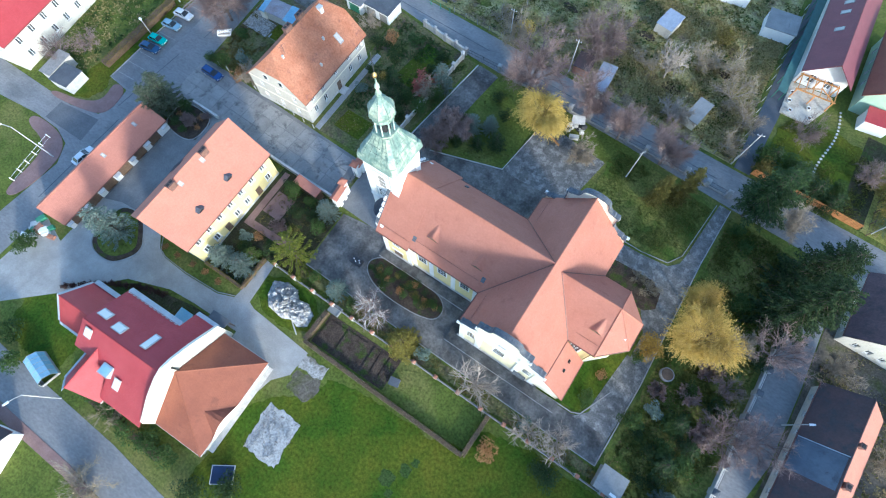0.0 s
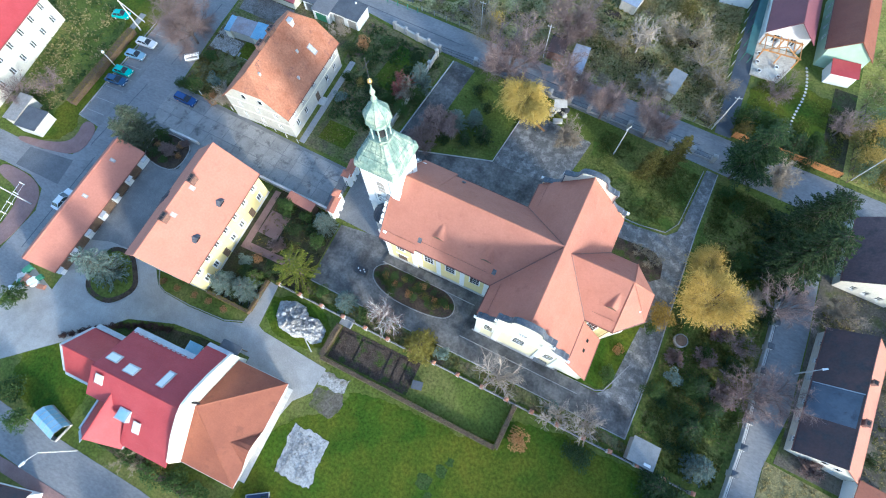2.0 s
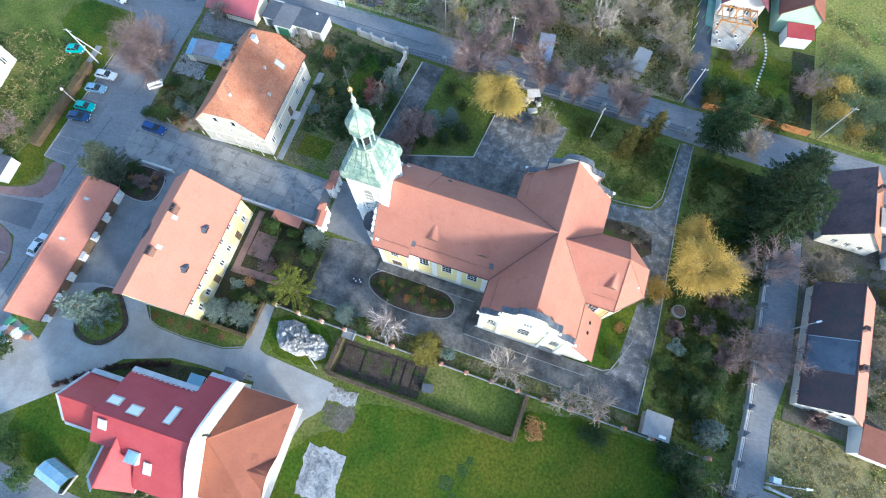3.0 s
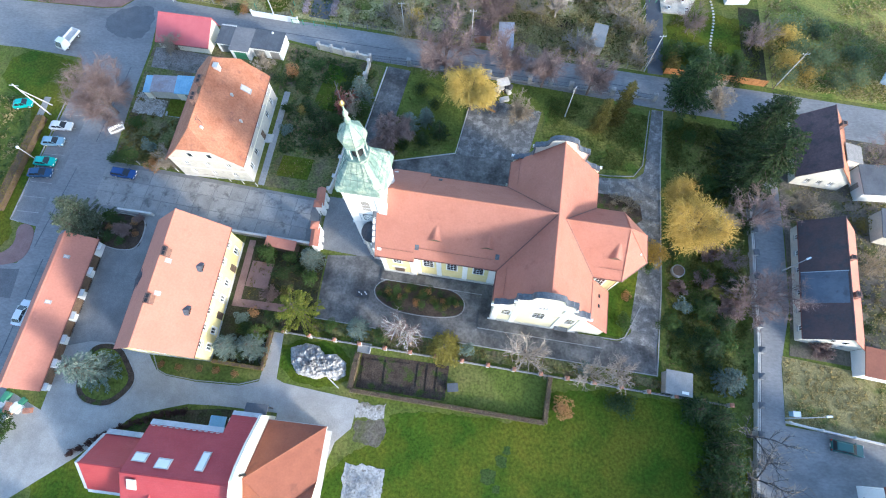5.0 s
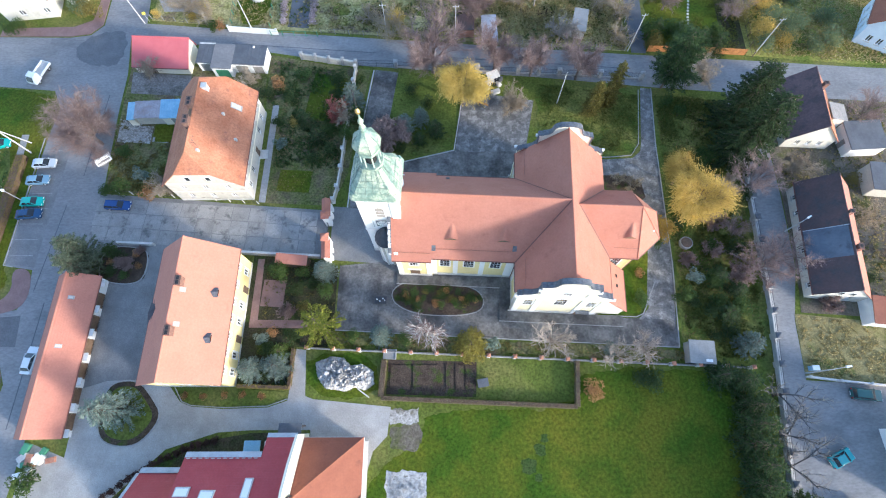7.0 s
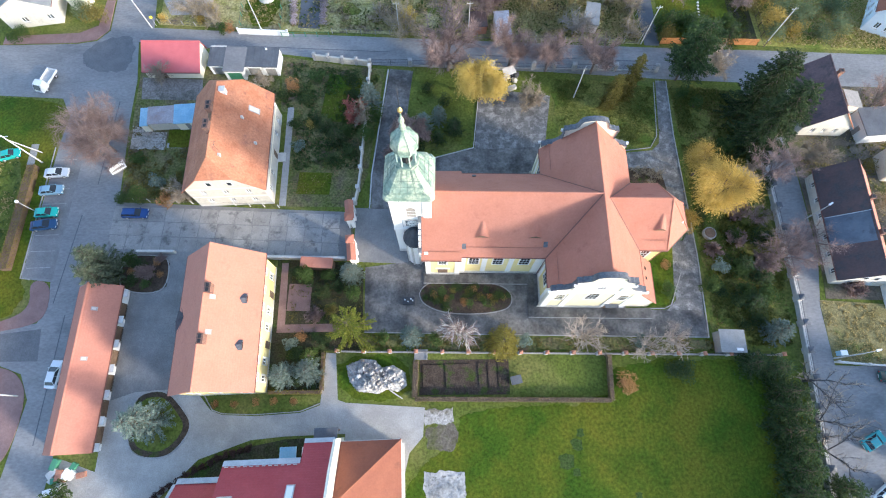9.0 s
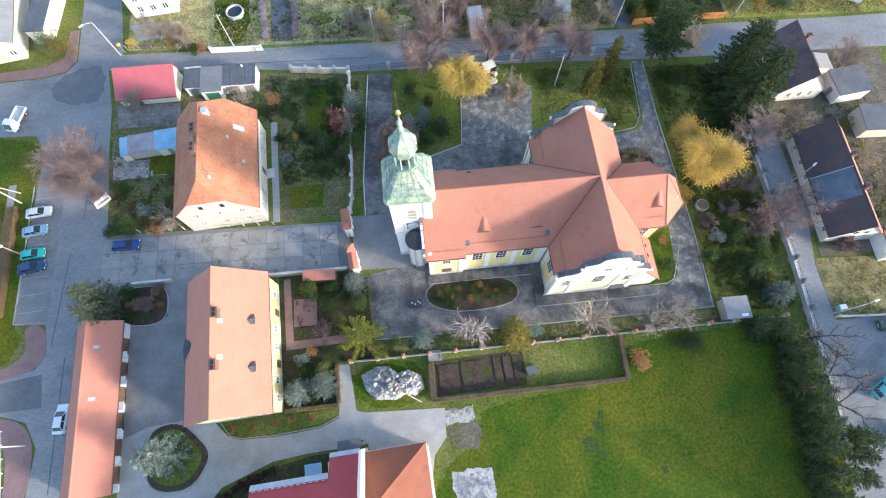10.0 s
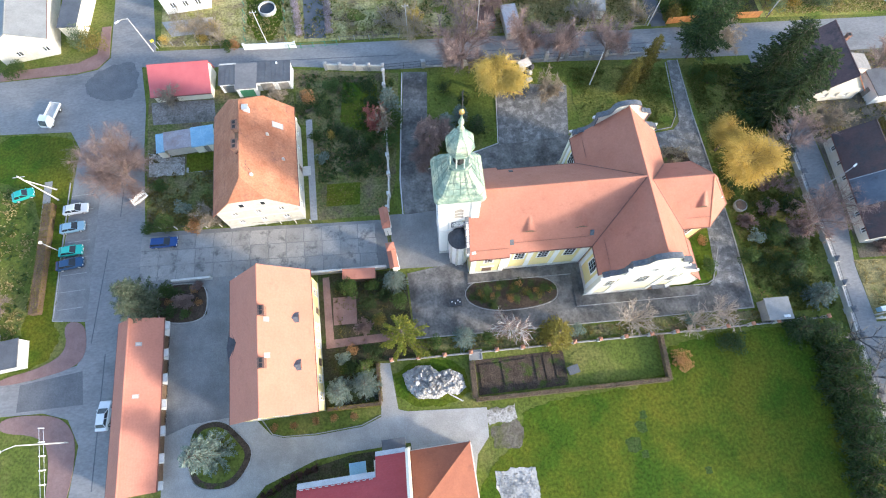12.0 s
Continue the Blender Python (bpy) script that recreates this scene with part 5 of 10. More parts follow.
for d, q in (((1, 0), (TXC, TYC - TH)), ((0, -1), (TXC - TH, TYC)), ((-1, 0), (TXC, TYC + TH))):
    w = arch_window(tower, (q[0], q[1], 14.2), d, 1.3, 3.2, 0, WOOD_GREY)
    arch_window(tower, (q[0], q[1], 3.8), d, 0.9, 2.2, 1)
    dd = Vector((*d, 0))
    nn = Vector((dd.y, -dd.x, 0))
    c0 = Vector((q[0], q[1], 11.9))
    for u in (-1.5, 1.5):
        a0, a1 = Vector((q[0], q[1], 0)) + dd * (u - 0.06) + nn * 0.02, Vector((q[0], q[1], 0)) + dd * (u + 0.06) + nn * 0.02
        for z0, z1 in ((1.2, 9.3), (10.4, 19.6)):
            part("panel_edge", Geo().wall(a0.xy, a1.xy, z0, z1, 0.018), LEAD_PALE, tower)
    for z0 in (13.2, 18.1):
        a0, a1 = Vector((q[0], q[1], 0)) - dd * 1.3 + nn * 0.14, Vector((q[0], q[1], 0)) + dd * 1.3 + nn * 0.14
        part("moulding", Geo().wall(a0.xy, a1.xy, z0, z0 + 0.18, 0.138), PALE, tower)
    a0, a1 = Vector((q[0], q[1], 0)) - dd * 1.05 + nn * 0.015, Vector((q[0], q[1], 0)) + dd * 1.05 + nn * 0.015
    part("tracery_panel", Geo().wall(a0.xy, a1.xy, 10.9, 12.9, 0.013), LEAD, tower)
    # clock: dial, ring of hour marks, hands as bars
    gl = Geo()
    gl.tube(c0 + nn * 0.02, c0 + nn * 0.08, 0.95, n=20)
    dial = part("clock_dial", gl, WHITE, tower, "round white clock dial with dark marks")
    gm = Geo()
    for i in range(12):
        a = math.pi * i / 6
        m0 = c0 + nn * 0.09 + dd * (math.cos(a) * 0.7) + Vector((0, 0, math.sin(a) * 0.7))
        m1 = c0 + nn * 0.09 + dd * (math.cos(a) * 0.9) + Vector((0, 0, math.sin(a) * 0.9))
        gm.tube(m0, m1, 0.035, n=4)
    gm.tube(c0 + nn * 0.09, c0 + nn * 0.09 + dd * 0.3 + Vector((0, 0, 0.42)), 0.04, n=4)
    gm.tube(c0 + nn * 0.09, c0 + nn * 0.09 - dd * 0.62 + Vector((0, 0, 0.25)), 0.03, n=4)
    part("clock_marks", gm, IRON, dial)
# copper helmet: lip, bell roof, lantern, onion, spire
oct_turn = math.pi / 8


def square_rings(profile, cut):
    """Square rings with cut corners: (half width, height)."""
    verts = []
    for r, z in profile:
        c = r * cut
        for x, y in ((r, -r + c), (r, r - c), (r - c, r), (-r + c, r), (-r, r - c), (-r, -r + c), (-r + c, -r), (r - c, -r)):
            verts.append((TXC + x, TYC + y, z))
    fs = []
    for j in range(len(profile) - 1):
        fs += [(j * 8 + i, j * 8 + (i + 1) % 8, (j + 1) * 8 + (i + 1) % 8, (j + 1) * 8 + i) for i in range(8)]
    m = (len(profile) - 1) * 8
    return Geo().add(verts, fs + [tuple(range(7, -1, -1)), tuple(range(m, m + 8))])


part("cornice_skirt", square_rings([(3.25, 20.6), (3.45, 20.8), (3.3, 21.6), (3.1, 22.0)], 0.12), COPPER, tower)
part("helmet", square_rings([(3.1, 22.0), (3.0, 22.5), (2.6, 23.2), (2.1, 24.0), (1.65, 24.8), (1.4, 25.4), (1.35, 25.7)], 0.22), COPPER, tower, "patinated copper bell-shaped helmet with standing seams")
for k in range(8):
    a = math.pi / 4 * k + math.pi / 8
    for f0, f1 in (((3.05, 22.5), (2.22, 24.0)), ((2.22, 24.0), (1.5, 25.4))):
        part("seam", Geo().tube((TXC + f0[0] * math.cos(a) * 1.02, TYC + f0[0] * math.sin(a) * 1.02, f0[1]), (TXC + f1[0] * math.cos(a) * 1.02, TYC + f1[0] * math.sin(a) * 1.02, f1[1]), 0.05, n=4), COPPER_DARK, tower)
for k in range(4):
    a = math.pi / 2 * k
    ca, sa = math.cos(a), math.sin(a)
    for u in (-0.66, -0.33, 0.0, 0.33, 0.66):
        g = Geo()
        for (r0, z0), (r1, z1) in zip([(3.12, 22.1), (3.02, 22.5), (2.62, 23.2), (2.12, 24.0), (1.67, 24.8)], [(3.02, 22.5), (2.62, 23.2), (2.12, 24.0), (1.67, 24.8), (1.42, 25.4)]):
            g.tube((TXC + ca * r0 - sa * r0 * u, TYC + sa * r0 + ca * r0 * u, z0), (TXC + ca * r1 - sa * r1 * u, TYC + sa * r1 + ca * r1 * u, z1), 0.03, n=3)
        part("sheet_seam", g, COPPER_DARK, tower)
    for r0, z0 in ((2.64, 23.2), (2.14, 24.0)):
        part("sheet_seam", Geo().tube((TXC + ca * r0 - sa * r0 * 0.78, TYC + sa * r0 + ca * r0 * 0.78, z0), (TXC + ca * r0 + sa * r0 * 0.78, TYC + sa * r0 - ca * r0 * 0.78, z0), 0.03, n=3), COPPER_DARK, tower)
lan = part("lantern_floor", Geo().lathe([(1.6, 25.7), (1.6, 25.95)], 8, TXC, TYC, oct_turn), COPPER, tower)
for k in range(8):
    a = math.pi / 4 * k + oct_turn
    part("lantern_post", Geo().tube((TXC + 1.25 * math.cos(a), TYC + 1.25 * math.sin(a), 25.95), (TXC + 1.25 * math.cos(a), TYC + 1.25 * math.sin(a), 28.3), 0.10, n=6), COPPER_PALE, tower)
# added dark solid that gives the open lantern its inner shade
part("lantern_core", Geo().lathe([(0.75, 25.96), (0.75, 28.29)], 8, TXC, TYC), DARK, tower)
part("lantern_cornice", Geo().lathe([(1.3, 28.3), (1.5, 28.45), (1.5, 28.6), (1.35, 28.8)], 8, TXC, TYC, oct_turn), COPPER, tower)
part("onion", Geo().lathe([(1.35, 28.8), (1.7, 29.2), (1.78, 29.7), (1.65, 30.4), (1.3, 31.0), (0.82, 31.5), (0.42, 32.0), (0.28, 32.4)], 8, TXC, TYC, oct_turn), COPPER, tower, "patinated copper onion cap")
for k in range(8):
    a = math.pi / 4 * k + oct_turn
    prof = [(1.72, 29.2), (1.80, 29.7), (1.67, 30.4), (1.32, 31.0), (0.84, 31.5)]
    g = Geo()
    for (r0, z0), (r1, z1) in zip(prof, prof[1:]):
        g.tube((TXC + r0 * math.cos(a), TYC + r0 * math.sin(a), z0), (TXC + r1 * math.cos(a), TYC + r1 * math.sin(a), z1), 0.045, n=4)
    part("onion_rib", g, COPPER_DARK, tower)
part("spire", Geo().lathe([(0.3, 32.4), (0.42, 32.7), (0.3, 33.0), (0.16, 33.5), (0.34, 33.8), (0.3, 34.1), (0.12, 34.5), (0.09, 35.4)], 10, TXC, TYC), COPPER, tower)
part("ball", Geo().lathe([(0.05, 35.3), (0.2, 35.38), (0.3, 35.6), (0.29, 35.8), (0.16, 36.02), (0.04, 36.15)], 12, TXC, TYC), GOLD, tower, "gilded ball finial")
part("cross", Geo().tube((TXC, TYC, 36.1), (TXC, TYC, 39.2), 0.045, n=5).tube((TXC, TYC - 0.55, 38.2), (TXC, TYC + 0.55, 38.2), 0.045, n=5), IRON, tower, "thin iron cross")
# louvred openings already on the tower; round stair turret with dark cone
tur = part("stair_turret", Geo().lathe([(1.55, 0), (1.55, 8.4), (1.75, 8.6), (1.75, 8.9)], 16, -25.5, 22.75), WHITE, church)
part("turret_roof", Geo().lathe([(1.85, 8.9), (1.6, 9.7), (1.1, 10.5), (0.45, 11.3), (0.05, 11.8)], 16, -25.5, 22.75), SLATE_BLUE, tur, "dark blue-grey metal cone roof")
for a in (-2.6, -1.9, -1.2):
    part("turret_pilaster", Geo().tube((-25.5 + 1.55 * math.cos(a), 22.75 + 1.55 * math.sin(a), 0.1), (-25.5 + 1.55 * math.cos(a), 22.75 + 1.55 * math.sin(a), 8.4), 0.2, n=6), PALE, tur)
# raised west shoulders with white coping
for y0, y1 in ((NY0 - 0.3, TYC - TH - 0.05), (TYC + TH + 0.05, NY1 + 0.3)):
    g = Geo()
    for i in range(6):
        ya, yb = y0 + (y1 - y0) * i / 6, y0 + (y1 - y0) * (i + 1) / 6
        zm = max(zn(ya), zn(yb)) + 0.5 - (0.6 if i in (0, 5) else 0)
        g.box(-24.75, -24.42, min(ya, yb), max(ya, yb), EAVE - 1.2, zm)
    part("front_parapet", g, WHITE, church)
    part("parapet_coping", Geo().slab([(-24.85, y0, zn(y0) + 0.6), (-24.3, y0, zn(y0) + 0.6), (-24.3, y1, zn(y1) + 0.6), (-24.85, y1, zn(y1) + 0.6)], 0.1), LEAD, church)


# ---- houses ----
def wins(side, us, v, w=1.0, h=1.5):
    return [(side, u, v, w, h) for u in us]


# yellow parish house: ridge north-south, local x to the north
yellow_house = house("parish_house", "long yellow plastered house with salmon tiled roof", pose(-55.1, 12.5, 0, 0, 0, 90), 20.4, 11.4, 6.8, 12.2, YELLOW, TILE_SALMON, 0.45, 0.35,
                     windows=wins("S", (2.0, 4.6, 7.2, 9.9, 12.6, 15.4, 18.3), 4.3, 1.0, 1.6) + wins("S", (2.0, 4.6, 9.9, 12.6, 18.3), 1.1, 1.0, 1.7) + wins("W", (2.5, 5.7, 8.9), 4.2, 1.0, 1.6) + wins("W", (2.5, 5.7, 8.9), 1.1, 1.0, 1.6) + wins("E", (2.5, 5.7, 8.9), 4.2, 1.0, 1.6) + wins("N", (3, 6, 9, 12, 15, 18), 4.2, 1.0, 1.5),
                     doors=[("S", 7.2, 0.05, 1.2, 2.3), ("S", 15.4, 0.05, 1.2, 2.3)],
                     chimneys=[(3.6, -0.6, 1.3, 0.75, 1.0), (-3.6, -0.5, 1.3, 0.75, 1.0)], skylights=[(2.5, -0.95, 0.7, 0.6), (-2.5, -0.95, 0.7, 0.6)], trim=WHITE, base_mat=PALE)


def roof_dormer(parent, x, y, slope, zr, mat=None, w=1.2, sgn=-1):
    """A small hipped metal dormer on a slope that falls towards -y."""
    f = lambda yy: zr - abs(yy) * slope
    z0, top = f(y), f(y) + 0.85
    yb = y + 1.0
    d = part("dormer", Geo().prism([(x - w / 2, y), (x + w / 2, y), (x + w / 2, yb), (x - w / 2, yb)], z0 - 0.3, z0 + 0.45), LEAD, parent, "small dark metal dormer")
    yb2 = -(zr - top) / slope
    part("dormer_roof", Geo().slab([(x - w / 2 - 0.15, y - 0.15, z0 + 0.45), (x, y - 0.05, top), (x, yb2, top), (x - w / 2 - 0.15, y + 0.75, z0 + 0.5)], 0.06).slab([(x + w / 2 + 0.15, y - 0.15, z0 + 0.45), (x, y - 0.05, top), (x, yb2, top), (x + w / 2 + 0.15, y + 0.75, z0 + 0.5)], 0.06), LEAD, d)
    part("dormer_pane", Geo().wall((x - w / 2 + 0.12, y - 0.03), (x + w / 2 - 0.12, y - 0.03), z0 + 0.05, z0 + 0.4, 0.02), CARGLASS, d)


for x in (2.85, -4.0):
    roof_dormer(yellow_house, x, -4.55, (12.2 - 6.8) / 5.7, 12.36)

# stair bay on the court side under a faceted metal roof that rises over the eave
bay_ring = [(-3.6, 5.72), (-2.6, 6.35), (0.3, 6.75), (3.2, 6.35), (4.2, 5.72)]
bay_in = [(0.3 + (x - 0.3) * 0.94, 5.72 + (y - 5.72) * 0.9) for x, y in bay_ring]
part("bay", Geo().prism(bay_in, 0.0, 6.2), YELLOW, yellow_house)
g = Geo()
g.add([(x, y, 6.2) for x, y in bay_ring] + [(0.6, 4.75, 7.9)], [(0, 1, 5), (1, 2, 5), (2, 3, 5), (3, 4, 5), (4, 3, 2, 1, 0), (0, 5, 4)])
bay_roof = part("bay_roof", g, SLATE_BLUE, yellow_house, "dark faceted metal roof over the stair bay")
for x, y in bay_ring[1:4]:
    part("seam", Geo().tube((x, y, 6.22), (0.6, 4.75, 7.92), 0.05, n=4), SLATE_BLUE, bay_roof)

# garage row
garage_row = house("garage_row", "long low garage row with salmon tiled roof and white doors", pose(-76.8, 7.3, 0, 0, 0, 90), 24.8, 6.4, 2.6, 4.9, WHITE, TILE_SALMON, 0.35, 0.2, category="garage", offset=0.4,
                   doors=[("S", u, 0.03, 2.5, 2.2) for u in (2.2, 6.0, 9.8, 13.6, 17.4, 21.2)], skylights=[(8.5, -0.9, 0.6, 0.7), (0.8, -0.9, 0.6, 0.7)])
for u in (0.4, 4.1, 7.9, 11.7, 15.5, 19.3, 23.6):
    part("canopy", Geo().box(-12.4 + u - 0.45, -12.4 + u + 0.75, -4.3, -3.56, 2.12, 2.24), PALE, garage_row)

# white house north of the lane: ridge north-south
white_house = house("tenement_house", "two-storey beige plastered house with weathered orange tile roof", pose(-57.2, 44.2, 0, 0, 0, 90), 18.6, 12.9, 6.4, 12.8, BEIGE, TILE_OLD, 0.5, 0.4, hips=(0.45, 0.45),
                    windows=wins("S", (2.2, 5.2, 13.4, 16.4), 1.2, 1.0, 1.6) + wins("S", (2.2, 5.2, 9.3, 13.4, 16.4), 4.2, 1.0, 1.6) + wins("W", (2.6, 6.4, 10.2), 1.3, 0.9, 1.3) + wins("W", (2.6, 6.4, 10.2), 4.3, 0.9, 1.3) + wins("W", (4.8, 8.2), 7.4, 0.8, 1.1),
                    doors=[("S", 9.3, 0.1, 1.2, 2.3)], chimneys=[(1.7, 0.35, 1.6, 0.8, 1.5), (-1.8, 0.35, 1.6, 0.8, 1.5)], skylights=[(4.6, -4.7, 1.1, 1.4)], base_mat=PALE)
part("satellite_dish", Geo().lathe([(0.05, -0.18), (0.3, -0.1), (0.48, 0.1), (0.45, 0.1), (0.03, -0.12)], 14), FRAME, white_house).matrix_basis = pose(7.8, -6.9, 5.4, 70, 0, 20)
part("aerial", Geo().tube((-5.4, -1.2, 11.2), (-5.4, -1.2, 13.8), 0.03, n=4).tube((-6.2, -1.2, 13.6), (-4.6, -1.2, 13.6), 0.02, n=4).tube((-5.9, -1.6, 13.6), (-5.9, -0.8, 13.6), 0.015, n=4).tube((-4.9, -1.6, 13.6), (-4.9, -0.8, 13.6), 0.015, n=4), IRON, white_house)
ch_w = part("plastered_chimney", Geo().box(5.2, 6.0, -1.3, -0.5, 10.6, 12.9), WHITE, white_house, "white plastered chimney")
part("chimney_cap", Geo().box(5.1, 6.1, -1.4, -0.4, 12.9, 13.0), PALE, ch_w)
part("roof_walkway", Geo().box(-1.0, 0.9, 0.1, 0.6, 12.95, 13.05), WOOD_DARK, white_house)
for x, y in ((2.1, -3.4), (-1.8, -5.3), (-6.2, -1.4)):
    part("roof_vent", Geo().box(x - 0.18, x + 0.18, y - 0.18, y + 0.18, 12.9 - abs(y) * 0.992, 13.5 - abs(y) * 0.992), PALE, white_house)
for z in (3.3, 6.15):
    part("string_course", Geo().box(-9.36, -9.3 - 0.003, -6.4, 6.4, z, z + 0.22), CREAM, white_house)
    part("string_course", Geo().box(-9.2, 9.2, -6.51, -6.45 - 0.003, z, z + 0.22), CREAM, white_house)
part("doorstep", Geo().box(-0.9, 0.9, -7.9, -6.5, 0.0, 0.35), PALE, white_house)

# red-roofed barn and flat garages by the street
red_barn = house("red_roofed_shed", "low shed with bright red sheet metal roof", pose(-72.2, 66.2, 0, 0, 0, -3), 10.8, 6.0, 2.0, 4.2, CREAM, material("bright_red_sheet", (0.52, 0.12, 0.12), (0.56, 0.14, 0.14), 0.5, 0.45, fine_amount=0.06), 0.3, 0.3, category="shed", doors=[("S", 3, 0.03, 2.2, 1.9)], offset=2.2)
for i, (x, w, m, n) in enumerate(((-63.4, 3.0, SLATE, 4), (-59.9, 3.8, FELT_GREY, 0), (-56.2, 3.4, SLATE, 3), (-53.0, 2.8, SLATE, 4))):
    lock_up = block("lock_up_garage", "small white garage with " + ("grey felt roof and a green door" if i == 1 else "dark felt roof"), pose(x, 65.9 - 0.25 * i - (0.7 if i == 1 else 0), 0, 0, 0, -3), w, 5.4 if i == 1 else 4.4, 2.5, WHITE, m, "garage", 0.16, 0.25, ribs=n, openings=(("S", w / 2, w * 0.7, 2.0),))
    if i == 1:
        [c for c in lock_up.children if c.name.startswith("door")][0].data.materials[0] = GREENPAINT
    if i == 0:
        part("roof_edge_strip", Geo().box(-1.6, 1.6, 2.02, 2.34, 2.89, 2.93), PALE, lock_up, "pale strip along the roof edge")
    if i == 3:
        part("roof_vent", Geo().box(-1.2, -0.9, 1.6, 1.95, 2.8, 3.1), WHITE, lock_up)
blue_shed = block("garden_shed", "garden shed with pale blue corrugated roof", pose(-67.9, 52.8, 0, 0, 0, 2), 3.6, 3.4, 2.3, CREAM, SHEET, "shed", 0.25, 0.5, ribs=8, openings=(("S", 2, 0.9, 1.9),))
block("garden_shed", "garden shed with rusty lilac-grey corrugated roof", pose(-72.3, 52.8, 0, 0, 0, 2), 4.8, 3.2, 2.2, BEIGE, SHEET_RUST, "shed", 0.2, 0.4, ribs=8)
block("garden_shed", "narrow lean-to with pale blue corrugated roof", pose(-75.6, 52.6, 0, 0, 0, 2), 1.3, 3.5, 2.0, CREAM, SHEET, "shed", 0.12, 0.4, ribs=3)

# red-roofed house with white fire wall and brown hipped hall
RX0, RX1, RYC = -57.4, -37.1, -12.8
red_house = thing("red_roofed_house", "large cream house with deep red metal tile roof", "house", pose(0, 0, 0))
E5, R10 = 5.2, 10.2


def gable_roof(parent, a, b, half, eave, ridge_z, mat, over=0.4, t=0.16, names="roof_slope", clip_n=None, clip_s=None):
    """Two slopes over a ridge from a to b."""
    a, b = Vector(a), Vector(b)
    d = (b - a).normalized()
    n = Vector((-d.y, d.x))
    sl = (ridge_z - eave) / half
    for s in (-1, 1):
        e0, e1 = a + n * s * (half + over), b + n * s * (half + over)
        ze_ = eave - over * sl + t
        part(names, Geo().slab([(e0.x, e0.y, ze_), (e1.x, e1.y, ze_), (b.x, b.y, ridge_z + t), (a.x, a.y, ridge_z + t)], t), mat, parent, uv=True)
        o0, o1 = e0 + n * s * 0.08, e1 + n * s * 0.08
        part("gutter", Geo().tube((o0.x, o0.y, ze_ - t), (o1.x, o1.y, ze_ - t), 0.09), GALV, parent)
    part("ridge_cap", Geo().tube((a.x, a.y, ridge_z + t), (b.x, b.y, ridge_z + t), 0.12), mat, parent)


# main range east-west, its north slope stepping out; wings to the west and south
RY, RS = -13.6, 0.6


def zm(y):
    return 10.0 - abs(y - RY) * RS


part("wall", Geo().box(-52.0, -42.1, -17.2, -8.3, 0, 6.2), CREAM, red_house)
part("wall", Geo().box(-42.08, RX1 - 0.42, -21.2, -5.6, 0, 4.9), CREAM, red_house)
part("wall", Geo().box(-58.7, -52.02, -16.4, -10.2, 0, E5), CREAM, red_house)
part("wall", Geo().box(-51.4, -45.4, -21.9, -17.22, 0, E5), CREAM, red_house)
XR = RX1 - 0.42
part("roof_slope", Geo().slab([(x, y, zm(y)) for x, y in ((-52.4, -7.6), (-41.8, -7.6), (-41.8, -5.1), (XR, -5.1), (XR, RY), (-52.4, RY))], 0.16), TILE_RED, red_house, uv=True)
part("roof_slope", Geo().slab([(x, y, zm(y)) for x, y in ((-52.4, RY), (XR, RY), (XR, -21.8), (-45.4, -21.8), (-45.4, -17.6), (-52.4, -17.6))], 0.16), TILE_RED, red_house, uv=True)
part("ridge_cap", Geo().tube((-52.4, RY, 10.02), (XR, RY, 10.02), 0.12), TILE_RED, red_house)
part("gable", Geo().add([(-52.0, -17.2, 6.2), (-52.0, -8.3, 6.2), (-52.0, RY, 9.8), (-51.7, -17.2, 6.2), (-51.7, -8.3, 6.2), (-51.7, RY, 9.8)], [(0, 2, 1), (3, 4, 5), (0, 1, 4, 3), (1, 2, 5, 4), (2, 0, 3, 5)]), CREAM, red_house)
gable_roof(red_house, (-59.2, -13.3), (-50.0, -13.3), 3.1, E5, 8.5, TILE_RED, 0.5)
gable_roof(red_house, (-48.4, -22.4), (-48.4, -15.0), 3.0, E5, 8.4, TILE_RED, 0.5)
for x, y0, y1, z in ((-58.6, -16.4, -10.2, 8.45),):
    part("gable", Geo().add([(x, y0, E5), (x, y1, E5), (x, (y0 + y1) / 2, z), (x + 0.35, y0, E5), (x + 0.35, y1, E5), (x + 0.35, (y0 + y1) / 2, z)], [(0, 2, 1), (3, 4, 5), (0, 1, 4, 3), (1, 2, 5, 4), (2, 0, 3, 5)]), CREAM, red_house)
for y, x0, x1, z in ((-21.85, -51.4, -45.4, 8.35),):
    part("gable", Geo().add([(x0, y, E5), (x1, y, E5), ((x0 + x1) / 2, y, z), (x0, y + 0.35, E5), (x1, y + 0.35, E5), ((x0 + x1) / 2, y + 0.35, z)], [(0, 1, 2), (5, 4, 3), (0, 3, 4, 1), (1, 4, 5, 2), (2, 5, 3, 0)]), CREAM, red_house)
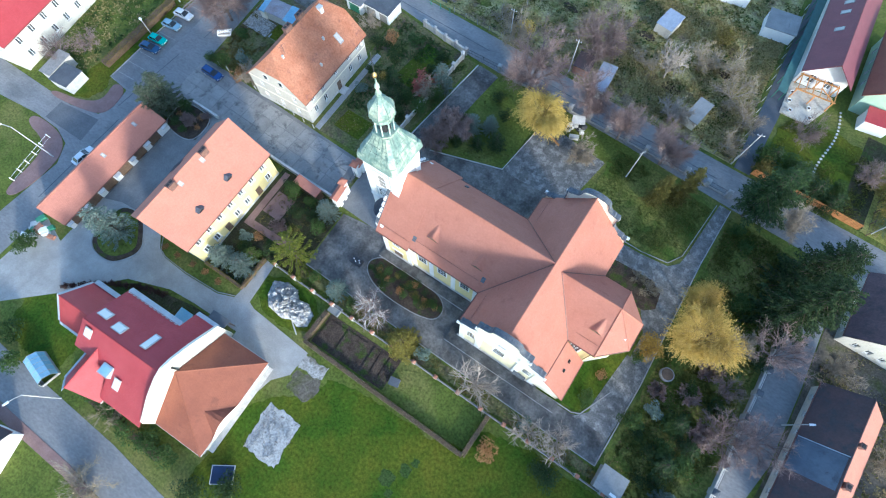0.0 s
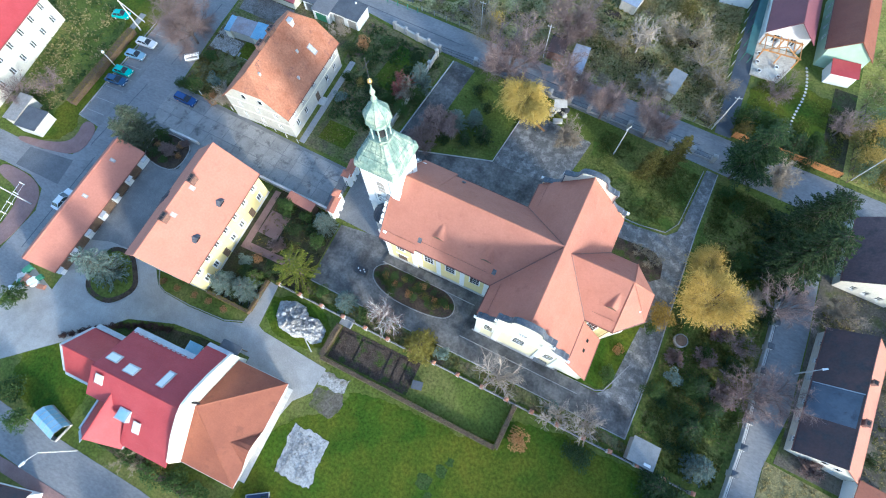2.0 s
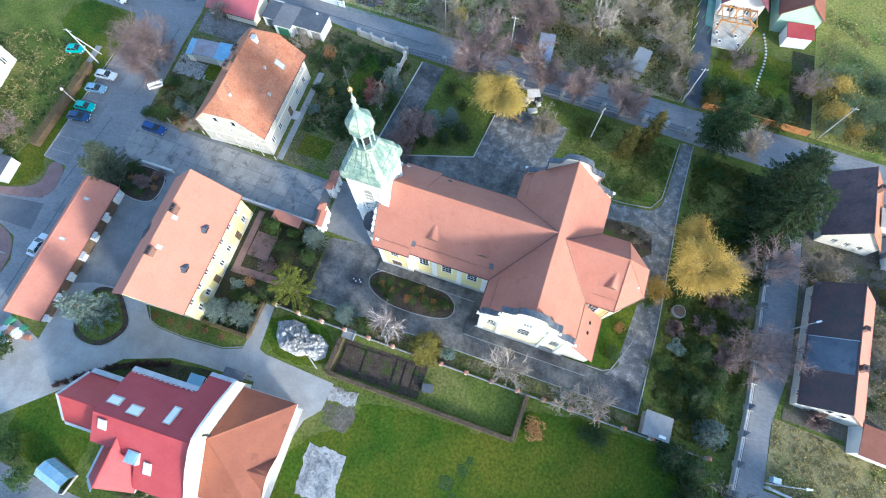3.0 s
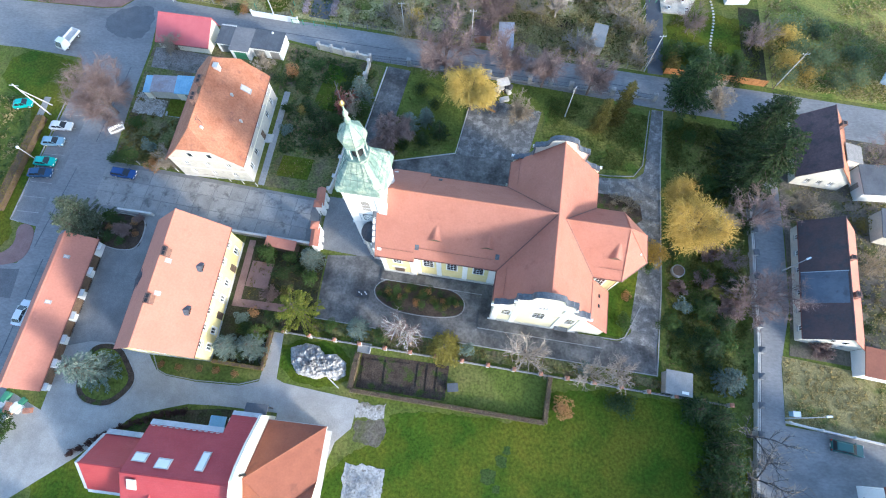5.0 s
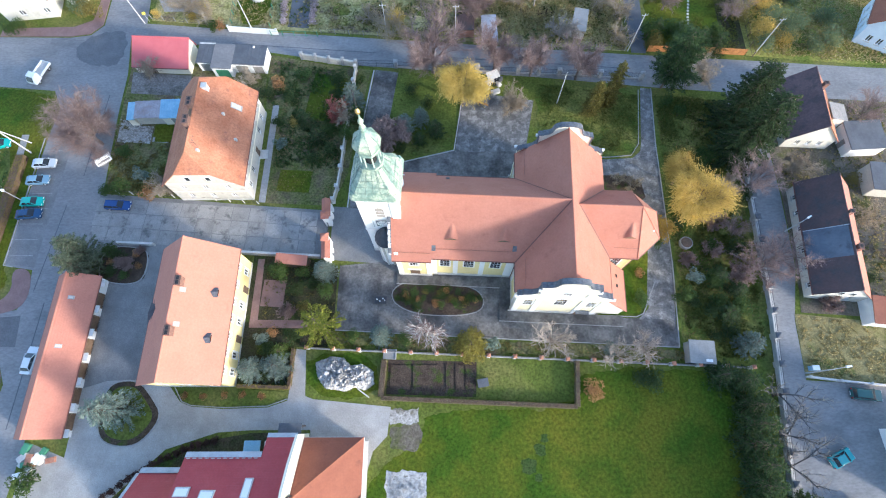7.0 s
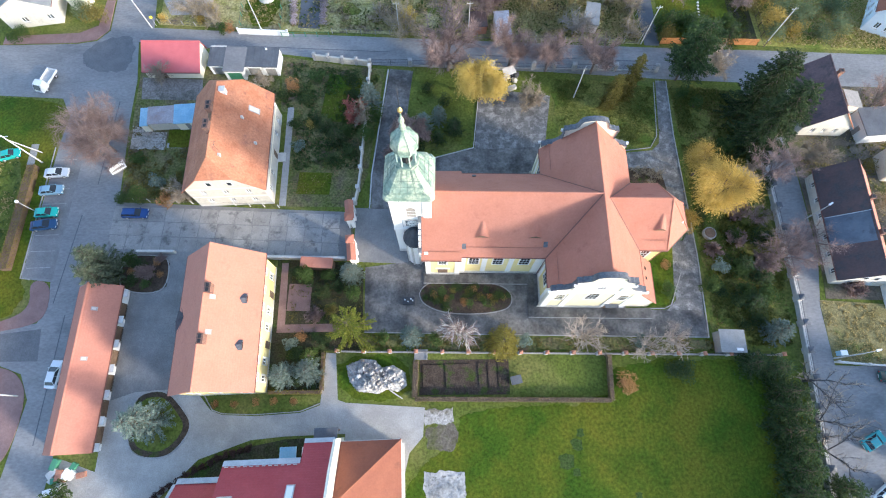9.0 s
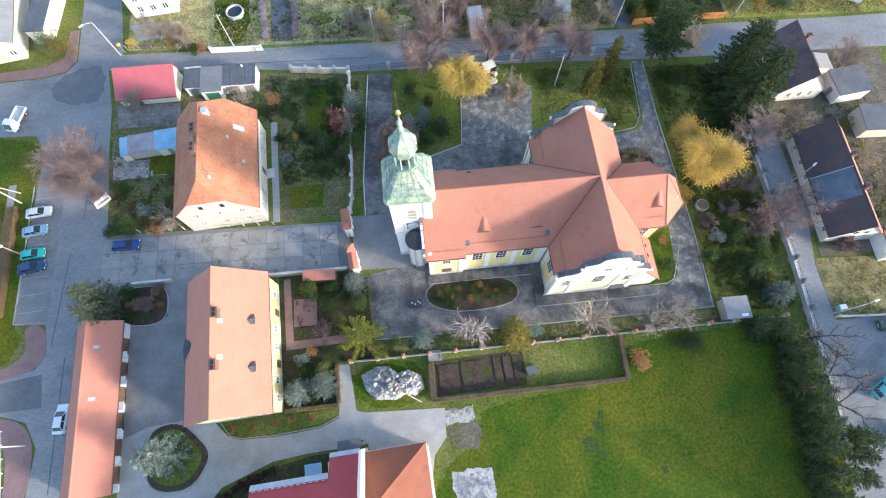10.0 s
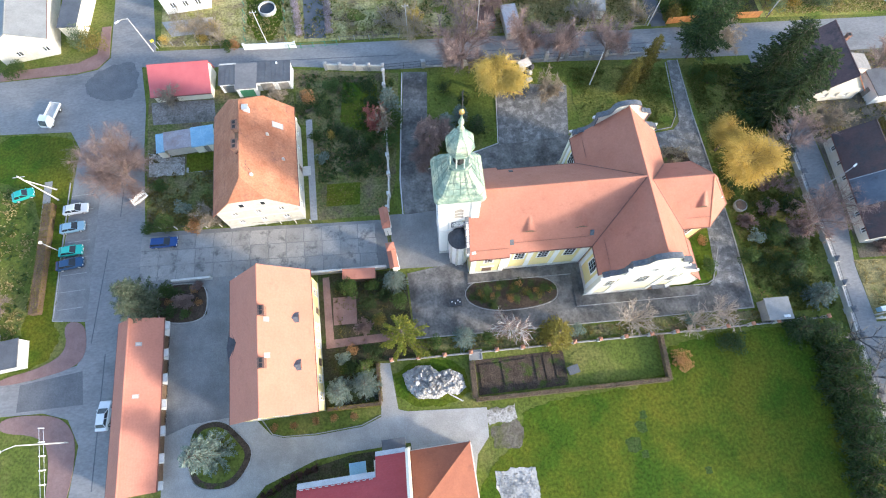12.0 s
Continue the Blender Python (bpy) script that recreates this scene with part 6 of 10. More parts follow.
# pale sheet metal strips along the eaves
for q in ([(-59.2, -9.7, 4.95), (-52.4, -9.7, 4.95), (-52.4, -9.0, 4.55), (-59.2, -9.0, 4.55)], [(-52.4, -7.6, 6.45), (-41.85, -7.6, 6.45), (-41.85, -6.9, 6.05), (-52.4, -6.9, 6.05)], [(-41.8, -5.1, 4.95), (XR, -5.1, 4.95), (XR, -4.5, 4.6), (-41.8, -4.5, 4.6)],
          [(-59.7, -16.9, 4.75), (-59.2, -16.9, 4.75), (-59.2, -13.3, 8.62), (-59.7, -13.3, 8.62)], [(-59.7, -9.7, 4.75), (-59.2, -9.7, 4.75), (-59.2, -13.3, 8.62), (-59.7, -13.3, 8.62)], [(-52.5, -22.6, 4.5), (-51.9, -22.6, 4.9), (-51.9, -17.6, 4.9), (-52.5, -17.6, 4.5)], [(-51.9, -22.9, 4.9), (-48.4, -22.9, 8.6), (-48.4, -22.4, 8.6), (-51.9, -22.4, 4.9)],
          [(-59.2, -17.3, 4.5), (-52.4, -17.3, 4.5), (-52.4, -16.9, 4.85), (-59.2, -16.9, 4.85)]):
    part("eave_strip", Geo().slab(q, 0.08), LEAD_PALE, red_house, "pale grey sheet metal edge strip")
# white fire wall rising above both roofs
prof = [(-4.7, 0), (-4.7, 5.9), (-5.4, 6.4), (-8.5, 8.9), (-11.2, 10.5), (-12.8, 11.0), (-14.4, 10.5), (-17.1, 8.9), (-20.2, 6.4), (-20.9, 5.9), (-20.9, 0)]
n = len(prof)
part("fire_wall", Geo().add([(RX1, y, z) for y, z in prof] + [(RX1 - 0.4, y, z) for y, z in prof], [tuple(range(n - 1, -1, -1)), tuple(range(n, 2 * n))] + [(i, (i + 1) % n, n + (i + 1) % n, n + i) for i in range(n)]), CREAM, red_house, "white plastered fire wall")
part("fire_wall_flue", Geo().tube((RX1 + 0.2, -12.3, 7.2), (RX1 + 0.2, -12.3, 9.4), 0.13, n=8), DARK, red_house)
for x, y, w, h in ((-50.8, -11.6, 1.9, 1.1), (-47.4, -12.0, 1.9, 1.2), (-42.4, -11.2, 1.1, 2.3), (-50.7, -14.9, 1.2, 1.3), (-43.3, -18.6, 1.1, 1.6)):
    y0, y1 = y - h / 2, y + h / 2
    base = part("skylight", Geo().slab([(x - w / 2, y0, zm(y0) + 0.3), (x + w / 2, y0, zm(y0) + 0.3), (x + w / 2, y1, zm(y1) + 0.3), (x - w / 2, y1, zm(y1) + 0.3)], 0.4), GALV, red_house, "pale framed roof window")
    k = 0.14
    part("pane", Geo().slab([(x - w / 2 + k, y0 + k, zm(y0 + k) + 0.33), (x + w / 2 - k, y0 + k, zm(y0 + k) + 0.33), (x + w / 2 - k, y1 - k, zm(y1 - k) + 0.33), (x - w / 2 + k, y1 - k, zm(y1 - k) + 0.33)], 0.02), FRAME, base)
for x, w in ((-55.0, 1.0), (-47.4, 1.0), (-44.6, 1.0), (-40.2, 1.0)):
    y = -10.4 if x < -52 else (-8.3 if x < -42.1 else -5.6)
    f = part("window", Geo().wall((x + w / 2, y + 0.07), (x - w / 2, y + 0.07), 1.2, 2.7, 0.06), FRAME, red_house)
    part("pane", Geo().wall((x + w / 2 - 0.1, y + 0.09), (x - w / 2 + 0.1, y + 0.09), 1.3, 2.6, 0.018), CARGLASS, f)
# blue-grey roof window box where the south wing meets the main slope
box_w = part("roof_window_box", Geo().prism([(-46.4, -18.5), (-44.6, -18.5), (-44.6, -16.9), (-46.4, -16.9)], 6.6, 8.2), LEAD_PALE, red_house, "pale blue-grey roof window box")
part("pane", Geo().box(-46.2, -44.8, -18.3, -17.1, 8.2, 8.24), SHEET, box_w)
for i in range(9):
    x = -59.0 + i * 0.8
    part("snow_stop", Geo().box(x, x + 0.45, -9.6, -9.5, 4.98, 5.12), GALV, red_house)
for i in range(12):
    x = -52.0 + i * 0.85
    part("snow_stop", Geo().box(x, x + 0.45, -7.75, -7.65, 6.56, 6.72), GALV, red_house)
part("porch_roof", Geo().slab([(-41.0, -5.58, 3.1), (-37.6, -5.58, 3.1), (-37.6, -3.2, 2.8), (-41.0, -3.2, 2.8)], 0.15), SLATE, red_house, "dark flat porch roof")
for x in (-40.8, -37.8):
    part("porch_post", Geo().tube((x, -3.6, 0), (x, -3.6, 2.7), 0.09), WOOD_DARK, red_house)
part("balcony", Geo().box(-46.0, -43.6, -8.28, -5.6, 2.2, 2.4), SHEET, red_house)

hall = thing("hall", "hipped hall with orange-brown tiled roof against the white fire wall", "hall", pose(0, 0, 0))
hx = -28.9
part("wall", Geo().box(RX1 + 0.02, hx, -20.2, -5.8, 0, 3.0), CREAM, hall)
apex = (RX1 + 0.03, RYC, 7.7)
ezh = 2.75
A, B, C, D = (RX1 + 0.03, -5.2, ezh), (hx + 0.6, -5.2, ezh), (hx + 0.6, -20.8, ezh), (RX1 + 0.03, -20.8, ezh)
for q in ((A, B, apex), (B, C, apex), (C, D, apex)):
    part("roof_slope", Geo().slab(q, 0.16), TILE_BROWN, hall, uv=True)
for q in (B, C):
    part("hip_cap", Geo().tube(q, apex, 0.12), TILE_BROWN, hall)
for a, b in ((A, B), (B, C), (C, D)):
    part("gutter", Geo().tube((a[0], a[1], a[2] - 0.16), (b[0], b[1], b[2] - 0.16), 0.09), GALV, hall)
# curved entrance dormer in the east slope
g = Geo()
k = 9
fz = lambda x: ezh + (hx + 0.6 - x) * (7.7 - ezh) / (hx + 0.6 - RX1)
lo, hi = [], []
for i in range(k):
    u = -1 + 2 * i / (k - 1)
    lo.append((hx + 0.62, -15.4 + u * 2.8, ezh + 0.02 + 1.3 * math.cos(u * math.pi / 2) ** 1.3))
    hi.append((hx - 2.4 + abs(u) * 2.6, -15.4 + u * 2.0, max(fz(hx - 2.4 + abs(u) * 2.6), ezh) + 0.03))
g.add(lo + hi, [(i, k + i, k + i + 1, i + 1) for i in range(k - 1)])
dm = part("curved_dormer", g, TILE_BROWN, hall, uv=True)
part("dormer_front", Geo().add(lo + [(x, y, ezh - 0.1) for x, y, z in lo], [(i, i + 1, k + i + 1, k + i) for i in range(k - 1)]), CREAM, dm)
for i in range(5):
    y = -18.6 + i * 2.7
    f = part("window", Geo().wall((hx + 0.04, y - 0.6), (hx + 0.04, y + 0.6), 1.0, 2.4, 0.035), FRAME, hall)
    part("pane", Geo().wall((hx + 0.06, y - 0.5), (hx + 0.06, y + 0.5), 1.1, 2.3, 0.015), CARGLASS, f)
part("kerb_strip", Geo().box(hx + 0.02, hx + 0.9, -20.2, -5.8, 0, 0.12), PALE, hall)

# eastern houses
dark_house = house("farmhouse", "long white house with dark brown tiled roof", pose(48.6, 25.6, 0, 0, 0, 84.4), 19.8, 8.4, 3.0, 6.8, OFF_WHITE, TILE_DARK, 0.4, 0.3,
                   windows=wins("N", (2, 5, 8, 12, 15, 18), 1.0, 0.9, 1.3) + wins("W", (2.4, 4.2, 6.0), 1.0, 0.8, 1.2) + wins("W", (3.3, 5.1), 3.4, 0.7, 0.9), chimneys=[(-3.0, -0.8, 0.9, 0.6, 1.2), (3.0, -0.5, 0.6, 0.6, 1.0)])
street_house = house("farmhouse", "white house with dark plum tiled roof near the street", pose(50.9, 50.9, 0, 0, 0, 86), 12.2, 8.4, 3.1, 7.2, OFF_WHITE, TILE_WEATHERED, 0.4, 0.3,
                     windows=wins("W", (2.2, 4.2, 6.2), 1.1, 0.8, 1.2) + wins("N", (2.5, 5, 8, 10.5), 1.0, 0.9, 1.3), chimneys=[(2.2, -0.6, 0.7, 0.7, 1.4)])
block("outbuilding", "low white outbuilding with dark felt roof", pose(60.2, 45.6, 0, 0, 0, 3), 6.4, 5.4, 2.8, WHITE, SLATE, "shed", 0.2, 0.4, openings=(("W", 3, 1.0, 2.0),))
block("outbuilding", "low outbuilding with orange tiled roof", pose(55.6, 13.0, 0, 0, 0, -6), 7.5, 4.0, 2.8, WHITE, TILE_BROWN, "shed", 0.25, 0.5)
block("outbuilding", "low outbuilding with dark roof", pose(62.0, 37.0, 0, 0, 0, -6), 6.0, 5.0, 2.8, BEIGE, SLATE, "shed", 0.2, 0.3)
se_house = house("villa", "white house with brown tiled roof by the lane", pose(54.6, -9.2, 0, 0, 0, 92), 10, 10, 6.0, 9.5, WHITE, TILE_BROWN, 0.5, 0.4, windows=wins("N", (2, 5, 8), 1.2, 1.1, 1.5) + wins("N", (2, 5, 8), 4.0, 1.1, 1.5))

# northern and western houses
plum_house = house("villa", "white gabled house with burgundy tiled roof", pose(29.0, 104.5, 0, 0, 0, 91), 24.0, 8.2, 4.5, 8.0, WHITE, TILE_PURPLE, 0.4, 1.8, skylights=[(-3.0, 2.0, 1.0, 1.2), (2.0, 2.0, 1.0, 1.2), (5.0, 2.0, 1.0, 1.2)], windows=wins("W", (2.4, 5.6), 1.0, 1.2, 1.8) + wins("S", (4, 8, 12, 16), 1.2, 1, 1.4))
green_house = house("villa", "pale green house with orange tiled roof", pose(40.2, 100.0, 0, 0, 0, 90), 18.0, 7.6, 4.6, 7.6, GREENWALL, TILE_BROWN, 0.5, 0.3, windows=wins("N", (3, 6, 9, 12), 1.2, 1.0, 1.4) + wins("N", (3, 6, 9, 12), 3.2, 0.9, 1.1))
block("conservatory", "red roofed porch in front of the green house", pose(40.9, 89.0, 0, 0, 0, 6), 4.8, 3.0, 2.6, WHITE, TILE_RED, "porch", 0.2, 0.5)
big_house = house("apartment_house", "large white house with dark red tiled roof", pose(-115.4, 27.4, 0, 0, 0, 97), 26.0, 12.0, 7.0, 12.5, OFF_WHITE, TILE_RED, 0.5, 0.4,
                  windows=wins("S", (3, 6.5, 10, 13.5, 17, 20.5, 24), 1.3, 1.1, 1.6) + wins("S", (3, 6.5, 10, 13.5, 17, 20.5, 24), 4.4, 1.1, 1.6) + wins("W", (3, 6, 9), 4.4, 1.1, 1.6) + wins("W", (3, 6, 9), 1.3, 1.1, 1.6))
block("outbuilding", "low outbuilding with dark felt roof and pale parapet", pose(-98.0, 17.6, 0, 0, 0, 4), 4.4, 4.4, 2.2, PALE, SLATE, "shed", 0.1)
block("outbuilding", "low outbuilding with grey plank roof", pose(-101.8, 18.6, 0, 0, 0, 4), 2.6, 5.6, 2.4, BEIGE, WOOD_GREY, "shed", 0.15, 0.2)
grey_hall = house("warehouse", "long cream hall with grey fibre cement roof", pose(-104.4, 89.6, 0, 0, 0, 97), 24, 10.5, 4.5, 7.0, OFF_WHITE, ETERNIT, 0.4, 0.3, windows=wins("W", (4, 9), 1.2, 1.2, 1.2), category="hall")
block("outbuilding", "narrow cream annexe with slate-grey roof", pose(-94.0, 88.5, 0, 0, 0, -5), 3.4, 14, 3.4, CREAM, SLATE, "shed", 0.2, 0.3)
nw_house = house("villa", "white rendered house with balcony near the street", pose(-72.5, 90.2, 0, 0, 0, 3), 9.0, 9.0, 5.4, 8.0, WHITE, SLATE, 0.4, 0.4, windows=wins("S", (2.0, 4.5, 7.0), 1.2, 1.1, 1.4) + wins("S", (2.0, 4.5, 7.0), 3.6, 1.1, 1.3))
blue_house = house("villa", "pale blue and white house with orange roof", pose(73.0, 72.0, 0, 0, 0, 60), 10, 8.0, 5.0, 8.6, BLUEWALL, TILE_BROWN, 0.4, 0.4, windows=wins("N", (2.5, 5, 7.5), 1.2, 1.0, 1.4) + wins("N", (2.5, 5, 7.5), 3.4, 0.9, 1.1) + wins("W", (2, 4, 6), 1.2, 1.0, 1.4))
sw_house = house("cottage", "small white cottage with dark and red roof by the street", pose(-57.6, -37.2, 0, 0, 0, 12), 8, 6.4, 3.2, 6.4, WHITE, TILE_DARK, 0.4, 0.3, windows=wins("N", (2, 5, 7), 1.2, 1.0, 1.3))

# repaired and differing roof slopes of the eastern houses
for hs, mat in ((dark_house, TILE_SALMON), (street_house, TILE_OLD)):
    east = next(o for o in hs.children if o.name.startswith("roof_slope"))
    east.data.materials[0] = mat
sl_d = (6.8 - 3.0) / 4.2
part("roof_repair", Geo().slab([(-4.4, 0.2, 6.96 + 0.04 - 0.2 * sl_d), (0.8, 0.2, 6.96 + 0.04 - 0.2 * sl_d), (0.8, 4.58, 6.96 + 0.04 - 4.58 * sl_d), (-4.4, 4.58, 6.96 + 0.04 - 4.58 * sl_d)], 0.035), roof_material("blue_slate_roofing", (0.085, 0.105, 0.135), (0.13, 0.15, 0.185), (0.07, 0.08, 0.10), 0.4, 0.4, 0.6, 0.55), dark_house, "blue-grey slate stretch of the roof", uv=True)
part("roof_edge", Geo().tube((0.82, 0.1, 6.98), (0.82, 4.6, 7.0 - 4.6 * sl_d), 0.07, n=5), LEAD_PALE, dark_house)
annex = part("rear_dormer", Geo().box(-2.6, 0.4, -5.6, -3.4, 0.0, 4.4), OFF_WHITE, street_house, "small rear annexe with weathered grey roof")
part("dormer_roof", Geo().slab([(-2.9, -5.9, 4.4), (0.7, -5.9, 4.4), (0.7, -2.8, 5.0), (-2.9, -2.8, 5.0)], 0.14), WOOD_GREY, annex, uv=True)


# ---- trees and shrubs ----
def blades(rng, pts, dirs, length, width, droop=0.0):
    """Small folded leaf clumps, one island each: points, directions, size."""
    g = Geo()
    n = len(pts)
    side = np.cross(dirs, rng.normal(size=(n, 3)))
    side /= np.linalg.norm(side, axis=1, keepdims=True) + 1e-6
    ln = length * rng.uniform(0.6, 1.3, (n, 1))
    wd = width * rng.uniform(0.6, 1.3, (n, 1))
    fold = rng.normal(size=(n, 3)) * width * 0.3
    a = pts - side * wd / 2
    b = pts + dirs * ln * 0.5 + fold
    c = pts + side * wd / 2
    d = pts + dirs * ln + np.array([0, 0, -droop])
    e = pts + dirs * ln * 0.55 - side * wd * 0.6
    f = pts + dirs * ln * 0.55 + side * wd * 0.6
    v = np.stack([a, e, d, f, c, b], 1).reshape(-1, 3)
    g.v = [tuple(p) for p in v]
    for i in range(n):
        k = i * 6
        g.f += [(k, k + 5, k + 1), (k + 1, k + 5, k + 2), (k + 2, k + 5, k + 3), (k + 3, k + 5, k + 4)]
    return g


def unit(v):
    return v / (np.linalg.norm(v, axis=1, keepdims=True) + 1e-9)


def conifer(seed, h, r, needles, bark, density=1.0, ragged=0.25, droop=0.25, low=0.06, full=1.0, size=0.34, spacing=0.42, whorl=0, fan=0.34):
    """A trunk with whorls of limbs; each limb is a flat spray of branchlets that leaves gaps to its neighbours."""
    rng = np.random.default_rng(seed)
    trunk = Geo().tube((0, 0, 0), (0, 0, h * 0.92), max(0.07, r * 0.06), 0.03, 7)
    P, D = [], []
    levels = int(h / spacing)
    for i in range(levels):
        f = i / levels
        z = h * (low + (1 - low) * f)
        reach = r * (1 - f) ** (0.75 * full) + 0.12
        n = whorl or max(4, int(4 + reach * 1.6))
        a0 = i * 2.4 + rng.uniform(0, 0.6)
        for k in range(n):
            a = a0 + 6.283 * k / n + rng.normal() * 0.18
            L = reach * (1 + rng.normal() * ragged)
            if L < 0.12:
                continue
            d = np.array([math.cos(a), math.sin(a), 0.0])
            w = np.array([-d[1], d[0], 0.0])
            # the limb sags in its middle and lifts at the tip
            lift = lambda s: z + L * (0.10 * s - droop * s * (1.35 - 0.6 * s)) + rng.normal() * 0.05
            if L > 0.8:
                trunk.tube((0, 0, z), (d[0] * L * 0.8, d[1] * L * 0.8, lift(0.8)), 0.02 + 0.008 * L, 0.012, 3)
            m = max(3, int(L * 4.2 * density))
            for j in range(m):
                s = 0.12 + 0.88 * (j + rng.uniform(0.1, 0.9)) / m
                for sgn in (-1, 1):
                    # branchlets are longest a third of the way out
                    bl = L * fan * (1.15 - s) * rng.uniform(0.6, 1.2) + size * 0.25
                    q = d * 0.75 + w * sgn * rng.uniform(0.55, 1.0)
                    steps = max(1, int(bl / (size * 0.8)))
                    for e in range(steps):
                        u = e / steps
                        p = d * L * s * 0.97 + q * bl * u
                        P.append((p[0], p[1], lift(s) - droop * bl * u * 0.7))
                        D.append((q[0] + rng.normal() * 0.2, q[1] + rng.normal() * 0.2, -droop * 0.6 + rng.normal() * 0.15))
            P.append((d[0] * L * 0.95, d[1] * L * 0.95, lift(0.95)))
            D.append((d[0], d[1], 0.1))
    for k in range(10):
        P.append((rng.normal() * 0.05, rng.normal() * 0.05, h * (0.93 + 0.006 * k)))
        D.append((rng.normal() * 0.6, rng.normal() * 0.6, 0.6))
    crown = blades(rng, np.array(P), unit(np.array(D)), size * 1.25, size * 0.42, 0.04)
    return trunk, bark, crown, needles


def willow(seed, h, r, leaf, bark, strands=900, weep=0.9, lobes=7, size=0.34):
    """Arching limbs from a short trunk, hung all over with leafy strands that run outwards and down."""
    rng = np.random.default_rng(seed)
    base = h * 0.22
    trunk = Geo().tube((0, 0, 0), (0, 0, base), h * 0.035, h * 0.028, 7)
    heads = []
    for k in range(lobes):
        a = 6.283 * k / lobes + rng.normal() * 0.3
        out = r * rng.uniform(0.3, 0.62) * (0.3 if k < 2 else 1)
        top = np.array([math.cos(a) * out, math.sin(a) * out, h * rng.uniform(0.72, 1.0) - 0.22 * out])
        mid = np.array([top[0] * 0.45, top[1] * 0.45, base + (top[2] - base) * 0.6])
        trunk.tube((0, 0, base * 0.9), mid, h * 0.018, h * 0.011, 5)
        trunk.tube(mid, top, h * 0.011, 0.02, 4)
        heads.append((top, mid))
    P, D = [], []
    for i in range(strands):
        top, mid = heads[i % lobes]
        p = mid + (top - mid) * rng.uniform(0.25, 1.0) + rng.normal(size=3) * np.array([0.12, 0.12, 0.04]) * r
        a = math.atan2(p[1] - mid[1] * 0.6, p[0] - mid[0] * 0.6) + rng.normal() * 0.7
        d = np.array([math.cos(a), math.sin(a), rng.uniform(0.1, 0.75) * (1.2 - 0.6 * weep)])
        length = rng.uniform(0.45, 1.0) * r * 0.62
        n = max(3, int(length / (size * 0.9)))
        if i % 6 == 0:
            trunk.tube(p, p + d * length * 0.4, 0.018, 0.008, 3)
        for e in range(n):
            d = d / np.linalg.norm(d)
            P.append(p + rng.normal(size=3) * 0.05)
            D.append(d + rng.normal(size=3) * 0.22)
            p = p + d * length / n
            d = d + np.array([0, 0, -weep * 1.5 / n]) + rng.normal(size=3) * 0.08
            if p[2] < 0.3:
                break
    return trunk, bark, blades(rng, np.array(P), unit(np.array(D)), size * 1.2, size * 0.36, 0.02), leaf


def bare(seed, h, r, twig, bark, twigs=1.0, low=0.3, weep=0.0, limbs=6, spread=1.0, thick=0.035, stout=1.0):
    """A leafless tree: trunk, three orders of limbs, and fine twigs."""
    rng = np.random.default_rng(seed)
    trunk, fine = Geo(), Geo()
    base = h * low

    def grow(p, d, L, rad, order):
        q = p
        segs = 2 if order < 3 else 1
        for s in range(segs):
            d = d + rng.normal(size=3) * 0.16
            d[2] += 0.10 - weep * (0.25 if order > 1 else 0.05)
            d = d / np.linalg.norm(d)
            q2 = q + d * L / segs
            trunk.tube(q, q2, rad * (1 - 0.3 * s / segs), rad * (0.7 - 0.3 * s / segs), 5 if order < 2 else 3)
            kids = {0: 0, 1: 3, 2: 3, 3: 0}[order]
            for k in range(kids):
                dd = d + unit(rng.normal(size=(1, 3)))[0] * 0.85
                dd = dd / np.linalg.norm(dd)
                grow(q + (q2 - q) * rng.uniform(0.3, 1.0), dd, L * rng.uniform(0.42, 0.65), rad * 0.5, order + 1)
            q = q2
        if order >= 2:
            for k in range(int((9 if order == 3 else 6) * twigs)):
                dd = d + rng.normal(size=3) * 0.75 + np.array([0, 0, -weep])
                dd = dd / np.linalg.norm(dd)
                p0 = p + (q - p) * rng.uniform(0.2, 1.0)
                ln = rng.uniform(0.5, 1.0) * 0.13 * (h + r)
                sd = unit(np.cross(dd, rng.normal(size=3))[None])[0] * thick
                m = p0 + dd * ln * 0.5 + rng.normal(size=3) * 0.06
                e = p0 + dd * ln + np.array([0, 0, -weep * ln * 0.5])
                fine.add([p0 - sd, p0 + sd, m + sd * 0.8, m - sd * 0.8, e], [(0, 1, 2, 3), (3, 2, 4)])

    trunk.tube((0, 0, 0), (0, 0, base), h * 0.024 + 0.05, h * 0.018 + 0.04, 7)
    for k in range(limbs):
        a = 6.283 * k / limbs + rng.normal() * 0.3
        el = rng.uniform(0.5, 1.25)
        d = np.array([math.cos(a) * math.cos(el) * spread, math.sin(a) * math.cos(el) * spread, math.sin(el)])
        d = d / np.linalg.norm(d)
        L = min(r / max(0.25, math.hypot(d[0], d[1])), (h - base) / max(0.3, d[2])) * 0.72
        grow(np.array([0, 0, base * rng.uniform(0.8, 1.0)]), d, L, (h * 0.012 + 0.02) * stout, 1)
    return trunk, bark, fine, twig


